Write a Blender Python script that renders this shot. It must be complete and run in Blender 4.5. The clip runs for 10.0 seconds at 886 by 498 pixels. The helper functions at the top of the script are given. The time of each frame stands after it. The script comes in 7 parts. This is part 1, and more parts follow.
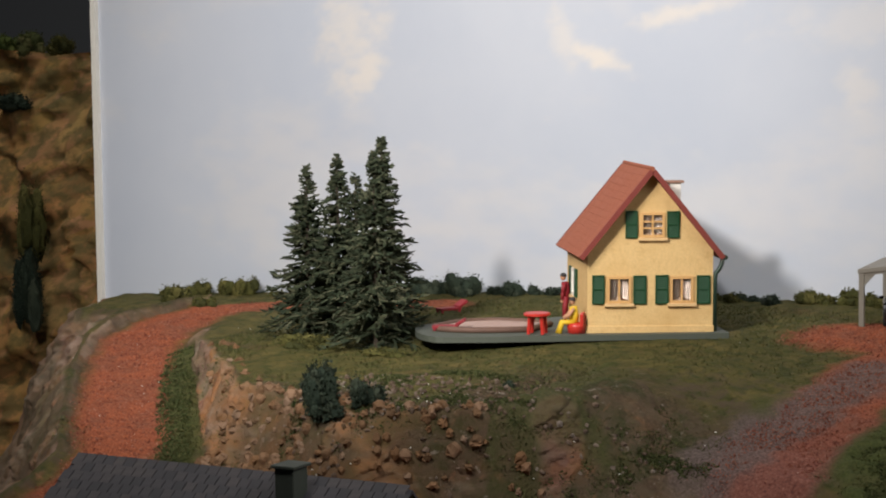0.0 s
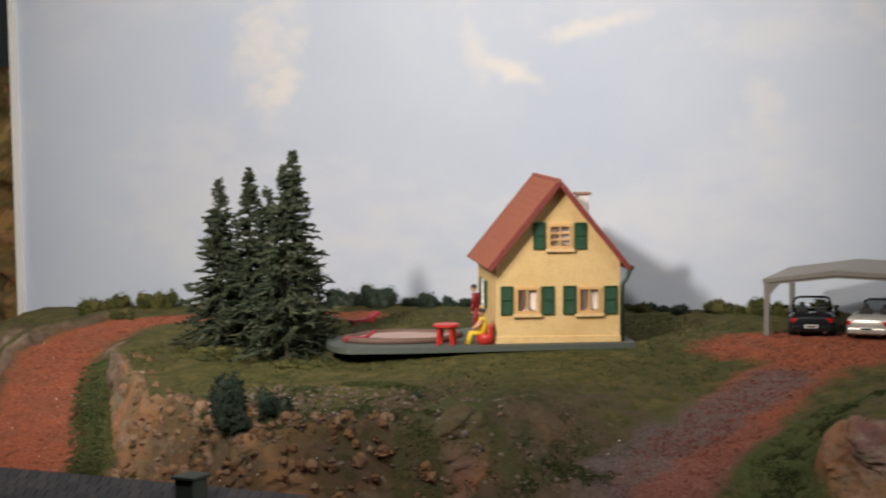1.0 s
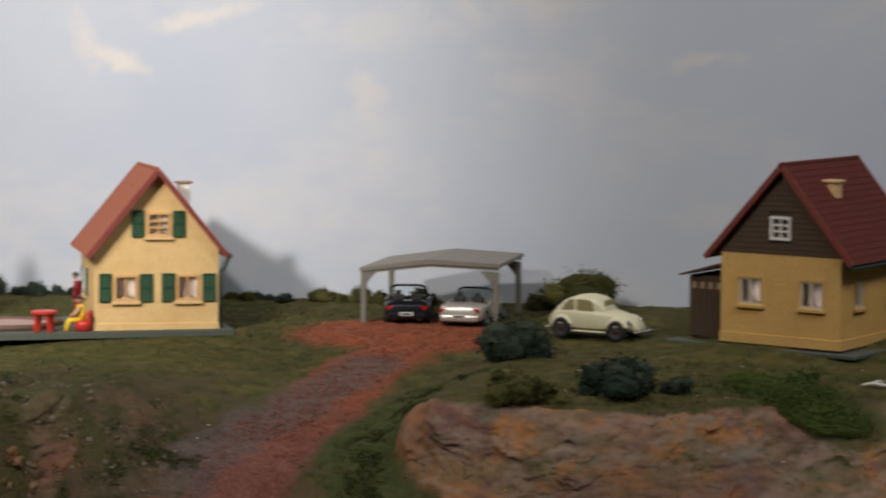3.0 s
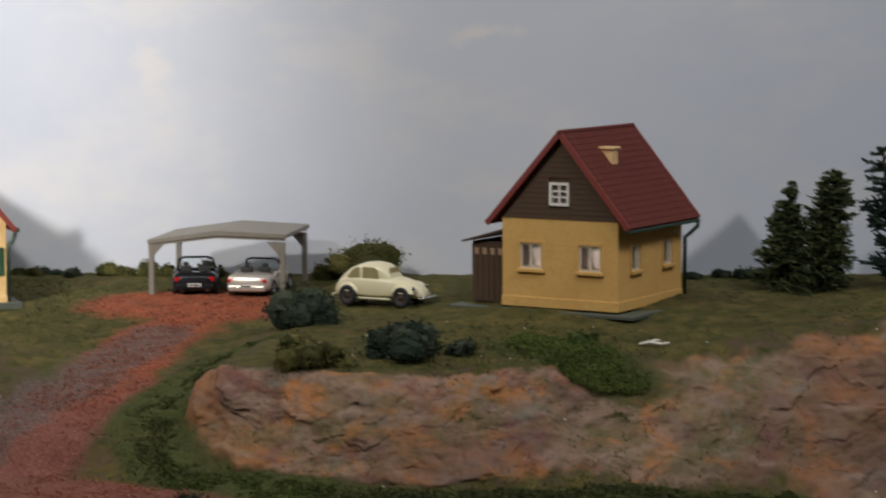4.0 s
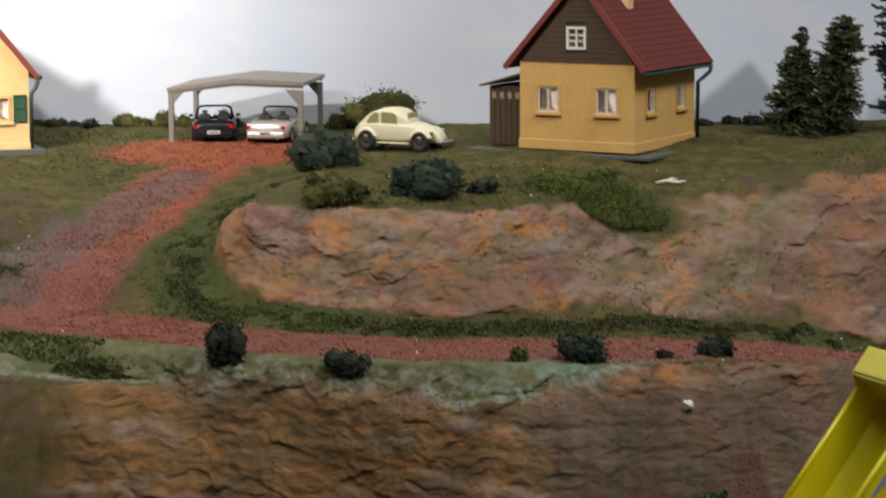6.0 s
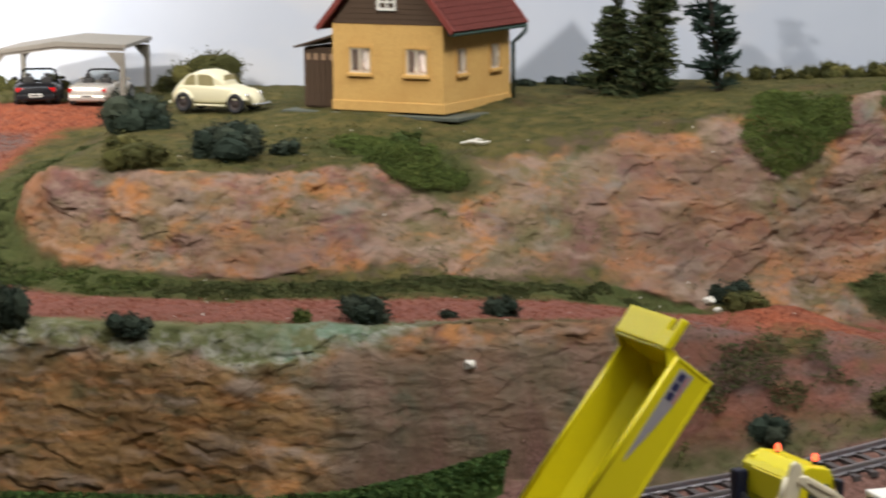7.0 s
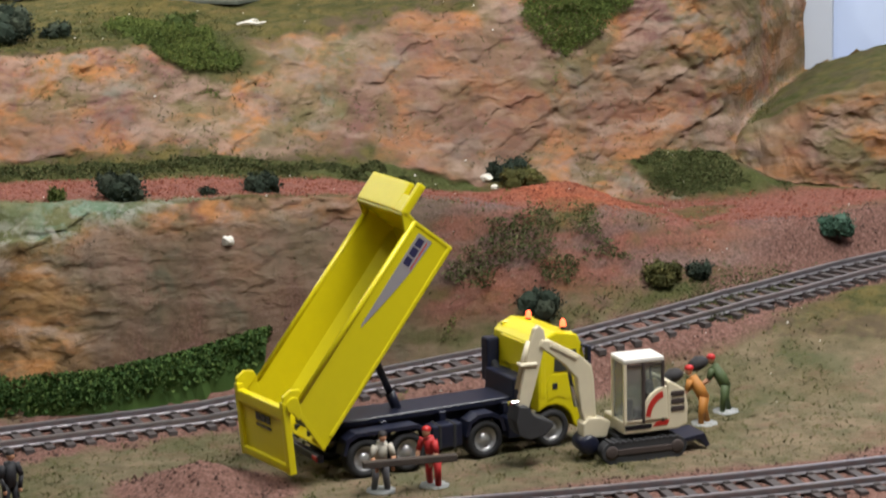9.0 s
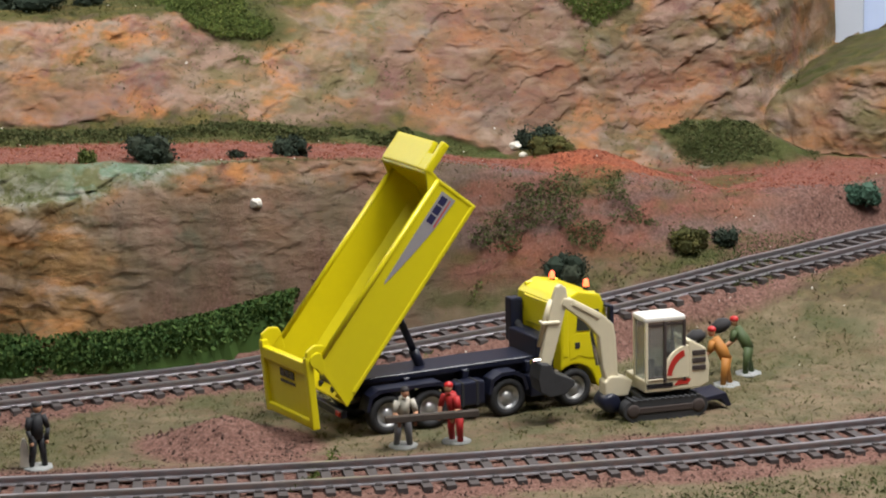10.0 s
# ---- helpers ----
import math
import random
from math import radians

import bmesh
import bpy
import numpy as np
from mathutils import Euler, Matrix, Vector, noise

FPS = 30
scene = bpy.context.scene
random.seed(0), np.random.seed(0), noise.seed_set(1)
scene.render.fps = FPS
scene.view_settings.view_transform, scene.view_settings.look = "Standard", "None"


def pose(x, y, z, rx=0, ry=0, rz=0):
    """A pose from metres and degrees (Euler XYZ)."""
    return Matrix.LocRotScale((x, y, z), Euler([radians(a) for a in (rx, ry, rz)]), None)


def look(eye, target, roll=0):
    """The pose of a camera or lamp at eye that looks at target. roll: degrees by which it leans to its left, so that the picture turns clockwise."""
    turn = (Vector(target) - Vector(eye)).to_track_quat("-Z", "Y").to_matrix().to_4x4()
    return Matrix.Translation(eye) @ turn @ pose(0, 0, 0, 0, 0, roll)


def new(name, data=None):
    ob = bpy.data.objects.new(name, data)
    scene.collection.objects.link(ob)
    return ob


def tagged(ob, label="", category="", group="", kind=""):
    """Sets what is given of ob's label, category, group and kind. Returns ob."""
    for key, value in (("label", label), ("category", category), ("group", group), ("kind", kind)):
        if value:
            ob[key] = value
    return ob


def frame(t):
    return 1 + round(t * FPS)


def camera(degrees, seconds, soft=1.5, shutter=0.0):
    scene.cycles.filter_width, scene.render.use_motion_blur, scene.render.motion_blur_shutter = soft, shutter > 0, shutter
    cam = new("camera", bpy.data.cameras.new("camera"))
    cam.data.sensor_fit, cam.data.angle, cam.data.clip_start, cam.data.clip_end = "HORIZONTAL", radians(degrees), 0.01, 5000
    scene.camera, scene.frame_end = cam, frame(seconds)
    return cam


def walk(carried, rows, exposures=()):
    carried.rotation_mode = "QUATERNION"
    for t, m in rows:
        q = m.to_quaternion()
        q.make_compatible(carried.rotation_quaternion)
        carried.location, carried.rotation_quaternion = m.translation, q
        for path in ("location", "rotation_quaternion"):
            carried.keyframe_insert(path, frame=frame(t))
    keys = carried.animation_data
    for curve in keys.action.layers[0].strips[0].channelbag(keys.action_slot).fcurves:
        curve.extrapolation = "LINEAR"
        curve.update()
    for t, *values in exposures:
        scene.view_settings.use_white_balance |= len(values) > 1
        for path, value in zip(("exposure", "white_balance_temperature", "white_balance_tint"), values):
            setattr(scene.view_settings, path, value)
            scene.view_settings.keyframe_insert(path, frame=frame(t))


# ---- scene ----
cam = camera(20.80, 10.0, soft=2.0, shutter=0.5)
PATH = [
    (0, (0.00000, -1.05786, 0.13623), (-0.51857, -0.20832, 0.03942), -0.75),
    (0.5, (0.00549, -1.05931, 0.13731), (-0.50986, -0.20763, 0.04213), -0.88),
    (1, (0.01838, -1.05961, 0.13766), (-0.48051, -0.19792, 0.04491), -0.96),
    (1.5, (0.02624, -1.05636, 0.13671), (-0.44880, -0.18130, 0.04394), -1.06),
    (2, (0.03227, -1.05384, 0.13394), (-0.41371, -0.16367, 0.04062), -0.66),
    (2.5, (0.04158, -1.05311, 0.13333), (-0.37548, -0.14910, 0.03932), -0.24),
    (3, (0.05483, -1.05820, 0.13429), (-0.32360, -0.13740, 0.03984), 0.02),
    (3.2, (0.05833, -1.06331, 0.13616), (-0.30351, -0.13597, 0.04070), 0.06),
    (4.3, (0.06099, -1.08020, 0.12788), (-0.22058, -0.12638, 0.02321), -0.47),
    (4.5, (0.06149, -1.08158, 0.13065), (-0.21912, -0.12818, 0.01980), -0.54),
    (4.8, (0.05749, -1.08632, 0.12621), (-0.23420, -0.13671, 0.01151), -0.59),
    (5, (0.05167, -1.09954, 0.12702), (-0.24091, -0.15085, 0.00710), -0.66),
    (5.2, (0.04491, -1.10263, 0.11882), (-0.24619, -0.15357, -0.00179), -0.58),
    (6.3, (0.05567, -1.10482, 0.11063), (-0.22412, -0.15722, -0.04357), -0.41),
    (6.5, (0.06894, -1.09876, 0.10962), (-0.20939, -0.15112, -0.04692), -0.50),
    (7, (0.10420, -1.08978, 0.11127), (-0.15705, -0.13811, -0.05019), -0.58),
    (7.5, (0.12679, -1.08330, 0.11133), (-0.11922, -0.12822, -0.05392), -0.44),
    (8, (0.14203, -1.08072, 0.10828), (-0.08900, -0.12297, -0.06301), -0.51),
    (8.5, (0.15097, -1.07749, 0.10261), (-0.07287, -0.11980, -0.07826), -0.79),
    (9, (0.15297, -1.07310, 0.09146), (-0.07151, -0.11770, -0.10038), -1.22),
    (9.5, (0.15771, -1.07722, 0.08437), (-0.07612, -0.12458, -0.11005), -1.36),
    (10, (0.16157, -1.07978, 0.08133), (-0.08167, -0.12917, -0.11151), -1.17),
]
EXPOSURES = [(0.0, -0.05), (1.5, -0.12), (3.2, -0.15), (4.3, 0.28), (5.2, 0.4), (6.5, 1.06), (8.0, 1.46), (10.0, 1.72)]
walk(cam, [(t, look(eye, target, roll)) for t, eye, target, roll in PATH], EXPOSURES)

# the hall: a soft ceiling light, a bright spot aimed at the first house from the front edge, and two added lamps
world = bpy.data.worlds.new("hall_dark")
world.use_nodes = True
scene.world = world
world.node_tree.nodes["Background"].inputs[0].default_value = (0.6, 0.7, 0.85, 1)
world.node_tree.nodes["Background"].inputs[1].default_value = 0.05


def scene_lamp(kind, eye, target, watts, colour, size, size_y=0.0, cone=50.0):
    data = bpy.data.lights.new("scene_lamp", kind)
    data.energy, data.color = watts, colour
    if kind == "AREA":
        data.shape, data.size, data.size_y = "RECTANGLE", size, size_y
    else:
        data.shadow_soft_size, data.spot_size, data.spot_blend = size, radians(cone), 1.0
    ob = new("scene_lamp", data)
    ob.matrix_world = look(eye, target)
    return ob


# the spot has a bright core and a wide weak skirt
scene_lamp("SPOT", (-0.47, -0.70, 0.32), (-0.64, 0.0, 0.08), 19.0, (1.0, 0.95, 0.89), 0.02, cone=56.0)
scene_lamp("SPOT", (-0.50, -0.70, 0.50), (-0.46, 0.0, 0.08), 11.0, (1.0, 0.95, 0.89), 0.018, cone=76.0)
scene_lamp("AREA", (-0.1, -1.2, 1.7), (0.0, -0.3, 0.0), 5.4, (0.9, 0.96, 1.0), 1.4, 0.3)
# unseen soft lamp, added low over the truck to brighten it
scene_lamp("AREA", (0.27, -0.43, 0.58), (0.16, -0.42, -0.11), 2.9, (1.0, 0.98, 0.96), 0.5, 0.2)
# unseen warm lamp, added to brighten the far hillside
scene_lamp("AREA", (-1.3, 0.05, 1.0), (-1.3, 0.34, 0.0), 4.0, (1.0, 0.93, 0.82), 0.6, 0.1)

MM = 0.001


def nodes_of(name):
    m = bpy.data.materials.new(name)
    m.use_nodes = True
    nt = m.node_tree
    return m, nt, nt.nodes["Principled BSDF"]


def noise_node(nt, scale, detail=4.0, rough=0.6, coord="Object"):
    tc = nt.nodes.new("ShaderNodeTexCoord")
    n = nt.nodes.new("ShaderNodeTexNoise")
    n.inputs["Scale"].default_value, n.inputs["Detail"].default_value, n.inputs["Roughness"].default_value = scale, detail, rough
    nt.links.new(tc.outputs[coord], n.inputs["Vector"])
    return n


def ramp_node(nt, fac, stops):
    r = nt.nodes.new("ShaderNodeValToRGB")
    e = r.color_ramp.elements
    while len(e) < len(stops):
        e.new(0.5)
    for el, (pos, col) in zip(e, stops):
        el.position, el.color = pos, (*col, 1)
    nt.links.new(fac, r.inputs["Fac"])
    return r


def mix_node(nt, fac, a, b, blend="MIX"):
    m = nt.nodes.new("ShaderNodeMix")
    m.data_type, m.blend_type = "RGBA", blend
    for sock, v in ((0, fac), (6, a), (7, b)):
        if isinstance(v, (int, float)):
            m.inputs[sock].default_value = v
        elif isinstance(v, tuple):
            m.inputs[sock].default_value = (*v, 1)
        else:
            nt.links.new(v, m.inputs[sock])
    return m.outputs[2]


def bump_to(nt, bsdf, height, strength, distance):
    b = nt.nodes.new("ShaderNodeBump")
    b.inputs["Strength"].default_value, b.inputs["Distance"].default_value = strength, distance
    nt.links.new(height, b.inputs["Height"])
    nt.links.new(b.outputs["Normal"], bsdf.inputs["Normal"])


def plain(name, col, rough=0.5, metal=0.0, vary=0.12, scale=300.0, bump=0.0, spec=0.5):
    """Painted or moulded surface: base colour with two scales of slight variation."""
    m, nt, b = nodes_of(name)
    n = noise_node(nt, scale)
    dark = tuple(c * (1 - vary) for c in col)
    lite = tuple(min(1, c * (1 + vary)) for c in col)
    r = ramp_node(nt, n.outputs["Fac"], [(0.3, dark), (0.7, lite)])
    n2 = noise_node(nt, scale * 0.12, 3)
    c = mix_node(nt, n2.outputs["Fac"], r.outputs["Color"], tuple(x * (1 - 0.6 * vary) for x in col))
    nt.links.new(c, b.inputs["Base Color"])
    b.inputs["Roughness"].default_value, b.inputs["Metallic"].default_value = rough, metal
    b.inputs["Specular IOR Level"].default_value = spec
    if bump:
        bump_to(nt, b, n.outputs["Fac"], 0.6, bump)
    return m


def terrain_material():
    """Scatter turf, coloured gravel and hand-painted plaster rock, mixed by the masks of the plan."""
    m, nt, b = nodes_of("scenery_ground")

    def attr(name):
        a = nt.nodes.new("ShaderNodeAttribute")
        a.attribute_name = name
        return a.outputs["Fac"]

    def flat_noise(scale, w, detail, squeeze):
        tc = nt.nodes.new("ShaderNodeTexCoord")
        mp = nt.nodes.new("ShaderNodeMapping")
        mp.inputs["Scale"].default_value = (1.0, 1.0, squeeze)
        n = nt.nodes.new("ShaderNodeTexNoise")
        n.noise_dimensions = "4D"
        for key, v in (("Scale", scale), ("W", w), ("Detail", detail), ("Roughness", 0.62), ("Distortion", 0.5)):
            n.inputs[key].default_value = v
        nt.links.new(tc.outputs["Object"], mp.inputs["Vector"])
        nt.links.new(mp.outputs["Vector"], n.inputs["Vector"])
        return n.outputs["Fac"]

    def blot(scale, w, low, high, detail=5.0, squeeze=1.0):
        return ramp_node(nt, flat_noise(scale, w, detail, squeeze), [(low, (0, 0, 0)), (high, (1, 1, 1))]).outputs["Color"]

    def times(a, c):
        x = nt.nodes.new("ShaderNodeMath")
        x.operation = "MULTIPLY"
        nt.links.new(a, x.inputs[0])
        if isinstance(c, float):
            x.inputs[1].default_value = c
        else:
            nt.links.new(c, x.inputs[1])
        return x.outputs[0]

    def dab(base, colour, fac, k=1.0):
        return mix_node(nt, times(fac, k), base, colour)

    fine, mid, grain = noise_node(nt, 900, 4, 0.7), noise_node(nt, 110, 5, 0.65), noise_node(nt, 2200, 3, 0.7)
    # turf: olive scatter over brown earth, with straw and dark tufts
    grass = ramp_node(nt, mid.outputs["Fac"], [(0.3, (0.045, 0.046, 0.014)), (0.5, (0.092, 0.082, 0.024)), (0.72, (0.14, 0.108, 0.04))]).outputs["Color"]
    grass = dab(grass, (0.055, 0.052, 0.017), fine.outputs["Fac"], 0.8)
    grass = dab(grass, (0.085, 0.05, 0.027), blot(34, 1.0, 0.54, 0.68), 0.7)
    grass = dab(grass, (0.16, 0.12, 0.04), blot(80, 30.0, 0.5, 0.64), 0.55)
    grass = dab(grass, (0.03, 0.038, 0.011), blot(150, 31.0, 0.5, 0.62), 0.7)
    grass = dab(grass, (0.2, 0.16, 0.075), blot(520, 2.0, 0.62, 0.7), 0.5)
    earth = ramp_node(nt, fine.outputs["Fac"], [(0.3, (0.036, 0.025, 0.014)), (0.55, (0.09, 0.062, 0.036)), (0.75, (0.16, 0.11, 0.075))]).outputs["Color"]
    earth = dab(earth, (0.035, 0.04, 0.014), blot(70, 33.0, 0.46, 0.58), 0.85)
    earth = dab(earth, (0.2, 0.1, 0.05), blot(120, 34.0, 0.58, 0.66), 0.7)
    earth = dab(earth, (0.26, 0.22, 0.18), blot(300, 35.0, 0.6, 0.67), 0.7)
    straw = ramp_node(nt, mid.outputs["Fac"], [(0.3, (0.10, 0.085, 0.045)), (0.55, (0.19, 0.145, 0.085)), (0.75, (0.25, 0.18, 0.12))]).outputs["Color"]
    straw = dab(straw, (0.075, 0.09, 0.036), blot(60, 3.0, 0.48, 0.64), 0.65)
    straw = dab(straw, (0.2, 0.1, 0.07), blot(90, 36.0, 0.52, 0.66), 0.5)
    straw = dab(straw, (0.10, 0.085, 0.065), fine.outputs["Fac"], 0.5)
    red = ramp_node(nt, fine.outputs["Fac"], [(0.3, (0.11, 0.027, 0.014)), (0.52, (0.29, 0.08, 0.036)), (0.75, (0.42, 0.16, 0.09))]).outputs["Color"]
    maroon = ramp_node(nt, fine.outputs["Fac"], [(0.3, (0.10, 0.038, 0.032)), (0.52, (0.2, 0.076, 0.056)), (0.75, (0.3, 0.145, 0.11))]).outputs["Color"]
    red = mix_node(nt, attr("maroon"), red, maroon)
    red = dab(red, (0.13, 0.065, 0.045), blot(45, 4.0, 0.48, 0.66), 0.5)
    red = dab(red, (0.3, 0.2, 0.15), blot(380, 37.0, 0.62, 0.7), 0.5)
    ballast = ramp_node(nt, fine.outputs["Fac"], [(0.3, (0.065, 0.034, 0.028)), (0.5, (0.165, 0.085, 0.066)), (0.75, (0.27, 0.17, 0.14))]).outputs["Color"]
    dirt = ramp_node(nt, fine.outputs["Fac"], [(0.3, (0.05, 0.037, 0.035)), (0.7, (0.19, 0.14, 0.125))]).outputs["Color"]
    # rock: ochre ground coat, washes of olive, orange, pink and violet drawn out along the beds, paler upper edges
    rock = ramp_node(nt, flat_noise(48, 5.0, 6, 2.0), [(0.3, (0.12, 0.09, 0.045)), (0.46, (0.21, 0.145, 0.08)), (0.6, (0.3, 0.185, 0.1)), (0.75, (0.34, 0.25, 0.18))]).outputs["Color"]
    chip = ramp_node(nt, attr("tone"), [(0.15, (0.13, 0.10, 0.045)), (0.3, (0.36, 0.22, 0.16)), (0.42, (0.18, 0.125, 0.06)), (0.52, (0.4, 0.18, 0.075)), (0.62, (0.17, 0.09, 0.075)), (0.72, (0.28, 0.2, 0.125)), (0.82, (0.34, 0.28, 0.25))]).outputs["Color"]
    rock = mix_node(nt, 0.22, rock, chip)
    rock = dab(rock, (0.135, 0.12, 0.05), blot(30, 6.0, 0.42, 0.57, 6, 1.4), 0.9)
    rock = dab(rock, (0.47, 0.19, 0.062), blot(38, 7.0, 0.49, 0.6, 6, 1.7), 0.9)
    rock = dab(rock, (0.185, 0.08, 0.085), blot(36, 8.0, 0.51, 0.62, 6, 1.2), 0.8)
    rock = dab(rock, (0.33, 0.215, 0.165), blot(60, 9.0, 0.51, 0.61, 6, 2.0), 0.8)
    rock = dab(rock, (0.1, 0.075, 0.04), blot(90, 20.0, 0.54, 0.66, 6, 2.6), 0.65)
    rock = dab(rock, (0.24, 0.2, 0.18), blot(56, 21.0, 0.54, 0.66, 6, 1.3), 0.65)
    rock = dab(rock, (0.17, 0.21, 0.17), blot(40, 22.0, 0.57, 0.67, 4, 1.2), 0.6)
    violet = mix_node(nt, blot(50, 23.0, 0.42, 0.62, 6, 1.6), (0.165, 0.07, 0.06), (0.215, 0.115, 0.068))
    rock = dab(rock, violet, attr("violet"), 0.75)
    sienna = mix_node(nt, blot(46, 24.0, 0.42, 0.62, 6, 2.0), (0.36, 0.15, 0.055), (0.25, 0.145, 0.08))
    rock = dab(rock, sienna, attr("sienna"), 0.7)
    ochre = mix_node(nt, blot(34, 10.0, 0.4, 0.65, 6, 2.6), (0.24, 0.13, 0.045), (0.38, 0.205, 0.07))
    ochre = dab(ochre, (0.085, 0.062, 0.03), blot(50, 11.0, 0.5, 0.64, 6, 2.6), 0.8)
    ochre = dab(ochre, (0.5, 0.22, 0.07), blot(60, 25.0, 0.52, 0.62, 6, 2.6), 0.85)
    ochre = dab(ochre, (0.075, 0.085, 0.035), blot(62, 26.0, 0.56, 0.66, 5, 1.6), 0.7)
    rock = dab(rock, ochre, attr("ochre"), 0.88)
    murk = mix_node(nt, blot(40, 12.0, 0.42, 0.62, 6), (0.15, 0.11, 0.07), (0.25, 0.15, 0.11))
    murk = dab(murk, (0.2, 0.085, 0.065), blot(52, 27.0, 0.54, 0.66, 5), 0.7)
    murk = dab(murk, (0.065, 0.08, 0.055), blot(56, 13.0, 0.54, 0.66, 5), 0.7)
    murk = dab(murk, (0.24, 0.19, 0.15), blot(90, 28.0, 0.6, 0.7, 5), 0.5)
    rock = dab(rock, murk, attr("murk"), 0.88)
    rock = dab(rock, (0.36, 0.26, 0.2), times(attr("ledge"), blot(75, 29.0, 0.44, 0.6, 6, 1.5)), 0.75)
    rock = dab(rock, (0.11, 0.085, 0.06), fine.outputs["Fac"], 0.45)
    turf = ramp_node(nt, fine.outputs["Fac"], [(0.3, (0.03, 0.038, 0.012)), (0.7, (0.085, 0.096, 0.03))]).outputs["Color"]
    turf = dab(turf, (0.075, 0.07, 0.026), blot(50, 14.0, 0.46, 0.62), 0.7)
    # the lip of the lower cliff: olive turf with pale and teal scatter
    dust = mix_node(nt, blot(60, 15.0, 0.44, 0.6), (0.095, 0.105, 0.042), (0.17, 0.165, 0.085))
    dust = dab(dust, (0.33, 0.32, 0.27), times(attr("chalk"), blot(200, 16.0, 0.46, 0.58)), 0.8)
    dust = dab(dust, (0.15, 0.3, 0.24), times(attr("teal"), blot(110, 38.0, 0.44, 0.54)), 0.85)
    c = mix_node(nt, attr("low"), grass, straw)
    c = dab(c, earth, attr("earth"))
    c = mix_node(nt, times(attr("scuff"), blot(110, 17.0, 0.46, 0.6)), c, (0.085, 0.062, 0.038))
    c = mix_node(nt, attr("red"), c, red)
    c = mix_node(nt, attr("dirt"), c, dirt)
    c = mix_node(nt, attr("rock"), c, rock)
    c = mix_node(nt, attr("turf"), c, turf)
    c = mix_node(nt, attr("dust"), c, dust)
    c = mix_node(nt, attr("ballast"), c, ballast)
    nt.links.new(c, b.inputs["Base Color"])
    b.inputs["Roughness"].default_value = 0.92
    b.inputs["Specular IOR Level"].default_value = 0.15
    crag = times(times(flat_noise(170, 40.0, 9, 2.2), 3.2), attr("rock"))
    both = nt.nodes.new("ShaderNodeMath")
    nt.links.new(crag, both.inputs[0])
    nt.links.new(grain.outputs["Fac"], both.inputs[1])
    bump_to(nt, b, both.outputs[0], 0.6, 0.0007)
    return m

# ---- the ground of the layout ----
DM = 0.1


def line(x, knots):
    """A line of the plan: knots of x and value."""
    k = np.array(knots, float)
    return np.interp(x, k[:, 0], k[:, 1]).astype(np.float32)


def smooth(a, b, v):
    s = np.clip((v - a) / (b - a), 0, 1)
    return s * s * (3 - 2 * s)


def fbm(x, y, seed=0, octaves=4):
    """Sum of value noise, about -0.5 to 0.5."""
    out, amp, tot = np.zeros_like(x), 1.0, 0.0
    for o in range(octaves):
        g = np.random.RandomState(seed + 17 * o).rand(64, 64).astype(np.float32)
        xi, yi = np.floor(x).astype(int), np.floor(y).astype(int)
        fx, fy = x - xi, y - yi
        fx, fy = fx * fx * (3 - 2 * fx), fy * fy * (3 - 2 * fy)
        a, b, c, d = g[xi % 64, yi % 64], g[(xi + 1) % 64, yi % 64], g[xi % 64, (yi + 1) % 64], g[(xi + 1) % 64, (yi + 1) % 64]
        out += amp * ((a * (1 - fx) + b * fx) * (1 - fy) + (c * (1 - fx) + d * fx) * fy - 0.5)
        tot += amp
        amp, x, y = amp * 0.5, x * 2.03 + 5.1, y * 2.03 + 3.7
    return out / tot


def facets(u, v, seed):
    """Broken stone: each cell of an uneven net is a flat chip with its own height, tilt and tone."""
    r = np.random.RandomState(seed).rand(64, 64, 5)
    iu, iv = np.floor(u).astype(int), np.floor(v).astype(int)
    best, out, tone = np.full(np.shape(u), 1e9), np.zeros(np.shape(u)), np.zeros(np.shape(u))
    for a in (-1, 0, 1):
        for b in (-1, 0, 1):
            c = r[(iu + a) % 64, (iv + b) % 64]
            du, dv = u - iu - a - c[..., 0], v - iv - b - c[..., 1]
            d = du * du + dv * dv
            near = d < best
            out = np.where(near, c[..., 2] - 0.5 + (c[..., 3] - 0.5) * 1.2 * du - (c[..., 4] - 0.1) * 0.9 * dv, out)
            tone = np.where(near, (c[..., 2] * 7.3 + c[..., 3] * 3.1) % 1.0, tone)
            best = np.minimum(d, best)
    return out, tone


def to_path(x, y, path):
    """Distance from plan points to a polyline of x, y, value, and the value at the nearest point."""
    best, val = np.full(np.shape(x), 1e9), np.zeros(np.shape(x))
    for (ax, ay, av), (bx, by, bv) in zip(path, path[1:]):
        t = np.clip(((x - ax) * (bx - ax) + (y - ay) * (by - ay)) / ((bx - ax) ** 2 + (by - ay) ** 2), 0, 1)
        d = np.hypot(x - ax - t * (bx - ax), y - ay - t * (by - ay))
        val = np.where(d < best, av + t * (bv - av), val)
        best = np.minimum(d, best)
    return best, val


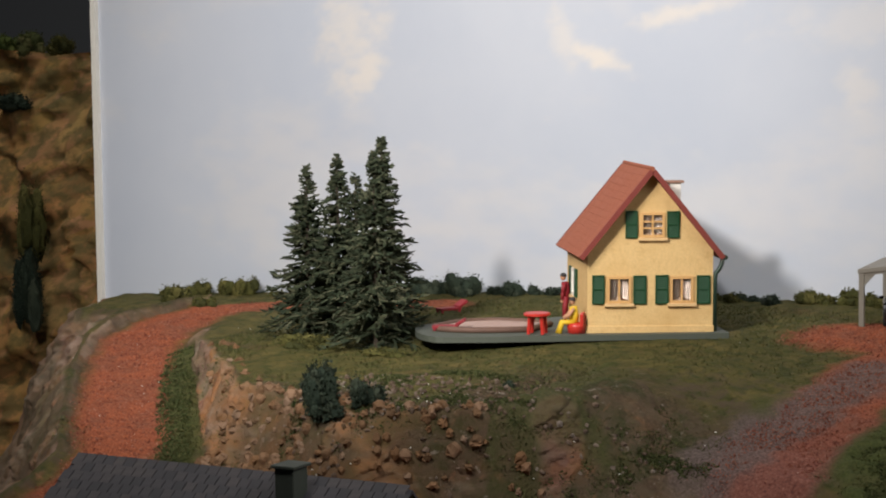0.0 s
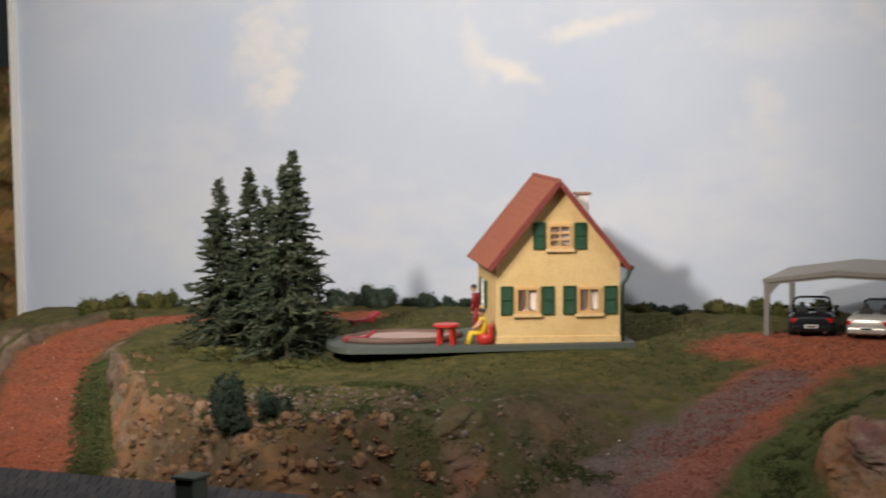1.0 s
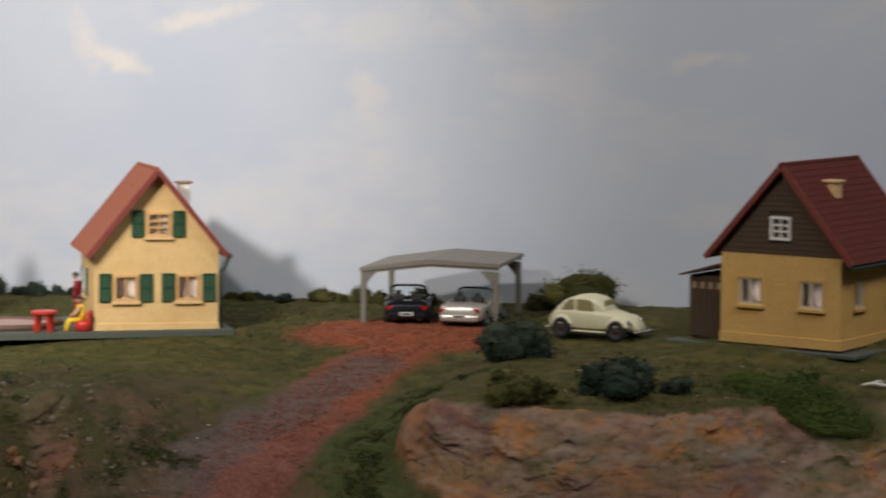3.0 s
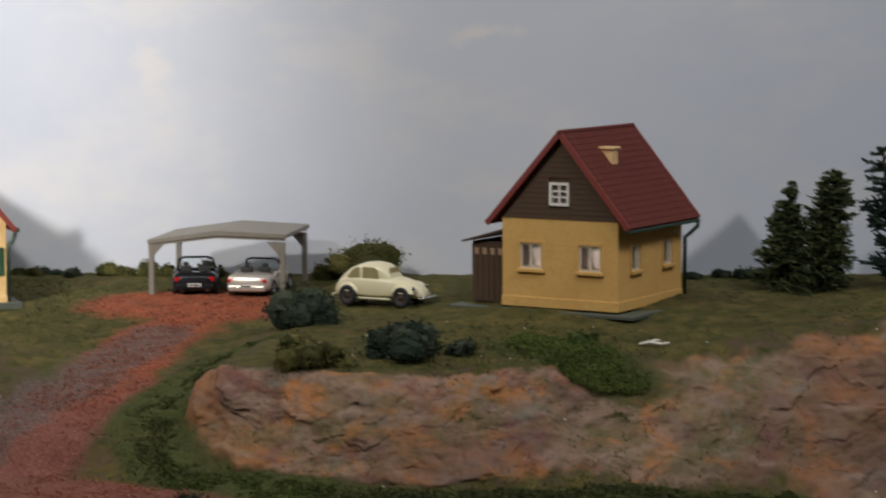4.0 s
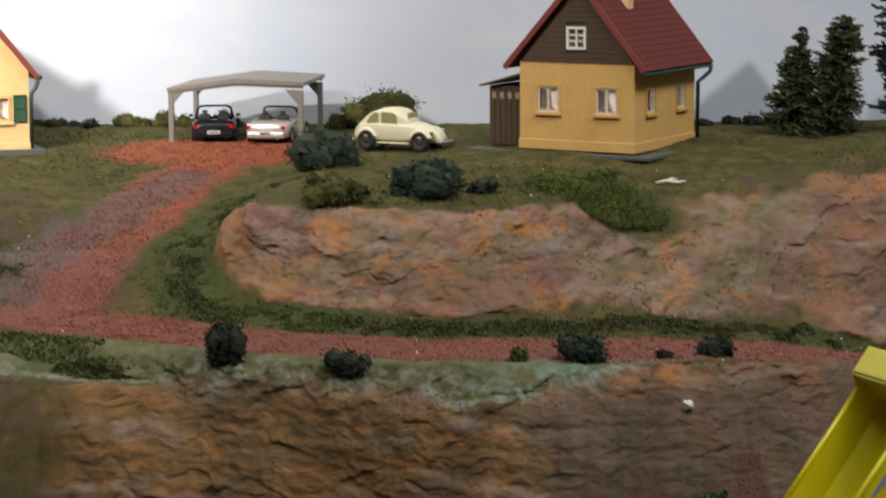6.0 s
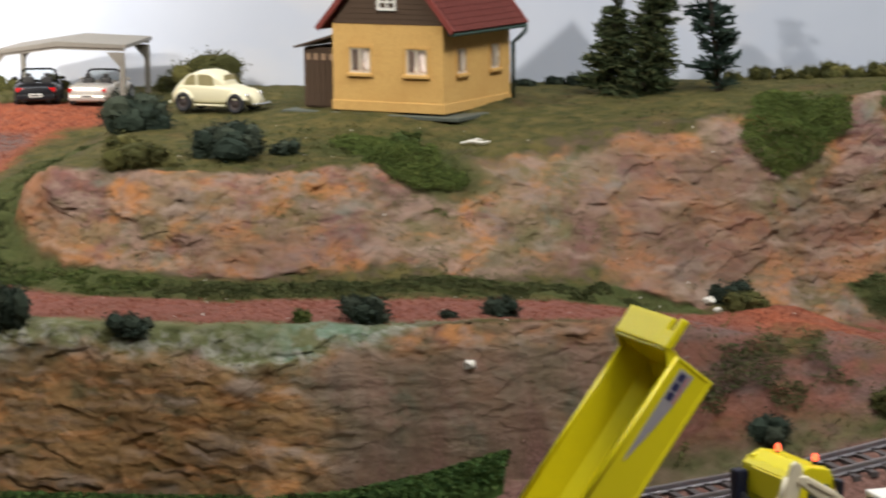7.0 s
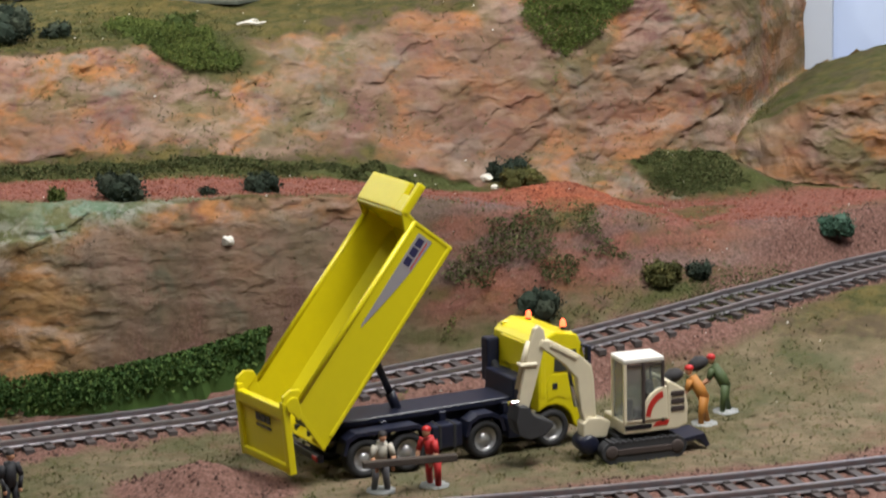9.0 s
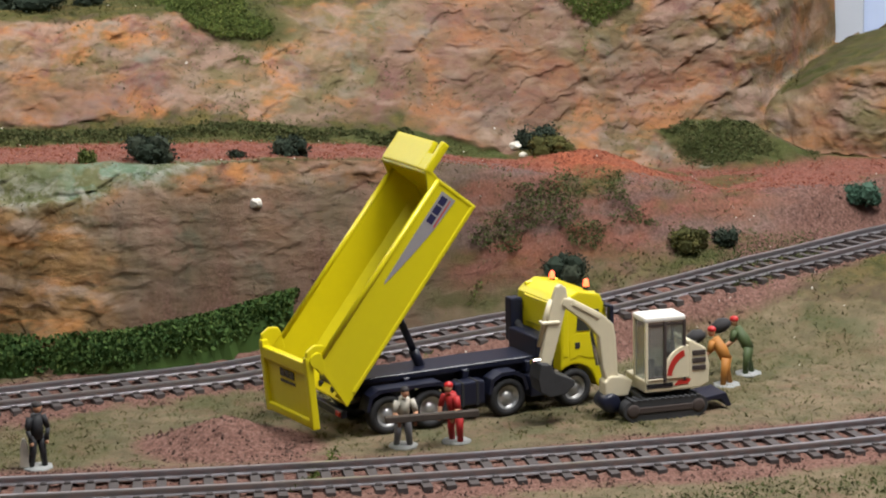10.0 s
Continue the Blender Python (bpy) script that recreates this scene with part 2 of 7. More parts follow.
# plan lines (decimetres): cliff top, cliff foot, lip and foot of the lower cliff
TOP_Y = [(-9, -1.3), (-7, -1.45), (-6.6, -1.75), (-5.65, -2.8), (-5.2, -3.0), (-4.7, -3.1), (-4.45, -2.7), (-4.2, -2.3), (-3.9, -1.9), (-3.4, -1.8), (-3.1, -1.95), (-2.95, -2.25), (-2.8, -2.38), (-2.4, -2.37), (-2, -2.27), (-1.7, -2.07), (-1.35, -1.67), (-0.7, -1.17), (0, -0.87), (0.3, -0.8), (0.42, -0.68), (0.5, -0.45), (0.55, -0.15), (0.58, 0.1), (2, 0.1)]
TOP_Z = [(-9, -0.2), (-7, -0.1), (-6.6, -0.1), (-5.65, -0.1), (-4.5, -0.1), (-3.9, -0.08), (-3.2, -0.1), (-2.85, -0.06), (-2, -0.05), (-1.35, -0.03), (-0.7, 0.04), (0, 0.12), (0.42, 0.15), (0.58, 0.06), (2, 0.06)]
FOOT_Y = [(-9, -1.6), (-7, -1.7), (-6.6, -1.95), (-5.8, -2.95), (-5.2, -3.3), (-4.7, -3.5), (-4.3, -3.3), (-3.8, -2.95), (-3.3, -2.35), (-3.12, -2.5), (-2.95, -2.6), (-2.5, -2.66), (-2.2, -2.72), (-1.3, -2.44), (-0.6, -2.0), (-0.1, -1.5), (0.3, -1.1), (0.46, -0.95), (0.57, -0.7), (0.64, -0.3), (0.68, 0.02), (2, 0.02)]
FOOT_Z = [(-9, -0.22), (-7, -0.15), (-6.6, -0.22), (-5.8, -0.36), (-5.2, -0.44), (-4.1, -0.5), (-3.6, -0.46), (-3.2, -0.42), (-2.6, -0.42), (-1.3, -0.46), (-0.8, -0.52), (-0.35, -0.61), (0.3, -0.66), (0.8, -0.65), (2, -0.65)]
LIP_Y = [(-9, -4.2), (-4.6, -4.2), (-3.6, -3.5), (-2.6, -3.44), (-2.1, -3.46), (-1.6, -3.43), (-1.3, -3.27), (-1.1, -3.08), (-0.7, -2.66), (-0.3, -2.1), (0.0, -1.95), (0.2, -1.85), (0.8, -1.6), (2, -1.4)]
LIP_Z = [(-9, -0.75), (-4.6, -0.62), (-3.6, -0.56), (-2.6, -0.57), (-1.6, -0.57), (-1.1, -0.52), (-0.7, -0.54), (-0.3, -0.7), (0.0, -0.76), (0.2, -0.79), (0.8, -0.81), (2, -0.81)]
LOW_Y = [(-9, -4.6), (-4, -4.2), (-2.6, -3.62), (-1.6, -3.6), (-1.3, -3.43), (-1.1, -3.29), (-0.85, -3.1), (-0.6, -2.9), (-0.3, -2.75), (0.2, -2.5), (0.8, -1.95), (2, -1.5)]
# roads: x, y, height along the middle
RAMP = [(-3.5, -0.85, 0.0), (-3.48, -1.28, -0.05), (-3.51, -1.78, -0.13), (-3.55, -2.26, -0.25), (-3.6, -2.75, -0.4), (-3.72, -2.95, -0.45)]
LOWER_ROAD = [(-5.0, -3.75, -0.57), (-4.3, -3.2, -0.52), (-3.75, -2.9, -0.46), (-3.1, -2.97, -0.455), (-2.6, -3.12, -0.46), (-1.94, -3.12, -0.46), (-1.45, -2.98, -0.46), (-1.1, -2.8, -0.47), (-0.7, -2.5, -0.52), (-0.2, -2.0, -0.66), (0.3, -1.6, -0.76), (0.9, -1.42, -0.75), (2.0, -1.3, -0.75)]
LEFT_ROAD = [(-5.9, -4.3, -0.6), (-6.0, -3.4, -0.43), (-6.12, -3.06, -0.37), (-6.5, -2.58, -0.29), (-6.85, -2.1, -0.22), (-7.1, -1.68, -0.16), (-7.23, -1.3, -0.12), (-7.25, -0.86, -0.1), (-6.9, -0.62, -0.09), (-6.2, -0.5, -0.06)]
LEFT_EDGE = [(y, x) for x, y, z in LEFT_ROAD[:8]] + [(0, -8.2)]
# the green verge round the foot of the upper cliff: x, y, half width
VERGE = [(-2.92, -1.75, 0.09), (-3.08, -1.92, 0.11), (-3.17, -2.2, 0.13), (-3.16, -2.42, 0.15), (-3.02, -2.6, 0.15), (-2.75, -2.74, 0.13), (-2.45, -2.78, 0.13), (-2.15, -2.81, 0.11), (-1.8, -2.66, 0.09), (-1.36, -2.46, 0.08), (-0.9, -2.2, 0.07), (-0.6, -1.98, 0.05), (-0.45, -1.85, 0.03)]
# the hedge under the lower cliff
HEDGE = [(-2.6, -3.74, -1.13), (-1.78, -3.6, -1.12), (-1.36, -3.46, -1.11), (-1.1, -3.27, -1.07), (-0.88, -3.08, -1.02)]
# rails: plan and height of the two tracks
REAR_TRACK = [(-3.2, -5.0, -1.1), (-2.4, -4.5, -1.1), (-1.6, -3.95, -1.1), (-1.0, -3.46, -1.1), (-0.42, -3.1, -1.05), (0.12, -2.7, -1.0), (0.445, -2.48, -0.95), (0.62, -2.3, -0.925), (0.99, -1.85, -0.9), (1.4, -1.4, -0.89), (2.2, -0.6, -0.88)]
NEAR_TRACK = [(-3.0, -5.45, -1.1), (-1.2, -4.86, -1.1), (0.0, -4.46, -1.1), (1.16, -3.82, -1.1), (2.1, -3.2, -1.1)]


def low_height(x, y):
    """The lowest level, which climbs with the rear track."""
    return -1.13 + 0.22 * smooth(-0.5, 1.0, x) * smooth(-3.05, -2.2, y)


def ground_height(x, y):
    """Height of the modelled ground in decimetres at plan x, y in decimetres."""
    yt, zt, yf, zf = line(x, TOP_Y), line(x, TOP_Z), line(x, FOOT_Y), line(x, FOOT_Z)
    yl, zl, yg = line(x, LIP_Y), line(x, LIP_Z), line(x, LOW_Y)
    zg = low_height(x, y)
    yt = yt + 0.16 * fbm(x * 2.6, 0 * x + 0.3, 95) + 0.05 * fbm(x * 9, y * 4, 96)
    yf = np.minimum(yf + 0.10 * fbm(x * 3.1, 0 * x + 0.7, 97), yt - 0.08)
    yl = np.minimum(yl + 0.08 * fbm(x * 3.3, 0 * x + 0.2, 98), yf - 0.03)
    yg = np.minimum(yg + 0.06 * fbm(x * 3.7, 0 * x + 0.9, 99), yl - 0.06)
    zb = line(x, [(-9, -0.2), (-7.5, -0.12), (-6, -0.04), (-5, -0.02), (-4, -0.0), (-1.5, 0.06), (0.5, 0.14), (2, 0.14)])
    z = zb + (zt - zb) * np.clip(y / yt, 0, 1) ** 1.6
    z = np.where(y < yt, zt + (zf - zt) * smooth(0, 1, (yt - y) / (yt - yf)), z)
    z = np.where(y < yf, zf + (zl - zf) * np.clip((yf - y) / np.maximum(yf - yl, 0.02), 0, 1), z)
    z = np.where(y < yl, zl + (zg - zl) * smooth(0, 1, (yl - y) / np.maximum(yl - yg, 0.03)), z)
    z = np.where(y < np.minimum(yg, yl - 0.03), zg, z)
    for path, wide, side in ((RAMP, 0.2, 0.55), (LEFT_ROAD, 0.2, 0.14), (LOWER_ROAD, 0.24, 0.14)):
        d, v = to_path(x, y, path)
        k = 1 - smooth(wide, wide + side, d)
        z = z + (v - z) * k
    # the bank outside the left road falls away
    d, v = to_path(x, y, LEFT_ROAD)
    left = (x < line(y, LEFT_EDGE)) & (y < -0.4)
    fall = smooth(0.27, 0.8, d) * 0.75 * smooth(-0.7, -1.6, y)
    z = np.where(left, z - fall + 0.05 * smooth(0.2, 0.26, d) * (1 - smooth(0.3, 0.5, d)), z)
    off = -8.62 + 0.42 * np.clip(-y, 0, 3) - x
    z = z - 0.9 * smooth(-0.1, 0.7, off + 0.15 * fbm(x * 4, y * 4, 93)) * smooth(0.0, 0.12, off + 0.1)
    # green hill before the end of the cliff
    top = line(x, [(0.34, -0.85), (0.42, -0.66), (0.5, -0.54), (0.75, -0.42), (1.0, -0.34), (2, -0.25)]) + 0.06 * smooth(-1.1, -0.4, y) - 0.05 * smooth(-1.0, -1.16, y)
    z = np.maximum(z, top + (-1.6 - top) * (1 - smooth(-1.12, -0.88, y + 0.05 * fbm(x * 4, y * 4, 94))) - 4 * np.maximum(0, 0.3 - x))
    # grassy mound at the end of the cliff, dirt heap by the tipper, gravel heap on the road
    z = z + 0.1 * np.exp(-((x - 0.36) ** 2 / 0.07 + (y + 1.2) ** 2 / 0.012)) + 0.03 * smooth(0.3, 0.7, x) * np.exp(-((y + 1.2) ** 2 / 0.02))
    z = z + 0.085 * np.exp(-((x + 0.08) ** 2 / 0.05 + (y + 1.8) ** 2 / 0.05))
    z = z + 0.085 * np.exp(-((x + 0.74) ** 2 / 0.022 + (y + 4.25) ** 2 / 0.018))
    # the turf is built up to the plates of the two houses
    z = z + 0.035 * np.exp(-(((x + 1.85) / 0.6) ** 2 + ((y + 0.85) / 0.62) ** 2) ** 2) + 0.02 * np.exp(-(((x + 5.0) / 0.9) ** 2 + ((y + 1.2) / 0.7) ** 2) ** 2)
    d, v = to_path(x, y, HEDGE)
    z = z + (np.maximum(v, z) - z) * (1 - smooth(0.05, 0.22, d))
    for track in (REAR_TRACK, NEAR_TRACK):
        d, v = to_path(x, y, track)
        k = 1 - smooth(0.13, 0.27, d)
        z = z + (v - 0.026 - z) * k
    return z



def patches(x, y):
    """Masks of the plan: red gravel, ballast, bright turf, olive lip, maroon gravel, grey dirt and dark earth."""
    wob = 0.08 * fbm(x * 4, y * 4, 21) + 0.04 * fbm(x * 14, y * 14, 22)
    red = np.zeros_like(x)
    for path, wide, rag in ((RAMP, 0.21, 2.2), (LEFT_ROAD, 0.2, 1.0), (LOWER_ROAD, 0.23, 1.0)):
        red = np.maximum(red, 1 - smooth(wide - 0.07, wide + 0.04, to_path(x, y, path)[0] + rag * wob))
    # gravel yard before the carport, and the plain at the end of the lower road
    red = np.maximum(red, 1 - smooth(0.26, 0.4, np.hypot((x + 3.55) / 1.5, y + 1.0) + 2 * wob))
    red = np.maximum(red, smooth(-0.6, -0.35, x) * smooth(-0.03, 0.03, line(x, FOOT_Y) - 0.12 + wob - y) * (y > line(x, LIP_Y) - 0.02 - 2 * wob) * smooth(-1.26, -1.38, y + 2 * wob))
    tracks = np.zeros_like(x)
    for rails, wide in ((REAR_TRACK, 0.2), (NEAR_TRACK, 0.2)):
        tracks = np.maximum(tracks, 1 - smooth(wide, wide + 0.1, to_path(x, y, rails)[0] + 2.2 * wob))
    tracks = np.maximum(tracks, 1 - smooth(0.7, 1.2, ((x + 0.74) ** 2 / 0.085 + (y + 4.25) ** 2 / 0.055) + 4 * wob))
    d, half = to_path(x, y, VERGE)
    turf = 1 - smooth(0.8, 1.15, d / half + 5 * wob)
    d = to_path(x, y, LEFT_ROAD)[0]
    turf = np.maximum(turf, smooth(0.18, 0.22, d + wob) * (1 - smooth(0.27, 0.34, d + wob)) * (x > line(y, LEFT_EDGE)) * (y < -1.7))
    turf = np.maximum(turf, 0.35 * smooth(0.06, 0.16, fbm(x * 2.2, y * 2.2, 33)) * (y < line(x, LOW_Y)) * (1 - tracks))
    turf = np.maximum(turf, 0.6 * smooth(0.03, 0.16, fbm(x * 3.6, y * 2.6, 35)) * (x > -4.5) * (x < -3.7) * (y < -1.9) * (y > -3.2))
    # mats of foliage over the cliff edges, and green tops of the end hill
    for cx, cy, rx, ry in ((-1.62, -1.9, 0.34, 0.17), (-0.13, -0.95, 0.17, 0.16), (0.8, -1.3, 0.5, 0.05), (-4.45, -3.95, 0.5, 0.2)):
        turf = np.maximum(turf, 1 - smooth(0.75, 1.05, np.hypot((x - cx) / rx, (y - cy) / ry) + 5 * wob))
    h = ground_height(x, y)
    turf = np.maximum(turf, (h < -0.6 + 0.1 * smooth(0.1, 0.35, x)) * (1 - smooth(0.75, 1.05, np.hypot((x - 0.38) / 0.36, (y + 1.24) / 0.1) + 4 * wob)))
    turf = np.maximum(turf, 0.3 * smooth(0.42, 0.5, x) * smooth(-1.12, -1.04, y + wob) * smooth(-1.0, -0.92, y + wob) * (y < line(x, FOOT_Y) + 0.03) * (h > -0.62) * smooth(0.05, 0.03, ground_height(x, y + 0.03) - h))
    yl = line(x, LIP_Y)
    band = line(x, [(-3.6, 0.3), (-1.7, 0.3), (-1.0, 0.14), (-0.6, 0.06)])
    lip = 0.95 * smooth(-0.03, 0.03, y - yl + wob) * (1 - smooth(band - 0.06, band, y - yl + 1.5 * wob)) * smooth(-4.4, -3.8, x) * (1 - smooth(-0.75, -0.5, x))
    maroon = np.maximum(smooth(-1.6, -2.6, y) * smooth(-5.2, -4.6, x), smooth(-2.0, -1.4, x)) * (1 - 0.9 * np.exp(-(((x + 0.06) ** 2 / 0.09 + (y + 1.85) ** 2 / 0.12) ** 2)))
    dirt = (1 - smooth(0.08, 0.2, to_path(x, y, [(-3.5, -1.5, 0), (-3.62, -2.0, 0), (-3.8, -2.5, 0)])[0] + 2.5 * wob)) * 0.85
    red = red * (1 - tracks) * (1 - 0.95 * np.exp(-((x - 0.33) ** 2 / 0.08 + (y + 1.2) ** 2 / 0.010)))
    red = red * (1 - 0.75 * smooth(-0.55, -0.4, x) * smooth(-0.66, -0.74, h) * (y < -1.4) * smooth(-0.08, 0.06, fbm(x * 5, y * 5, 91)))
    earth = smooth(-4.9, -4.6, x) * (1 - smooth(-3.4, -3.2, x)) * smooth(-1.95, -2.3, y + 3 * wob)
    earth = np.maximum(earth, smooth(-5.75, -5.5, x) * (1 - smooth(-4.5, -4.2, x)) * smooth(-2.6, -2.9, y + 3 * wob) * smooth(-0.2, 0.05, fbm(x * 5, y * 7, 36)))
    earth = np.maximum(earth, 0.9 * (x < line(y, LEFT_EDGE) - 0.2) * (y < -0.8) * smooth(-0.1, 0.08, fbm(x * 5, y * 5, 38)))
    return red, tracks, turf * (1 - red), lip * (1 - red), maroon, dirt, earth


SURFACE = {}  # the finished surface, for foliage that clings to it


def build_ground():
    ny, fine = 620, 1100
    xs = np.concatenate([np.linspace(-9.2, -8.6, 20)[:-1], np.linspace(-8.6, -7.6, 90)[:-1], np.linspace(-7.6, -5.5, 330)[:-1], np.linspace(-5.5, 1.3, 880), np.linspace(1.3, 2.2, 40)[1:]])
    nx, yf = len(xs), np.linspace(-6.2, -0.004, fine)
    X, Y = (q.astype(np.float32) for q in np.meshgrid(xs, yf, indexing="ij"))
    Z = ground_height(X, Y)
    # rows follow the length of the profile, closer on the steep faces and where the camera looks
    dz = np.abs(np.diff(Z, axis=1))
    step = np.hypot(np.diff(yf)[None, :], 2.2 * dz) * np.where(yf[1:] < -5.0, 0.35, 1.0)[None, :]
    s = np.concatenate([np.zeros((nx, 1)), np.cumsum(step, axis=1)], axis=1)
    goal = np.linspace(0, 1, ny)
    Y = np.stack([np.interp(goal * s[k, -1], s[k], yf) for k in range(nx)])
    pad = np.concatenate([np.repeat(Y[:1], 12, 0), Y, np.repeat(Y[-1:], 13, 0)])
    run = np.concatenate([np.zeros((1, ny)), np.cumsum(pad, axis=0)])
    Y = ((run[25:] - run[:-25])[:nx] / 25).astype(np.float32)
    X = np.repeat(xs[:, None], ny, 1).astype(np.float32)
    Z = ground_height(X, Y)
    e = 0.02
    gx, gy = (ground_height(X + e, Y) - ground_height(X - e, Y)) / (2 * e), (ground_height(X, Y + e) - ground_height(X, Y - e)) / (2 * e)
    slope = np.hypot(gx, gy)
    rock = smooth(0.5, 0.8, slope + 0.9 * fbm(X * 5, Z * 6 + 3 * Y, 41))
    red, ball, turf, dust, maroon, dirt, earth = patches(X, Y)
    grassy = smooth(-4.5, -4.3, X) * (1 - smooth(-3.2, -2.98, X + 0.2 * fbm(X * 4, Z * 6, 45)))
    rock = rock * (1 - turf) * (1 - red) * (1 - ball) * (1 - 0.85 * grassy) * (1 - 0.6 * smooth(-5.0, -4.8, X) * (1 - smooth(-4.3, -4.1, X)) * smooth(-0.08, 0.02, fbm(X * 5, Y * 5 + Z * 3, 47) + 0.1 * smooth(-0.4, -0.2, Z)))
    # pinkish outcrop in the earthy slope
    crop = 1 - smooth(0.7, 1.1, np.hypot((X + 4.3) / 0.1, (Y + 2.74) / 0.13) + 1.2 * fbm(X * 6, Y * 6, 46))
    rock = np.maximum(rock * (1 - 0.75 * earth * smooth(-4.3, -4.6, X)), crop)
    bank = smooth(-0.6, -0.4, X) * (Y < line(X, LIP_Y)) * (Z > low_height(X, Y) + 0.02)
    rock = rock * (1 - 0.8 * bank)
    up = smooth(0.1, 0.6, (Z - low_height(X, Y)) / np.maximum(line(X, LIP_Z) - low_height(X, Y), 0.05) + 0.5 * fbm(X * 4, Y * 4 + Z * 4, 48))
    red = np.maximum(red * (1 - 0.4 * bank), bank * up * smooth(-0.25, 0.0, fbm(X * 4, Z * 9, 49) + 0.15 * smooth(-0.2, 0.2, X)))
    dirt = np.maximum(dirt * (1 - bank), 0.75 * bank * up * smooth(-0.12, 0.08, fbm(X * 3 + 4, Z * 9, 59)))
    turf = np.maximum(turf, 0.8 * bank * (1 - up) * smooth(-0.12, 0.08, fbm(X * 5 + 8, Z * 12, 69)))
    # rock faces: beds with undercut edges, lumps and chips push out along the fall line
    lower = smooth(-0.5, -0.6, Z) * smooth(0.0, 0.1, line(X, LIP_Y) + 0.05 - Y) * (1 - smooth(-0.5, -0.3, X))
    side = X + 0.25 * Z + 0.3 * fbm(X * 3, Z * 3, 43)
    right = lower * smooth(-1.75, -1.45, side)
    U, W = X + 0.16 * fbm(X * 5, Z * 6 + Y, 8), 1.5 * Z - 0.5 * Y + 0.16 * fbm(X * 5 + 9, Z * 6 + Y, 18)
    big, tone = facets(U * 3.6, W * 3.4, 51)
    small, tone2 = facets(U * 8 + 3, W * 10, 52)
    tiny, tone3 = facets(U * 20 + 7, W * 26, 53)

    def beds(rate, tilt, seed):
        """Layered ledges: 0 at the undercut, rising to 1 at each upper edge."""
        q = (Z - tilt * X + 0.16 * fbm(X * 1.6, Y * 1.5, seed) + 0.05 * fbm(X * 6, Z * 6 + Y * 3, seed + 1)) * rate
        f = q - np.floor(q)
        strong = np.clip(0.35 + 2.6 * fbm(X * 2.6 + 7 * np.floor(q), Y + 3.1 * np.floor(q), seed + 2), 0, 1)
        return f * (1 - smooth(0.8, 1.0, f)) * strong, smooth(0.55, 0.85, f) * (1 - smooth(0.95, 1.0, f)) * strong

    b1, l1 = beds(5.0, -0.1, 63)
    b2, l2 = beds(12.0, -0.06, 73)
    b3, l3 = beds(27.0, 0.03, 83)
    push = 0.02 * b1 + 0.008 * b2 + 0.004 * b3 + 0.013 * big + 0.010 * small + 0.005 * tiny
    push = push + 0.10 * fbm(X * 2.2, Z * 3 + 2 * Y, 61) + 0.036 * fbm(X * 8, Z * 9 + 3 * Y, 71) + 0.014 * fbm(X * 26, Z * 36 + 9 * Y, 75)
    push = rock * (0.85 - 0.4 * right) * (1 - 0.3 * lower) * push * smooth(0.2, 0.3, to_path(X, Y, LEFT_ROAD)[0]) * (1 + 0.8 * smooth(-6.3, -6.6, X))
    n = np.maximum(slope, 1e-6)
    X2, Y2 = X - gx / n * push, np.minimum(Y - gy / n * push, -0.004)
    rough = np.maximum(rock, 0.8 * earth)
    Z2 = Z + 0.05 * rough * fbm(X * 7, Y * 7, 9) + 0.03 * rough * fbm(X * 21, Y * 21, 19) + 0.03 * fbm(X * 1.7, Y * 1.7, 3) * smooth(-0.05, -0.4, Y) * (1 - red) * (Z > -1.05)
    Z2 = Z2 + 0.014 * fbm(X * 22, Y * 22, 4) * (1 - rock) + 0.035 * turf * fbm(X * 26, Y * 26, 14) + 0.014 * (red + ball) * fbm(X * 40, Y * 40, 24, 2)
    verts = np.stack([X2 * DM, Y2 * DM, Z2 * DM], -1).reshape(-1, 3)
    i = np.arange(nx * ny).reshape(nx, ny)
    quads = np.stack([i[:-1, :-1], i[1:, :-1], i[1:, 1:], i[:-1, 1:]], -1).reshape(-1, 4)
    me = bpy.data.meshes.new("ground")
    me.from_pydata(verts, [], quads)
    ochre = lower * (1 - smooth(-1.75, -1.5, side))
    murk = np.maximum(lower * smooth(-1.75, -1.5, side), 0.7 * smooth(-6.2, -6.5, X))
    sienna = smooth(-4.3, -4.8, X) * (1 - smooth(-6.0, -6.3, X))
    sienna = np.maximum(sienna, (1 - smooth(-2.75, -2.2, X)) * smooth(-3.4, -3.2, X) * smooth(-0.05, 0.15, fbm(X * 3, Z * 5, 44) - 0.3 * (Z + 0.3)))
    sienna = np.maximum(sienna, 0.8 * smooth(0.45, 0.6, X) * smooth(-0.15, 0.1, fbm(X * 4, Z * 4, 54)))
    violet = np.exp(-((X - 0.0) ** 2 / 0.12 + (Z + 0.42) ** 2 / 0.03)) + 0.8 * np.exp(-((X + 2.0) ** 2 / 0.1 + (Z + 0.34) ** 2 / 0.008)) + 0.7 * smooth(0.1, 0.22, fbm(X * 2.4, Z * 3, 55)) * smooth(-2.3, -1.4, X) * (1 - lower)
    violet = np.clip(np.maximum(violet, crop), 0, 1) * (1 - lower)
    chalk = np.clip(1.1 - np.abs(Y - line(X, LIP_Y)) / 0.09, 0, 1) + np.exp(-((X + 1.25) ** 2 / 0.12)) * 0.6
    teal = 0.5 * np.exp(-((X + 1.46) ** 2 / 0.025)) + 0.2 * np.exp(-((X + 1.1) ** 2 / 0.02))
    ledge = np.clip(l1 + 0.8 * l2 + 0.6 * l3, 0, 1)
    scuff = smooth(0.12, 0.4, slope) * (Z > -1.0)
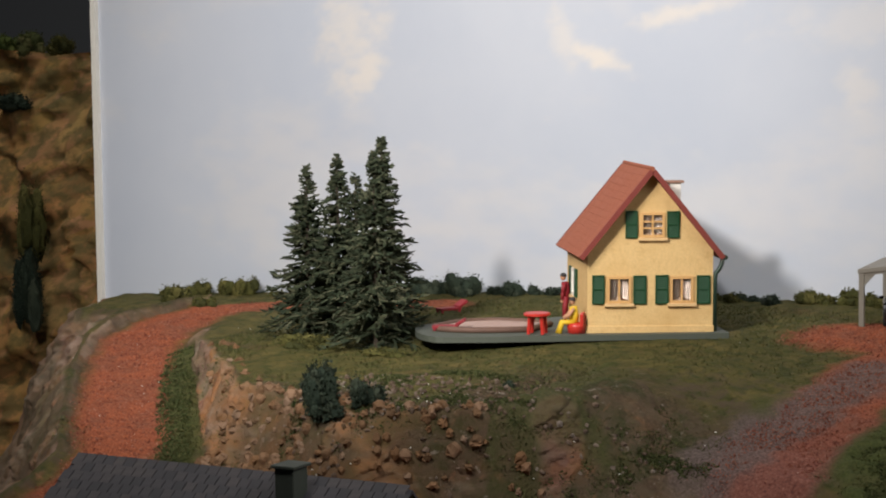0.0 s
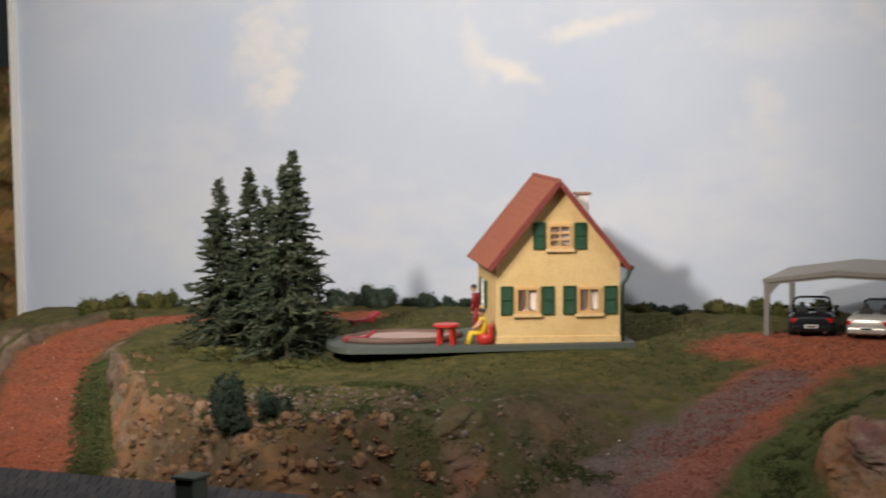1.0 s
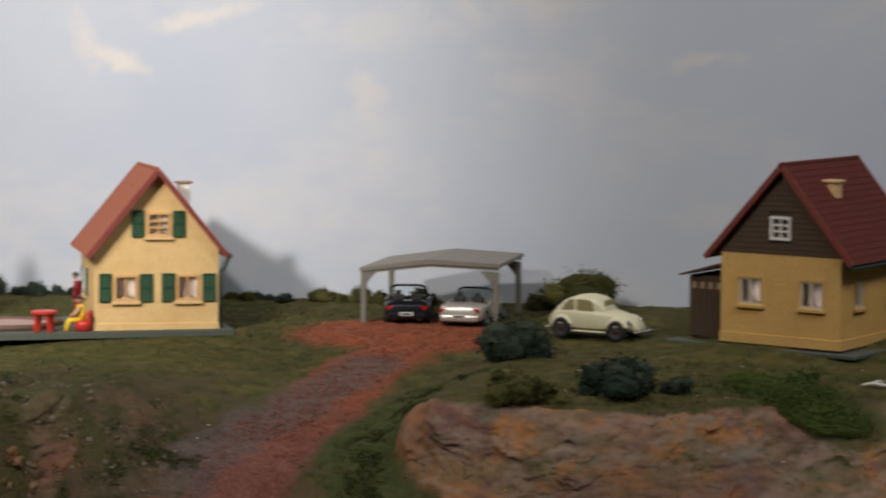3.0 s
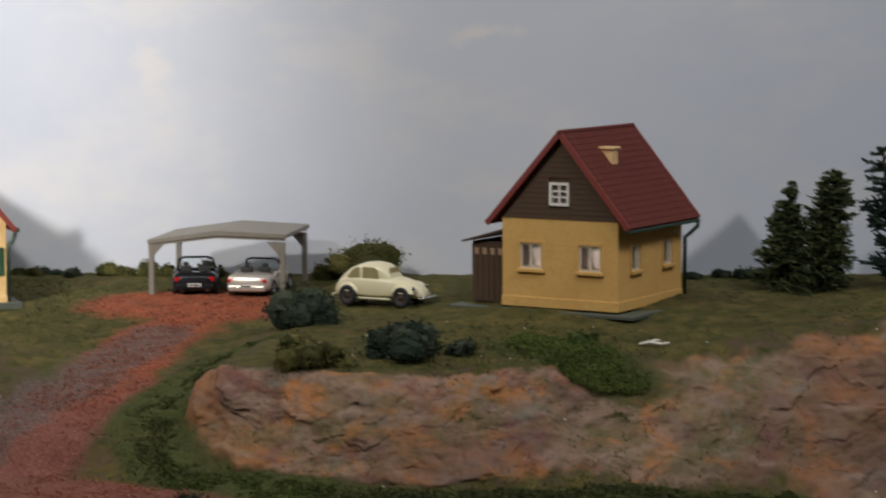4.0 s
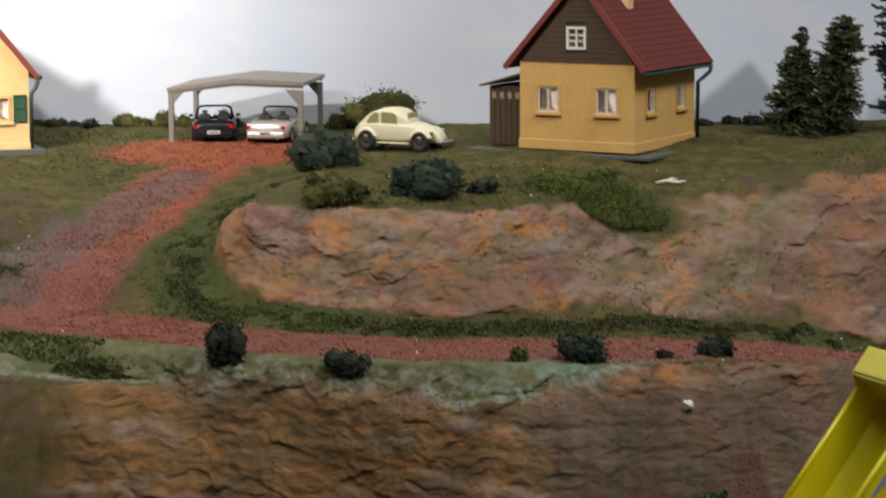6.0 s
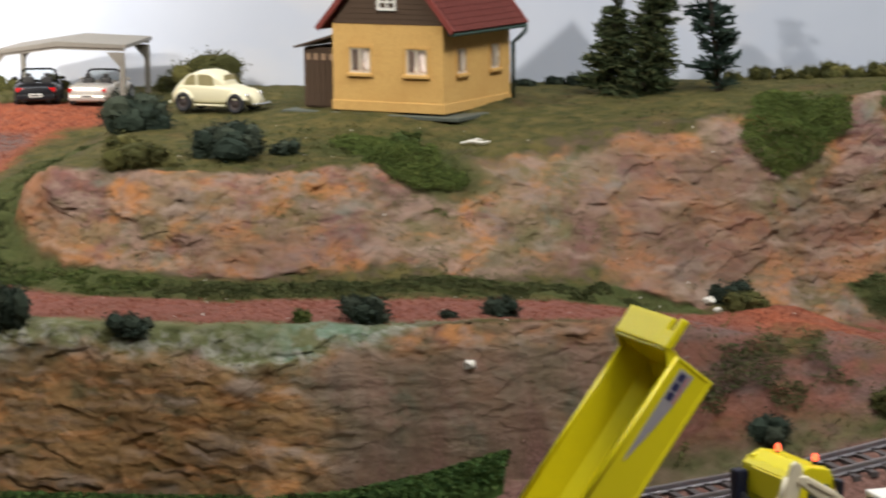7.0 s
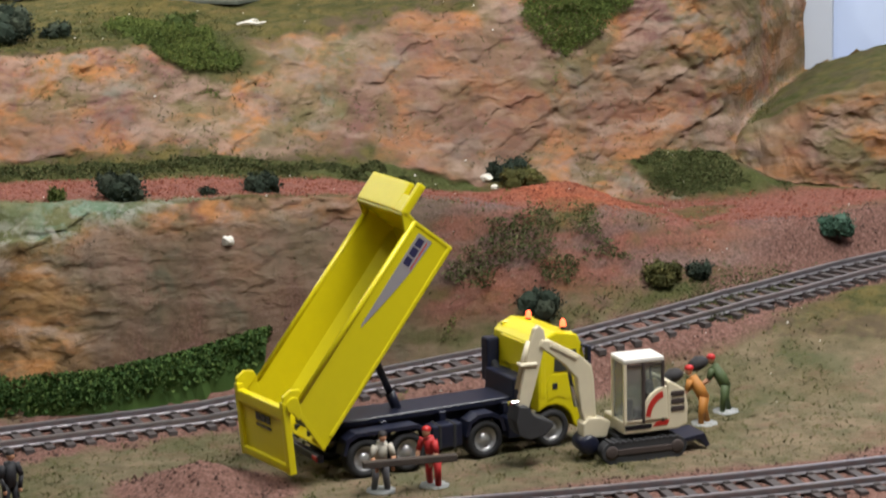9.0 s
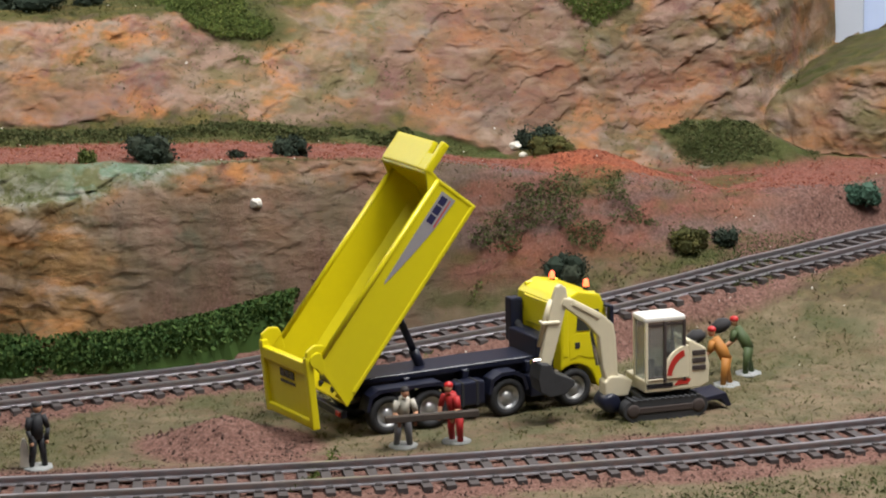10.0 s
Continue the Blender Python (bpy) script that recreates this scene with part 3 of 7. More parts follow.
    for name, v in (("red", red), ("rock", rock), ("turf", turf), ("ballast", ball), ("low", smooth(-0.9, -1.05, Z)), ("dust", dust), ("maroon", maroon), ("dirt", dirt), ("earth", earth), ("ochre", ochre), ("murk", murk), ("sienna", sienna), ("violet", violet), ("chalk", np.clip(chalk, 0, 1)), ("teal", teal), ("ledge", ledge), ("scuff", scuff), ("tone", 0.55 * tone + 0.3 * tone2 + 0.15 * tone3)):
        me.attributes.new(name, "FLOAT", "POINT").data.foreach_set("value", v.ravel().astype(np.float32))
    me.polygons.foreach_set("use_smooth", np.ones(len(quads), bool))
    me.materials.append(terrain_material())
    SURFACE.update(x=X2, y=Y2, z=Z2, area=np.gradient(xs)[:, None] * np.hypot(np.gradient(Y2, axis=1), np.gradient(Z2, axis=1)), slope=slope, turf=turf)
    return tagged(new("ground", me), "modelled plaster terrain with turf, red gravel roads and ochre rock faces", "ground", kind="structure")


def gz(x, y):
    """Ground height at one place, decimetres."""
    return float(ground_height(np.array([x], float), np.array([y], float))[0])


build_ground()



# ---- building tools; things are built in millimetres ----
def part(name, bm, mat, parent=None, label="", smooth_faces=False):
    """One mesh object from a bmesh in millimetres, under a thing or a part."""
    bmesh.ops.scale(bm, vec=(MM, MM, MM), verts=bm.verts)
    bmesh.ops.recalc_face_normals(bm, faces=bm.faces)
    me = bpy.data.meshes.new(name)
    bm.to_mesh(me)
    bm.free()
    for m in mat if isinstance(mat, (list, tuple)) else [mat]:
        me.materials.append(m)
    if smooth_faces:
        me.polygons.foreach_set("use_smooth", np.ones(len(me.polygons), bool))
    ob = new(name, me)
    ob.parent = parent
    return tagged(ob, label)


def twin(ob, x, y, z, rz=0.0, name=""):
    """Another object on the same mesh under the same parent, moved by millimetres."""
    o = new(name or ob.name.split(".")[0], ob.data)
    o.parent = ob.parent
    o.matrix_local = pose(x * MM, y * MM, z * MM, 0, 0, rz)
    if "label" in ob:
        o["label"] = ob["label"]
    return o


def thing(name, x, y, z, yaw, label, category, group="", tilt=(0, 0)):
    """An empty at a thing's base; plan in decimetres, turns in degrees."""
    ob = new(name)
    ob.empty_display_size = 0.01
    ob.matrix_world = pose(x * DM, y * DM, z * DM, tilt[0], tilt[1], yaw)
    return tagged(ob, label, category, group)


def raw_mesh(name, verts, faces, mat, parent=None, label="", smooth_faces=False):
    """A mesh object from arrays in millimetres."""
    me = bpy.data.meshes.new(name)
    me.from_pydata(np.asarray(verts) * MM, [], faces)
    me.materials.append(mat)
    if smooth_faces:
        me.polygons.foreach_set("use_smooth", np.ones(len(me.polygons), bool))
    ob = new(name, me)
    ob.parent = parent
    return tagged(ob, label)


def box(bm, x0, x1, y0, y1, z0, z1):
    vs = [bm.verts.new((x, y, z)) for x in (x0, x1) for y in (y0, y1) for z in (z0, z1)]
    for q in ((0, 1, 3, 2), (4, 6, 7, 5), (0, 4, 5, 1), (2, 3, 7, 6), (0, 2, 6, 4), (1, 5, 7, 3)):
        bm.faces.new([vs[k] for k in q])
    return vs


def block(x0, x1, y0, y1, z0, z1, r=0.12, seg=1):
    """A box with rounded edges."""
    bm = bmesh.new()
    box(bm, x0, x1, y0, y1, z0, z1)
    if r:
        bmesh.ops.bevel(bm, geom=bm.edges[:], offset=r, segments=seg, affect="EDGES", profile=0.6)
    return bm


def prism(poly, axis, a, b, r=0.0):
    """A polygon drawn in the two other axes, pulled from a to b along an axis."""
    bm = bmesh.new()
    def at(p, d):
        return {"x": (d, p[0], p[1]), "y": (p[0], d, p[1]), "z": (p[0], p[1], d)}[axis]
    lo, hi = [bm.verts.new(at(p, a)) for p in poly], [bm.verts.new(at(p, b)) for p in poly]
    bm.faces.new(lo), bm.faces.new(hi[::-1])
    for k in range(len(poly)):
        j = (k + 1) % len(poly)
        bm.faces.new((lo[k], hi[k], hi[j], lo[j]))
    if r:
        bmesh.ops.recalc_face_normals(bm, faces=bm.faces)
        bmesh.ops.bevel(bm, geom=bm.edges[:], offset=r, segments=2, affect="EDGES", profile=0.6)
    return bm


def tube(bm, pts, radii, n=8, cap=True):
    """A round tube through points, with a radius for each."""
    pts = [Vector(p) for p in pts]
    radii = radii if isinstance(radii, (list, tuple)) else [radii] * len(pts)
    rings, side = [], None
    for k, p in enumerate(pts):
        d = (pts[min(k + 1, len(pts) - 1)] - pts[max(k - 1, 0)]).normalized()
        side = side or (Vector((0, 0, 1)) if abs(d.z) < 0.9 else Vector((1, 0, 0)))
        u = d.cross(side).normalized()
        v = d.cross(u)
        rings.append([bm.verts.new(p + radii[k] * (math.cos(a) * u + math.sin(a) * v)) for a in (2 * math.pi * i / n for i in range(n))])
    for a, b in zip(rings, rings[1:]):
        for i in range(n):
            bm.faces.new((a[i], a[(i + 1) % n], b[(i + 1) % n], b[i]))
    if cap:
        bm.faces.new(rings[0][::-1]), bm.faces.new(rings[-1])
    return bm


def ball(bm, c, r, sub=2):
    """An ellipsoid with half-axes r."""
    m = Matrix.Translation(c) @ Matrix.Diagonal((*r, 1))
    return bmesh.ops.create_icosphere(bm, subdivisions=sub, radius=1.0, matrix=m)["verts"]


def wheel(parent, x, y, z, r, w, tyre_m, rim_m, axis_y=1):
    """A wheel with tyre and dished rim; its outer face looks along -y or +y."""
    bm = bmesh.new()
    prof = [(0.62, -0.5), (0.9, -0.5), (1.0, -0.36), (1.0, 0.36), (0.9, 0.5), (0.62, 0.5)]
    n = 24
    rings = [[bm.verts.new((r * p * math.cos(a), w * q, r * p * math.sin(a))) for p, q in prof] for a in (2 * math.pi * i / n for i in range(n))]
    for i in range(n):
        for k in range(len(prof)):
            bm.faces.new((rings[i][k], rings[i][(k + 1) % 6], rings[(i + 1) % n][(k + 1) % 6], rings[(i + 1) % n][k]))
    tyre = part("wheel", bm, tyre_m, parent, "", True)
    tyre.matrix_local = pose(x * MM, y * MM, z * MM)
    bm = bmesh.new()
    s = 1 if axis_y > 0 else -1
    prof = [(0.64, 0.42), (0.56, 0.44), (0.52, 0.2), (0.3, 0.18), (0.26, 0.34), (0.1, 0.4), (0.0, 0.4)]
    rings = [[bm.verts.new((r * p * math.cos(a), s * w * q, r * p * math.sin(a))) for p, q in prof[:-1]] for a in (2 * math.pi * i / n for i in range(n))]
    for i in range(n):
        for k in range(len(prof) - 2):
            bm.faces.new((rings[i][k], rings[i][k + 1], rings[(i + 1) % n][k + 1], rings[(i + 1) % n][k]))
    bm.faces.new([rings[i][-1] for i in range(n)])
    for i in range(10):
        a = 2 * math.pi * i / 10
        ball(bm, (r * 0.42 * math.cos(a), s * w * 0.22, r * 0.42 * math.sin(a)), (r * 0.045,) * 3, 1)
    part("rim", bm, rim_m, tyre, "", True)
    return tyre



# ---- materials of the models ----
def plaster(name, col, stain, seed):
    """Rough moulded plaster with brown grime caught in its grain and streaks of dirt."""
    m, nt, b = nodes_of(name)
    grain, spots, big = noise_node(nt, 900, 5, 0.7), noise_node(nt, 240, 5, 0.7), noise_node(nt, 45 + seed, 4, 0.6)
    c = ramp_node(nt, grain.outputs["Fac"], [(0.35, tuple(x * 0.88 for x in col)), (0.6, col)]).outputs["Color"]
    f = ramp_node(nt, spots.outputs["Fac"], [(0.5, (0, 0, 0)), (0.72, (0.45, 0.45, 0.45))]).outputs["Color"]
    c = mix_node(nt, f, c, stain)
    f = ramp_node(nt, big.outputs["Fac"], [(0.45, (0, 0, 0)), (0.7, (0.6, 0.6, 0.6))]).outputs["Color"]
    c = mix_node(nt, f, c, tuple(0.5 * (p + q) for p, q in zip(col, stain)))
    nt.links.new(c, b.inputs["Base Color"])
    b.inputs["Roughness"].default_value = 0.8
    b.inputs["Specular IOR Level"].default_value = 0.3
    bump_to(nt, b, grain.outputs["Fac"], 0.7, 0.0004)
    return m


cream_m = plaster("cream_plaster", (0.72, 0.49, 0.22), (0.46, 0.25, 0.075), 1)
ochre_m = plaster("ochre_plaster", (0.66, 0.40, 0.13), (0.48, 0.25, 0.07), 5)
trim_m = plain("cream_trim", (0.7, 0.46, 0.22), 0.6)
white_m = plain("white_plastic", (0.75, 0.72, 0.66), 0.5, vary=0.06)
pale_m = plain("cream_sash", (0.66, 0.58, 0.46), 0.55)
sash_m = plain("tan_sash", (0.62, 0.36, 0.14), 0.55)
green_m = plain("shutter_green", (0.005, 0.05, 0.014), 0.5)
tile_m = plain("faded_red_tile", (0.33, 0.105, 0.06), 0.8, vary=0.2, spec=0.2)
dark_tile_m = plain("dark_red_tile", (0.125, 0.032, 0.025), 0.8, vary=0.25, spec=0.15)
rake_m = plain("maroon_board", (0.2, 0.035, 0.025), 0.6)
brown_m = plain("brown_boards", (0.075, 0.042, 0.022), 0.7, vary=0.2)
slate_m = plain("grey_green_plate", (0.075, 0.085, 0.066), 0.7, vary=0.1)
gutter_m = plain("dark_green_gutter", (0.02, 0.045, 0.03), 0.45)
soot_m = plain("dark_soot", (0.05, 0.035, 0.03), 0.8)
curtain_m = plain("net_curtain", (0.8, 0.62, 0.53), 0.9, vary=0.15, scale=900)
dark_m = plain("dim_room", (0.36, 0.23, 0.14), 0.8)
room_m = plain("peach_room", (0.58, 0.4, 0.3), 0.85, vary=0.2)
red_m = plain("red_plastic", (0.5, 0.03, 0.02), 0.4, vary=0.08)
glass_m, nt, b = nodes_of("model_glass")
b.inputs["Base Color"].default_value = (0.9, 0.95, 0.95, 1)
b.inputs["Transmission Weight"].default_value, b.inputs["Roughness"].default_value, b.inputs["IOR"].default_value = 1.0, 0.05, 1.2


def window(parent, name, x0, x1, z0, z1, frame_m, bars=(1, 0), curtain=True, face="front", at=0.0, sill=True, depth=-0.7, f=1.1):
    """A window in a front wall (looks along -y at y = at) or a side wall (looks along +x or -x at x = at)."""
    root = new(name)
    root.empty_display_size = 0.005
    root.parent = parent
    turn = {"front": 0, "right": 90, "left": -90}[face]
    w, h = x1 - x0, z1 - z0
    where = {"front": (x0, at), "right": (at, x0), "left": (at, x1)}[face]
    root.matrix_local = pose(where[0] * MM, where[1] * MM, z0 * MM, 0, 0, turn)
    bm = bmesh.new()
    for q in ((0, f, 0, h), (w - f, w, 0, h), (f, w - f, 0, f), (f, w - f, h - f, h)):
        box(bm, q[0], q[1], depth, 0.9, q[2], q[3])
    part("window_frame", bm, frame_m, root)
    bm = bmesh.new()
    for k in range(bars[0]):
        c = f + (w - 2 * f) * (k + 1) / (bars[0] + 1)
        box(bm, c - 0.4, c + 0.4, -0.35, 0.45, f, h - f)
    for k in range(bars[1]):
        c = f + (h - 2 * f) * (k + 1) / (bars[1] + 1)
        box(bm, f, w - f, -0.3, 0.4, c - 0.35, c + 0.35)
    part("glazing_bar", bm, frame_m, root)
    part("pane", block(f, w - f, 0.5, 0.7, f, h - f, 0), glass_m, root).visible_shadow = False
    part("dark_inside", block(f - 0.3, w - f + 0.3, 1.9, 2.15, f - 0.3, h - f + 0.3, 0), room_m, root)
    if curtain:
        for s in (0, 1):
            bm = bmesh.new()
            prev, half = None, (w - 2 * f) * 0.5
            for k in range(9):
                u = k / 8
                xx = f + u * half if s == 0 else w - f - u * half
                yy = 1.15 + 0.25 * math.sin(u * 16)
                drop = f + (0.1 + 0.5 * u * u) * (h - 2 * f) * 0.3
                pair = bm.verts.new((xx, yy, h - f)), bm.verts.new((xx + (u * half * -0.2 if s == 0 else u * half * 0.2), yy, drop))
                if prev:
                    bm.faces.new((prev[0], pair[0], pair[1], prev[1]))
                prev = pair
            bmesh.ops.solidify(bm, geom=bm.faces[:], thickness=0.12)
            part("curtain", bm, curtain_m, root, "gathered net curtain", True)
    if depth > 0:
        bm = bmesh.new()
        for q in ((-1.2, -0.05, -0.2, h + 1.2), (w + 0.05, w + 1.2, -0.2, h + 1.2), (-0.05, w + 0.05, h + 0.05, h + 1.2)):
            box(bm, q[0], q[1], -0.45, 0.3, q[2], q[3])
        part("surround", bm, ochre_m, root)
    if sill:
        part("window_sill", block(-1.2, w + 1.2, -1.6, 0.2, -1.5, -0.1, 0.2), trim_m if depth < 0 else ochre_m, root)
    return root


def shutter(parent, x0, x1, z0, z1, y=0.0, side=False):
    """A green louvred shutter lying against the wall."""
    w, h = x1 - x0, z1 - z0
    bm = bmesh.new()
    for q in ((0, 0.6, 0, h), (w - 0.6, w, 0, h), (0.6, w - 0.6, 0, 0.6), (0.6, w - 0.6, h - 0.6, h), (0.6, w - 0.6, h / 2 - 0.3, h / 2 + 0.3)):
        box(bm, q[0], q[1], -0.9, -0.05, q[2], q[3])
    box(bm, 0.5, w - 0.5, -0.35, -0.05, 0.5, h - 0.5)
    ob = part("shutter", bm, green_m, parent)
    ob.matrix_local = pose(x0 * MM, y * MM, z0 * MM) if not side else pose(y * MM, x1 * MM, z0 * MM, 0, 0, -90)
    slats = int((h - 1.2) / 0.85)
    bm = prism([(-0.75, 0.0), (-0.62, 0.0), (-0.3, 0.75), (-0.42, 0.75)], "x", 0.6, w - 0.6)
    first = part("slat", bm, green_m, ob)
    first.matrix_local = pose(0, 0, 0.6 * MM)
    for k in range(1, slats):
        twin(first, 0, 0, 0.6 + k * (h - 1.2) / slats)
    return ob


def wall_with_holes(parent, name, outline, holes, mat, thick=2.2):
    """A wall in the x-z plane with the outside at y = 0, its openings cut through; holes are x0, x1, z0, z1."""
    xs = sorted({p[0] for p in outline} | {v for h in holes for v in h[:2]})
    bm = bmesh.new()
    def span(x):
        """Height of the outline's top at x."""
        top = [(p, q) for p, q in zip(outline, outline[1:] + outline[:1]) if min(p[0], q[0]) <= x <= max(p[0], q[0]) and p[0] != q[0]]
        return max(p[1] + (q[1] - p[1]) * (x - p[0]) / (q[0] - p[0]) for p, q in top)
    for a, b_ in zip(xs, xs[1:]):
        cuts = sorted((h[2], h[3]) for h in holes if h[0] <= a and h[1] >= b_)
        lows = [0.0] + [c[1] for c in cuts]
        highs = [c[0] for c in cuts] + [None]
        for lo, hi in zip(lows, highs):
            za, zb = (hi, hi) if hi is not None else (span(a + 1e-6), span(b_ - 1e-6))
            ring = [(a, lo), (b_, lo), (b_, zb), (a, za)]
            fr = [bm.verts.new((p[0], 0, p[1])) for p in ring]
            bk = [bm.verts.new((p[0], thick, p[1])) for p in ring]
            bm.faces.new(fr), bm.faces.new(bk[::-1])
            for k in range(4):
                bm.faces.new((fr[k], bk[k], bk[(k + 1) % 4], fr[(k + 1) % 4]))
    bmesh.ops.remove_doubles(bm, verts=bm.verts, dist=1e-4)
    return part(name, bm, mat, parent)


def roof_slope(parent, x_low, z_low, x_top, z_top, y0, y1, courses, mat, edge_m, name="roof"):
    """One slope: a thin slab carrying overlapping courses, with a board along each verge."""
    dx, dz = x_top - x_low, z_top - z_low
    n = Vector((-dz, 0, dx)).normalized() * (1 if dx > 0 else -1)
    slab = prism([(x_low, z_low), (x_top, z_top), (x_top + n.x * 1.0, z_top + n.z * 1.0), (x_low + n.x * 1.0, z_low + n.z * 1.0)], "y", y0, y1)
    roof = part(name, slab, mat, parent)
    first = None
    for k in range(courses):
        u0, u1 = k / courses, (k + 1) / courses + 0.02
        if first is None:
            L = math.hypot(dx, dz)
            bm = bmesh.new()
            rng = random.Random(7)
            cols = 22
            for c in range(cols):
                ya, yb = y0 + (y1 - y0) * c / cols, y0 + (y1 - y0) * (c + 1) / cols - 0.12
                j = rng.uniform(-0.06, 0.06)
                p = [(0.0 + j, 1.45), (0.0 + j, 1.05), (L / courses * 1.1, 1.02), (L / courses * 1.1, 1.25)]
                v = [bm.verts.new((q[0], ya, q[1])) for q in p] + [bm.verts.new((q[0], yb, q[1])) for q in p]
                for f in ((0, 1, 2, 3), (7, 6, 5, 4), (0, 4, 5, 1), (1, 5, 6, 2), (2, 6, 7, 3), (3, 7, 4, 0)):
                    bm.faces.new([v[i] for i in f])
            first = part("tile_course", bm, mat, roof)
            ang = math.degrees(math.atan2(dz, dx))
            basis = Euler((0, radians(-ang), 0)).to_matrix().to_4x4() if dx > 0 else Euler((0, radians(-(180 - ang)), 0)).to_matrix().to_4x4()
            if dx < 0:
                basis = Matrix.Diagonal((-1, 1, 1, 1)) @ basis
            first.matrix_local = Matrix.Translation(Vector((x_low, 0, z_low)) * MM) @ basis
        else:
            o = new("tile_course", first.data)
            o.parent = roof
            o.matrix_local = Matrix.Translation(Vector((x_low + dx * u0, 0, z_low + dz * u0)) * MM) @ basis
    for ya, yb in ((y0 - 0.8, y0), (y1, y1 + 0.8)):
        t = 2.2
        bm = prism([(x_low - n.x * 0.6, z_low - n.z * 0.6), (x_top - n.x * 0.6, z_top - n.z * 0.6), (x_top + n.x * t * 0.75, z_top + n.z * t * 0.75), (x_low + n.x * t * 0.75, z_low + n.z * t * 0.75)], "y", ya, yb)
        part("verge_board", bm, edge_m, roof)
    return roof


def house_one():
    W, D, he, Ha = 53.9, 65.7, 33.8, 70.7
    h = thing("house", -4.783, -1.576, 0.0, 35.8, "cream plaster model house with red roof and green shutters", "house", tilt=(-1.48, 0.93))
    apex = Ha - 2.2
    slope = (Ha - he) / (W / 2 + 3.05)
    eave = he + 3.05 * slope - 2.0
    front = [(0, 0), (W, 0), (W, eave), (W / 2, apex), (0, eave)]
    wins = [(8.4, 18.8, 13.2, 24.6), (35.4, 45.6, 13.2, 24.6), (22.6, 33.0, 41.2, 51.8)]
    wall_with_holes(h, "wall_front", front, wins, cream_m)
    back = wall_with_holes(h, "wall_back", front, [], cream_m)
    back.matrix_local = pose(0, (D - 2.2) * MM, 0)
    side = [(2.2, 0), (D - 2.2, 0), (D - 2.2, eave), (2.2, eave)]
    left = wall_with_holes(h, "wall_side", side, [(18, 28, 13, 25)], cream_m)
    left.matrix_local = pose(0, D * MM, 0, 0, 0, -90)
    right = wall_with_holes(h, "wall_side", side, [], cream_m)
    right.matrix_local = pose(W * MM, 0, 0, 0, 0, 90)
    part("plinth", block(-0.5, W + 0.5, -0.5, D + 0.5, -1.0, 3.6, 0.25), cream_m, h)
    for x0, x1, z0, z1 in wins[:2]:
        window(h, "window", x0, x1, z0, z1, sash_m)
    window(h, "window", *wins[2], sash_m, bars=(1, 2))
    for x0, x1, z0, z1 in ((2.0, 7.3, 12.9, 25.2), (19.6, 25.2, 12.9, 25.0), (29.1, 34.7, 12.9, 25.2), (46.9, 52.7, 12.9, 25.0), (16.1, 21.4, 41.0, 52.6), (33.9, 39.2, 41.0, 52.4)):
        shutter(h, x0, x1, z0, z1)
    window(h, "window", D - 28, D - 18, 13, 25, white_m, face="left", curtain=False)
    shutter(h, D - 35, D - 29, 12.8, 25.2, 0.0, True)
    shutter(h, D - 17, D - 11, 12.8, 25.2, 0.0, True)
    y0, y1 = -4.6, D + 8.2
    roof_slope(h, -3.05, he - 1.6, W / 2, Ha - 1.6, y0, y1, 14, tile_m, rake_m)
    roof_slope(h, W + 3.05, he - 1.6, W / 2, Ha - 1.6, y0, y1, 14, tile_m, rake_m)
    bm = bmesh.new()
    tube(bm, [(W / 2, y0 - 0.6, Ha - 0.2), (W / 2, y1 + 0.6, Ha - 0.2)], 1.0, 8)
    part("ridge_cap", bm, tile_m, h)
    ch = part("chimney", block(40.2, 45.4, 31, 36.6, 48, 63.0, 0.2), white_m, h, "whitewashed chimney with stained top")
    part("chimney_cap", block(39.2, 46.6, 30, 37.6, 63.0, 64.0, 0.2), plain("stained_cap", (0.3, 0.17, 0.12), 0.8), ch)
    bm = bmesh.new()
    tube(bm, [(W + 4.3, y0, he - 1.0), (W + 4.3, y1, he - 1.0)], 1.2, 10)
    part("gutter", bm, gutter_m, h)
    bm = bmesh.new()
    tube(bm, [(W + 4.3, 1.5, he - 1.2), (W + 4.2, 1.3, he - 3.4), (W + 3.0, 1.0, he - 6.2), (W + 1.3, 0.8, he - 8.0), (W + 1.0, 0.8, he - 11), (W + 1.0, 0.8, 1.0)], 0.95, 8)
    part("downpipe", bm, gutter_m, h, "dark green curved downpipe", True)


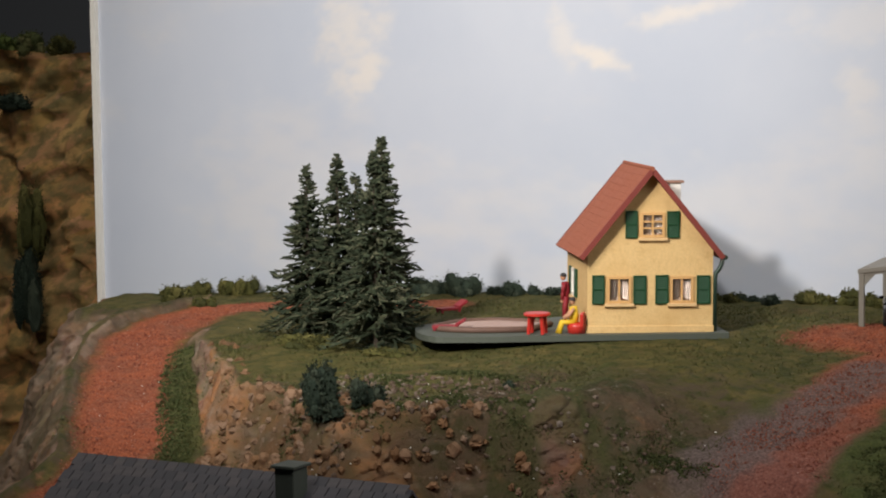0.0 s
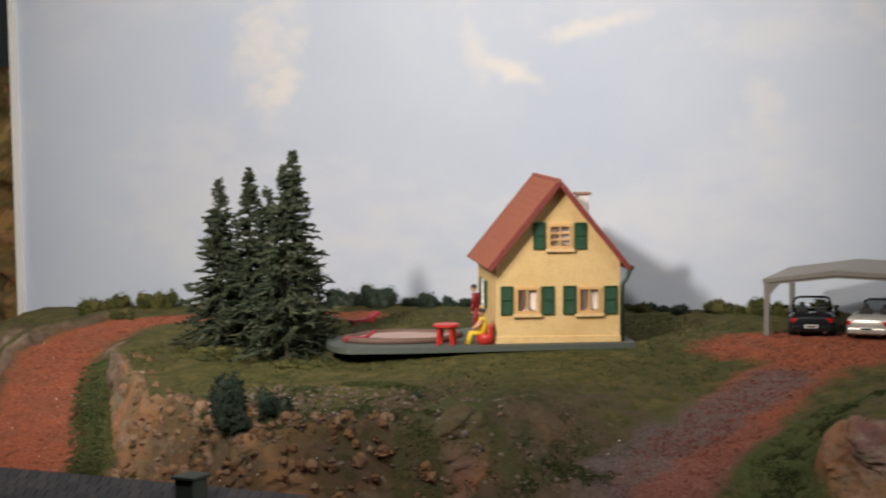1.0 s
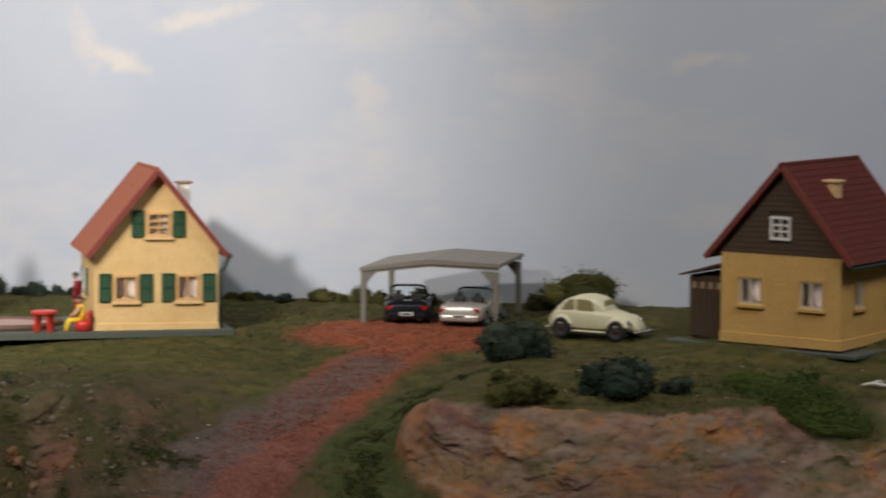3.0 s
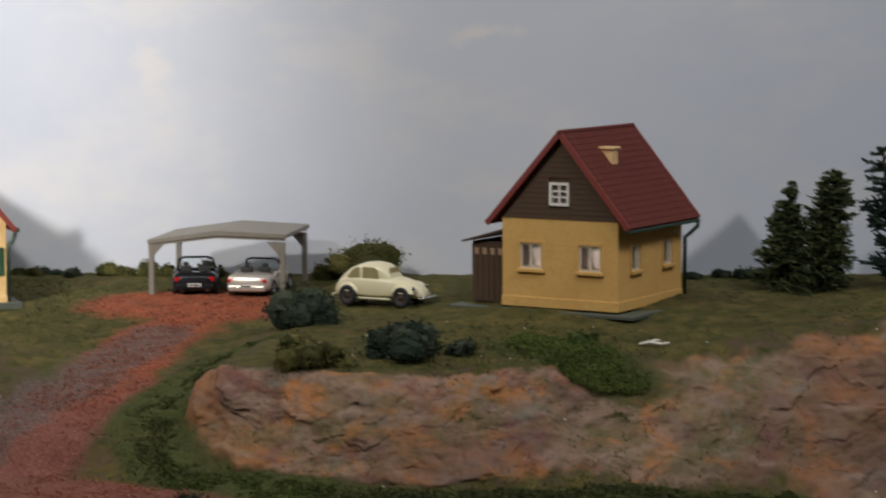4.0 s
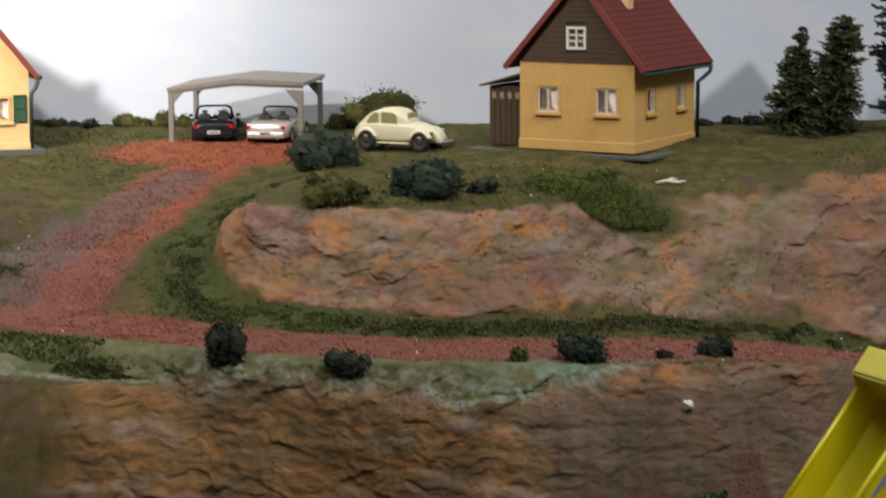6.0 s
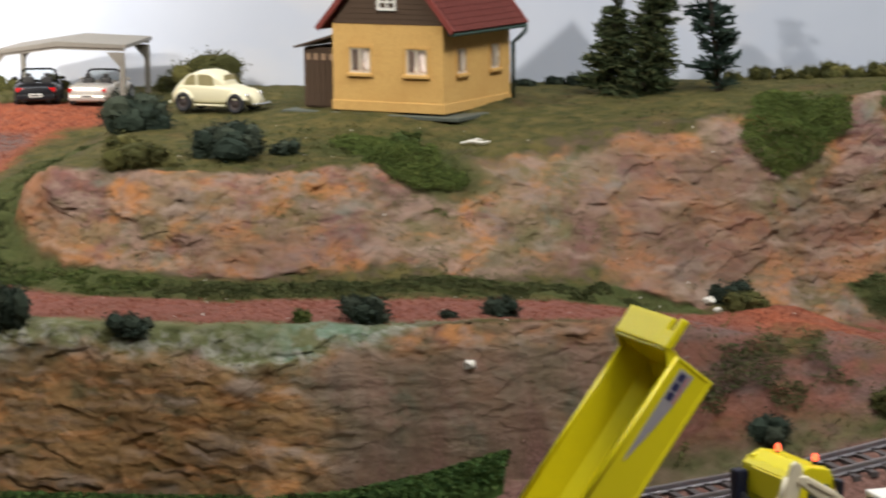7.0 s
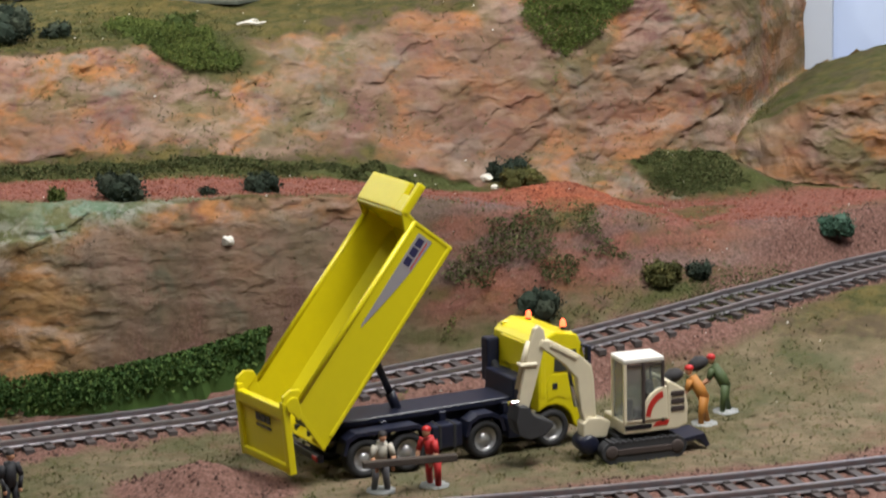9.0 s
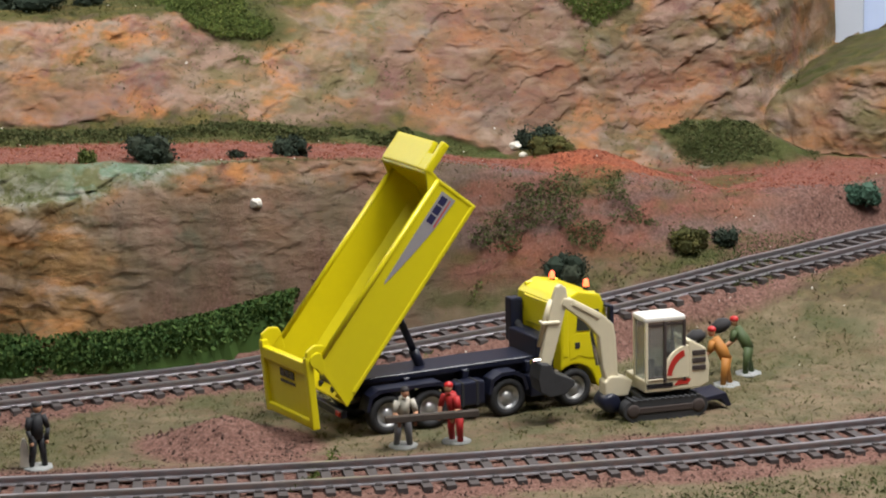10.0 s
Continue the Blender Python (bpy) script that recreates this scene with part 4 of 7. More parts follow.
def house_two():
    W, D, hw, Ha = 53.8, 57.9, 36.0, 72.1
    h = thing("house", -2.096, -1.195, 0.057, -14.5, "ochre model house with brown gable and dark red roof", "house")
    xa = 28.2
    fr = [(0, 0), (W, 0), (W, hw), (0, hw)]
    wins = [(8.5, 18.6, 15.3, 25.8), (36.0, 46.0, 15.3, 25.8)]
    wall_with_holes(h, "wall_front", fr, wins, ochre_m)
    back = wall_with_holes(h, "wall_back", fr, [], ochre_m)
    back.matrix_local = pose(0, (D - 2.2) * MM, 0)
    sd = [(2.2, 0), (D - 2.2, 0), (D - 2.2, hw), (2.2, hw)]
    sw = [(11.5, 19.5, 15.2, 25.6), (40.5, 48.5, 15.2, 25.6)]
    right = wall_with_holes(h, "wall_side", sd, sw, ochre_m)
    right.matrix_local = pose(W * MM, 0, 0, 0, 0, 90)
    left = wall_with_holes(h, "wall_side", sd, [], ochre_m)
    left.matrix_local = pose(0, D * MM, 0, 0, 0, -90)
    for w in wins:
        window(h, "window", *w, pale_m, depth=0.25, f=0.8)
    for w in sw:
        window(h, "window", *w, pale_m, face="right", at=W, depth=0.25, f=0.8)
    part("plinth", block(-0.45, W + 0.45, -0.45, D + 0.45, -0.6, 3.6, 0.2), ochre_m, h)
    # boarded gable: one board a piece
    gable = part("gable", prism([(0.6, hw), (W - 0.6, hw), (xa, Ha - 3.2)], "y", 0.6, 2.0), brown_m, h, "dark brown boarded gable")
    rows = 15
    for k in range(rows):
        z0, z1 = hw + (Ha - 4 - hw) * k / rows, hw + (Ha - 4 - hw) * (k + 1) / rows - 0.12
        def half(z):
            return (Ha - 3.2 - z) / (Ha - 3.2 - hw)
        a0, b0 = xa - xa * half(z0), xa + (W - xa) * half(z0)
        a1, b1 = xa - xa * half(z1), xa + (W - xa) * half(z1)
        spans = [(a0, b0, a1, b1)]
        if z1 > 41.6 and z0 < 51.4:
            spans = [(a0, 22.4, a1, 22.4), (31.6, b0, 31.6, b1)]
        for p0, q0, p1, q1 in spans:
            if q0 > p0:
                part("board", prism([(p0, z0), (q0, z0), (max(q1, p1), z1), (p1, z1)], "y", -0.25 - 0.03 * (k % 2), 0.58), brown_m, gable)
    window(h, "window", 22.4, 31.6, 41.7, 51.2, white_m, bars=(1, 2), curtain=False, at=0.0, sill=False)
    back_g = part("gable", prism([(0.6, hw), (W - 0.6, hw), (xa, Ha - 3.2)], "y", D - 2.0, D - 0.6), brown_m, h)
    y0, y1 = -2.4, D + 3.9
    roof_slope(h, -5.6, 33.0, xa, Ha - 1.6, y0, y1, 16, dark_tile_m, rake_m)
    roof_slope(h, W + 5.6, 33.0, xa, Ha - 1.6, y0, y1, 16, dark_tile_m, rake_m)
    bm = bmesh.new()
    tube(bm, [(xa, y0 - 0.8, Ha - 0.4), (xa, y1 + 0.8, Ha - 0.4)], 1.1, 8)
    part("ridge_cap", bm, dark_tile_m, h)
    part("eave_board", block(W + 3.4, W + 4.4, y0, y1, 32.0, 34.6, 0.1), gutter_m, h)
    ch = part("chimney", block(35.4, 40.6, 20, 25.2, 48, 64.0, 0.2), trim_m, h, "cream chimney with pale cap")
    part("chimney_cap", block(34.2, 41.6, 19.0, 26.2, 64.0, 65.0, 0.2), trim_m, ch)
    bm = bmesh.new()
    tube(bm, [(W + 6.2, y0, 32.4), (W + 6.2, y1, 32.4)], 0.7, 10)
    part("gutter", bm, gutter_m, h)
    bm = bmesh.new()
    tube(bm, [(W + 6.6, D + 2.5, 32.4), (W + 6.4, D + 2.2, 30.0), (W + 3.4, D + 1.2, 27.0), (W + 1.1, D + 1.0, 25.2), (W + 1.0, D + 1.0, 1.0)], 0.9, 8)
    part("downpipe", bm, gutter_m, h, "", True)
    # lean-to shed of brown boards
    shed = new("shed")
    shed.parent = h
    shed.empty_display_size = 0.005
    part("wall", block(-17.2, -0.3, 4.6, 30, -0.6, 25, 0.1), brown_m, shed, "dark brown plank wall of lean-to shed")
    first = part("plank", block(0, 2.5, -0.5, 0.0, 0.0, 24.0, 0.12), brown_m, shed)
    first.matrix_local = pose(-17.2 * MM, 4.6 * MM, 0)
    for k in range(1, 6):
        twin(first, -17.2 + 2.75 * k, 4.6, 0)
    for k in range(4):
        part("vent_slot", block(-15.8 + 3.8 * k, -13.9 + 3.8 * k, 3.9, 4.3, 19.6, 22.4, 0.05), dark_m, shed)
    part("roof", prism([(-20.6, 24.6), (0.0, 30.0), (0.0, 31.2), (-20.6, 25.4)], "y", 1.2, 33, 0.2), brown_m, shed, "dark lean-to roof")
    base = thing("base_plate", -2.096, -1.195, 0.04, -14.5, "thin grey-green moulded plate under the ochre house", "plate")
    part("slab", block(-24, W + 9, -3.6, D + 7, -1.4, 0.3, 0.3), slate_m, base)


house_one()
house_two()

# patio of the first house
pat = thing("patio", -4.783, -1.576, 0.0, 35.8, "grey-green moulded patio plate beside the cream house", "patio", tilt=(-1.0, 0.6))
out = [(-62 + 10 * math.cos(a), 18 + 26 * math.sin(a)) for a in (math.pi * (0.5 + k / 10) for k in range(11))]
part("plate", prism(out + [(-40, -9), (60, -5.5), (60, 66), (-5, 66), (-20, 52)], "z", -2.0, 0.5), slate_m, pat)
curb_m = plain("brown_curb", (0.13, 0.07, 0.05), 0.7, vary=0.2)
sand_m = plain("pale_sand", (0.42, 0.29, 0.25), 0.9, vary=0.2, scale=900, bump=0.0003)
ring = [(-38 + 24 * math.cos(a) * (1 + 0.12 * math.sin(2 * a)) + 1.2 * math.sin(5 * a), 24 + 19 * math.sin(a) + 1.0 * math.cos(4 * a)) for a in (2 * math.pi * k / 36 for k in range(36))]
bm = bmesh.new()
tube(bm, [(x, y, 1.6) for x, y in ring + ring[:1]], 1.5, 6, False)
part("curb", bm, curb_m, pat, "low brown curb round the sand pit", True)
part("sand", prism(ring, "z", 0.6, 1.8), sand_m, pat, "pale sand filling the pit")


def on_patio(x, y):
    """Plan place in decimetres of a patio point in millimetres."""
    c, s = math.cos(radians(35.8)), math.sin(radians(35.8))
    return -4.783 + (c * x - s * y) / 100, -1.576 + (s * x + c * y) / 100


tx, ty = on_patio(-21.5, -1.5)
tab = thing("garden_table", tx, ty, 0.01, 20, "small round red plastic garden table", "table")
bm = bmesh.new()
tube(bm, [(0, 0, 7.6), (0, 0, 7.9), (0, 0, 8.7), (0, 0, 9.0)], [5.2, 5.7, 5.7, 5.3], 24)
part("tabletop", bm, red_m, tab)
for a in (40, 130, 220, 310):
    bm = bmesh.new()
    c, s = math.cos(radians(a)), math.sin(radians(a))
    tube(bm, [(4.4 * c, 4.4 * s, 0), (3.6 * c, 3.6 * s, 7.7)], [0.75, 0.95], 8)
    part("leg", bm, red_m, tab)



# ---- carport and cars ----
port_m = plain("grey_carport", (0.22, 0.2, 0.165), 0.6, vary=0.12)
black_m = plain("black_paint", (0.012, 0.012, 0.014), 0.25, vary=0.05)
silver_m = plain("silver_paint", (0.66, 0.61, 0.54), 0.3, 0.5, vary=0.04)
ivory_m = plain("ivory_plastic", (0.72, 0.66, 0.45), 0.35, vary=0.04)
tyre_m = plain("black_rubber", (0.018, 0.018, 0.02), 0.75, vary=0.2)
rim_m = plain("silver_rim", (0.5, 0.5, 0.5), 0.35, 0.6, vary=0.1)
chrome_m = plain("chrome", (0.7, 0.7, 0.72), 0.15, 1.0, vary=0.03)
lens_red_m = plain("red_lens", (0.45, 0.01, 0.01), 0.2, vary=0.05)
seat_m = plain("dark_seat", (0.03, 0.028, 0.026), 0.7)


def carport():
    c = thing("carport", -3.858, -0.839, -0.005, 8.9, "grey model carport with shallow pitched roof on posts", "carport")
    W, D, h = 63.9, 52.2, 24.9
    bm = prism([(0, h - 1.6), (W / 2, h + 2.4), (W, h + 1.4), (W, h + 3.2), (W / 2, h + 4.8), (0, h + 0.3)], "y", 0, D, 0.15)
    part("roof", bm, port_m, c)
    for x, y in ((1.6, 1.5), (W - 2, 1.5), (1.6, D - 2), (W - 2, D - 2)):
        p = part("post", block(x - 1.15, x + 1.15, y - 1.1, y + 1.1, -1.5, h - 0.6, 0.15), port_m, c)
        s = 1 if x < W / 2 else -1
        part("brace", prism([(x + s * 1.1, h - 7), (x + s * 7, h - 0.4), (x + s * 1.1, h - 0.4)], "y", y - 0.6, y + 0.6), port_m, p)
    for y in (1.5, D - 2):
        part("beam", prism([(0.8, h - 2.6), (W / 2, h + 1.2), (W - 0.8, h + 0.2), (W - 0.8, h + 1.6), (W / 2, h + 2.5), (0.8, h - 1.2)], "y", y - 0.9, y + 0.9), port_m, c)


def loft(sections, n=20):
    """Car body from sections: x, half width, bottom, top and how square the section is."""
    bm = bmesh.new()
    rings = []
    for x, w, z0, z1, e in sections:
        ring = []
        for k in range(n):
            a = 2 * math.pi * k / n
            ca, sa = math.cos(a), math.sin(a)
            ring.append(bm.verts.new((x, w * math.copysign(abs(ca) ** e, ca), (z0 + z1) / 2 + (z1 - z0) / 2 * math.copysign(abs(sa) ** e, sa))))
        rings.append(ring)
    for a, b_ in zip(rings, rings[1:]):
        for k in range(n):
            bm.faces.new((a[k], a[(k + 1) % n], b_[(k + 1) % n], b_[k]))
    bm.faces.new(rings[0][::-1]), bm.faces.new(rings[-1])
    return bm


def convertible(x, y, yaw, paint, label, rims):
    """An open two-seater seen from behind; its nose points along +y."""
    c = thing("car", x, y, gz(x, y) - 0.002, yaw + 90, label, "car", "cars")
    part("body", loft([(-22.6, 7.0, 3.4, 8.2, 0.5), (-21.8, 9.0, 2.4, 9.6, 0.45), (-18, 9.9, 2.2, 10.4, 0.42), (-11, 10.2, 2.2, 10.2, 0.42), (-9.5, 10.2, 2.2, 8.2, 0.4), (5, 10.1, 2.2, 8.2, 0.4), (7, 10.1, 2.2, 9.8, 0.42), (15, 9.8, 2.2, 9.0, 0.45), (21.5, 8.4, 2.6, 7.2, 0.5), (23, 6.4, 3.2, 6.0, 0.55)], 24), paint, c, "", True)
    part("cockpit", block(-9.6, 6.0, -8.6, 8.6, 6.0, 8.45, 0.3), seat_m, c)
    for s in (-1, 1):
        part("door_panel", block(-9.5, 6.5, s * 9.4 - 0.6, s * 9.4 + 0.6, 7.6, 10.0, 0.35), paint, c)
        seat = part("seat", block(-7.6, -5.2, s * 4.2 - 2.6, s * 4.2 + 2.6, 7.0, 12.2, 0.7, 2), seat_m, c)
        part("headrest", block(-7.2, -5.6, s * 4.2 - 1.3, s * 4.2 + 1.3, 12.3, 13.9, 0.5, 2), seat_m, seat)
        part("tail_light", block(-22.4, -21.0, s * 7.2 - 1.7, s * 7.2 + 1.7, 6.6, 8.6, 0.4, 2), lens_red_m, c, "red tail light")
        part("mirror", block(5.0, 6.2, s * 11.0 - 1.0, s * 11.0 + 1.0, 9.9, 11.2, 0.35), paint, c)
        for wx in (-13.5, 14.5):
            wheel(c, wx, s * 9.0, 3.7, 3.75, 2.6, tyre_m, rims, s)
    bm = bmesh.new()
    tube(bm, [(7.6, -8.6, 9.6), (4.6, -7.6, 14.0), (4.0, -5.5, 15.0), (4.0, 5.5, 15.0), (4.6, 7.6, 14.0), (7.6, 8.6, 9.6)], 0.55, 6)
    part("windscreen_frame", bm, black_m, c)
    part("windscreen", prism([(-7.6, 9.8), (7.6, 9.8), (6.6, 14.4), (-6.6, 14.4)], "x", 5.5, 5.7), glass_m, c)
    part("bumper", block(-23.4, -21.6, -8.6, 8.6, 3.0, 5.6, 0.7, 2), paint, c)
    plate_ = part("number_plate", block(-23.7, -23.3, -2.9, 2.9, 4.4, 5.9, 0.05), white_m, c, "white number plate")
    part("plate_bar", block(-23.85, -23.7, -2.2, 2.2, 4.85, 5.45, 0), black_m, plate_)
    for s in (-1, 1):
        bm = bmesh.new()
        tube(bm, [(-23.2, s * 5.6, 2.6), (-19, s * 5.6, 2.6)], 0.7, 8)
        part("exhaust", bm, chrome_m, c)


def beetle():
    x, y = -2.835, -0.987
    c = thing("car", x, y, gz(x, y) + 0.012, -9.5, "ivory rounded saloon model car with black tyres", "car", "cars")
    part("body", loft([(-8.2, 3.5, 3.6, 6.4, 0.7), (-7.4, 6.0, 3.0, 8.8, 0.62), (-5.0, 7.0, 3.0, 11.0, 0.55), (-1, 7.5, 3.0, 12.2, 0.5), (4, 7.7, 3.0, 12.2, 0.45), (16, 7.7, 3.0, 12.0, 0.45), (20, 7.2, 3.0, 11.8, 0.48), (25, 5.8, 3.0, 11.2, 0.55), (30, 4.9, 3.0, 10.0, 0.62), (34.5, 4.0, 3.0, 7.8, 0.7), (36.6, 2.8, 3.2, 5.6, 0.75)], 24), ivory_m, c, "", True)
    cab = part("cabin", loft([(-7.2, 3.2, 6.0, 8.6, 0.7), (-4.5, 5.6, 6.0, 12.0, 0.6), (0, 6.6, 6.0, 15.2, 0.55), (6, 6.9, 6.0, 17.2, 0.5), (11, 6.9, 6.0, 17.6, 0.5), (16, 6.7, 6.0, 16.9, 0.5), (19.0, 6.3, 6.0, 15.0, 0.55), (21.4, 6.0, 6.0, 11.8, 0.6)], 24), ivory_m, c, "", True)
    for s in (-1, 1):
        for pts in ([(-0.6, 11.0), (5.6, 11.0), (5.6, 15.6), (3.2, 15.4), (1.2, 14.0)], [(7.2, 11.0), (15.6, 11.0), (15.0, 14.6), (13.4, 15.6), (7.2, 15.8)]):
            bm = prism(pts, "y", s * 6.6, s * 7.05, 0.1)
            part("side_window", bm, plain_window, cab, "pale see-through side window")
        for wx, r in ((0.0, 5.9), (27.6, 5.9)):
            bm = bmesh.new()
            ball(bm, (wx, s * 6.9, 4.0), (r, 2.2, r * 0.95), 3)
            bmesh.ops.bisect_plane(bm, geom=bm.verts[:] + bm.edges[:] + bm.faces[:], plane_co=(0, 0, 5.6), plane_no=(0, 0, -1), clear_outer=True)
            part("mudguard", bm, ivory_m, c, "", True)
            wheel(c, wx, s * 8.0, 4.0, 4.2, 2.7, tyre_m, soot_m, s)
        part("running_board", block(5.5, 22, s * 8.0 - 0.8, s * 8.0 + 0.8, 2.6, 3.3, 0.3), ivory_m, c)
        bm = bmesh.new()
        ball(bm, (32.6, s * 6.0, 7.4), (0.9, 1.2, 1.2), 2)
        part("headlight", bm, chrome_m, c, "round chrome headlight", True)
    part("windscreen", prism([(-5.0, 11.4), (5.0, 11.4), (4.4, 15.6), (-4.4, 15.6)], "x", 19.6, 20.2, 0.1), plain_window, cab)
    for bx in (-9.0, 37.6):
        bm = bmesh.new()
        tube(bm, [(bx + (1.5 if bx < 0 else -1.5), -7.6, 3.6), (bx, -5.5, 3.6), (bx, 5.5, 3.6), (bx + (1.5 if bx < 0 else -1.5), 7.6, 3.6)], 0.55, 8)
        part("bumper", bm, chrome_m if bx > 0 else ivory_m, c, "", True)
    c.matrix_world = c.matrix_world @ Matrix.Translation((0.0026, 0, 0)) @ Matrix.Diagonal((0.94, 0.97, 1.03, 1))


plain_window = plain("tan_window", (0.34, 0.29, 0.15), 0.15, vary=0.15)
carport()
convertible(-3.715, -0.62, 21.0, black_m, "black open-top model car with red tail lights", soot_m)
convertible(-3.405, -0.61, 6.0, silver_m, "silver open-top model car with black soft top frame", rim_m)
beetle()



# ---- tipper truck, excavator and figures ----
yellow_m = plain("yellow_paint", (0.66, 0.56, 0.008), 0.3, vary=0.04)
navy_m = plain("blue_black_plastic", (0.008, 0.010, 0.025), 0.4, vary=0.12)
band_m = plain("grey_band", (0.3, 0.28, 0.29), 0.4)
ink_m = plain("dark_blue_print", (0.02, 0.02, 0.07), 0.5)
bone_m = plain("ivory_machine", (0.7, 0.62, 0.44), 0.4, vary=0.06)
smoke_m = plain("smoked_glass", (0.04, 0.042, 0.035), 0.3, vary=0.1)
grey_m = plain("grey_rubber", (0.035, 0.035, 0.038), 0.7, vary=0.2)
lamp_m, nt, b = nodes_of("beacon_red")
b.inputs["Base Color"].default_value = (0.7, 0.03, 0.02, 1)
b.inputs["Emission Color"].default_value = (1.0, 0.12, 0.04, 1)
b.inputs["Emission Strength"].default_value = 1.4


def tipper():
    t = thing("tipper_truck", -0.383, -3.946, -1.13, 40.6, "yellow four-axle tipper truck with raised bed and dark chassis", "truck")
    axles = (0.4, 14.6, 41.0, 64.4)
    for s in (-1, 1):
        for ax in axles:
            wheel(t, ax, s * 11.6, 6.1, 6.15, 4.6, tyre_m, rim_m, s)
        part("frame_rail", block(-14, 74, s * 4.5 - 1, s * 4.5 + 1, 10.5, 14.5, 0.2), navy_m, t)
        # mudguards over the axle pairs
        for x0, x1 in ((-7.1, 22.1), (34.0, 48.0)):
            pts = [(x0, 8.0), (x0 + 1.2, 12.6), (x0 + 4.5, 14.3), (x1 - 4.5, 14.3), (x1 - 1.2, 12.6), (x1, 8.0), (x1 - 1.0, 8.0), (x1 - 2.2, 11.8), (x1 - 5, 13.2), (x0 + 5, 13.2), (x0 + 2.2, 11.8), (x0 + 1.0, 8.0)]
            part("mudguard", prism(pts, "y", s * 8.8, s * 14.4), navy_m, t)
        part("side_tank", block(22.8, 33.2, s * 8.2, s * 13.8, 5.2, 12.6, 0.7, 2), navy_m, t)
        part("tank_strap", block(25.0, 26.0, s * 8.0, s * 14.0, 5.0, 12.8, 0.2), tyre_m, t)
        part("tank_strap", block(30.0, 31.0, s * 8.0, s * 14.0, 5.0, 12.8, 0.2), tyre_m, t)
        part("side_guard", block(49.0, 57.0, s * 8.6, s * 13.9, 5.0, 11.5, 0.5, 2), navy_m, t)
        part("tail_light", block(-15.0, -14.4, s * 10.5 - 1.6, s * 10.5 + 1.6, 7.0, 8.6, 0.2), lens_red_m, t, "red tail light")
    part("deck", block(-13, 57, -7.0, 7.0, 14.4, 16.4, 0.3), navy_m, t)
    for x in (-9, 8, 28, 50):
        part("cross_member", block(x, x + 2, -9, 9, 12.0, 15.4, 0.2), navy_m, t)
    part("rear_bumper", block(-14.5, -12.5, -12.5, 12.5, 6.5, 9.0, 0.3), navy_m, t)
    part("deck_marker", block(50.5, 54.0, -13.4, -10.6, 14.6, 16.2, 0.4, 2), yellow_m, t)
    # cab: the arch is open over the front wheel
    arch = [(64.4 + 7.6 * math.cos(radians(a)), 6.1 + 7.6 * math.sin(radians(a))) for a in range(10, 131, 15)]
    cab = part("cab", prism([(59.6, 15.4), (59.6, 33.0), (61.4, 34.6), (66, 36.6), (73.6, 35.0), (75.4, 31), (77.2, 20), (77.6, 5.6), (73.0, 5.4)] + arch, "y", -14.2, 14.2, 0.55), yellow_m, t, "yellow cab with high roof")
    for s in (-1, 1):
        side = s * 14.25
        part("side_window", prism([(65.0, 24.2), (73.6, 23.8), (73.0, 30.4), (65.6, 30.8)], "y", side - 0.15, side + 0.15), smoke_m, cab)
        part("door", prism([(62.6, 21.4), (62.6, 15.2), (66.0, 16.4), (70.0, 15.0), (74.6, 15.6), (75.0, 23.0), (64.2, 23.4)], "y", side - 0.12, side + 0.14, 0.1), yellow_m, cab)
        part("sleeper_panel", block(60.2, 62.0, side - 0.12, side + 0.2, 16.4, 32.6, 0.12), yellow_m, cab)
        part("door_handle", block(64.4, 66.2, side - 0.3, side + 0.3, 18.6, 20.6, 0.15), tyre_m, cab)
        for z0 in (6.6, 10.0, 13.0):
            part("step", block(73.8, 76.4, side - 0.3, side + 0.3, z0, z0 + 1.8, 0.2), tyre_m, cab)
        part("mirror", block(75.6, 77.0, s * 15.8 - 1.1, s * 15.8 + 1.1, 24.5, 31.5, 0.5, 2), navy_m, cab)
        part("mirror_arm", block(74.6, 76.4, s * 14.9 - 0.9, s * 14.9 + 0.9, 31.0, 31.8, 0.2), navy_m, cab)
        part("roof_rib", block(61.0, 73.0, s * 11.8 - 0.5, s * 11.8 + 0.5, 34.6, 35.7, 0.25), yellow_m, cab)
    part("windscreen", prism([(-12, 21.5), (12, 21.5), (11, 31.5), (-11, 31.5)], "x", 75.4, 77.0), smoke_m, cab)
    part("rear_panel", block(59.1, 59.8, -11, 9, 24.0, 32.6, 0.2), yellow_m, cab)
    part("engine_cover", block(53.5, 59.6, -9.5, 9.5, 12, 22.4, 0.8, 2), navy_m, cab)
    part("intake_stack", block(55.0, 59.4, 10.0, 14.4, 17, 31.2, 0.8, 2), navy_m, cab, "dark air intake stack")
    bm = bmesh.new()
    tube(bm, [(57.4, 10.5, 23), (57.2, 6, 21), (56.6, 1, 20), (56.6, -5, 16)], 1.3, 8)
    part("air_hose", bm, tyre_m, cab, "black ribbed air hose", True)
    for x, y in BEACONS:
        bm = bmesh.new()
        tube(bm, [(x, y, 35.0), (x, y, 36.6)], [0.9, 0.9], 10)
        base = part("beacon", bm, tyre_m, cab)
        bm = bmesh.new()
        tube(bm, [(x, y, 36.5), (x, y, 37.0), (x, y, 38.4), (x, y, 39.0)], [0.85, 0.95, 0.8, 0.3], 10)
        part("beacon_lens", bm, lamp_m, base, "red flashing beacon lens", True)
    bm = bmesh.new()
    tube(bm, [(18.4, 0, 14.6), (15.6, 0, 21.5)], [1.6, 1.6], 10)
    tube(bm, [(15.8, 0, 21.0), (12.2, 0, 29.6), (11.0, 0, 32.6)], [1.15, 1.1, 1.0], 10)
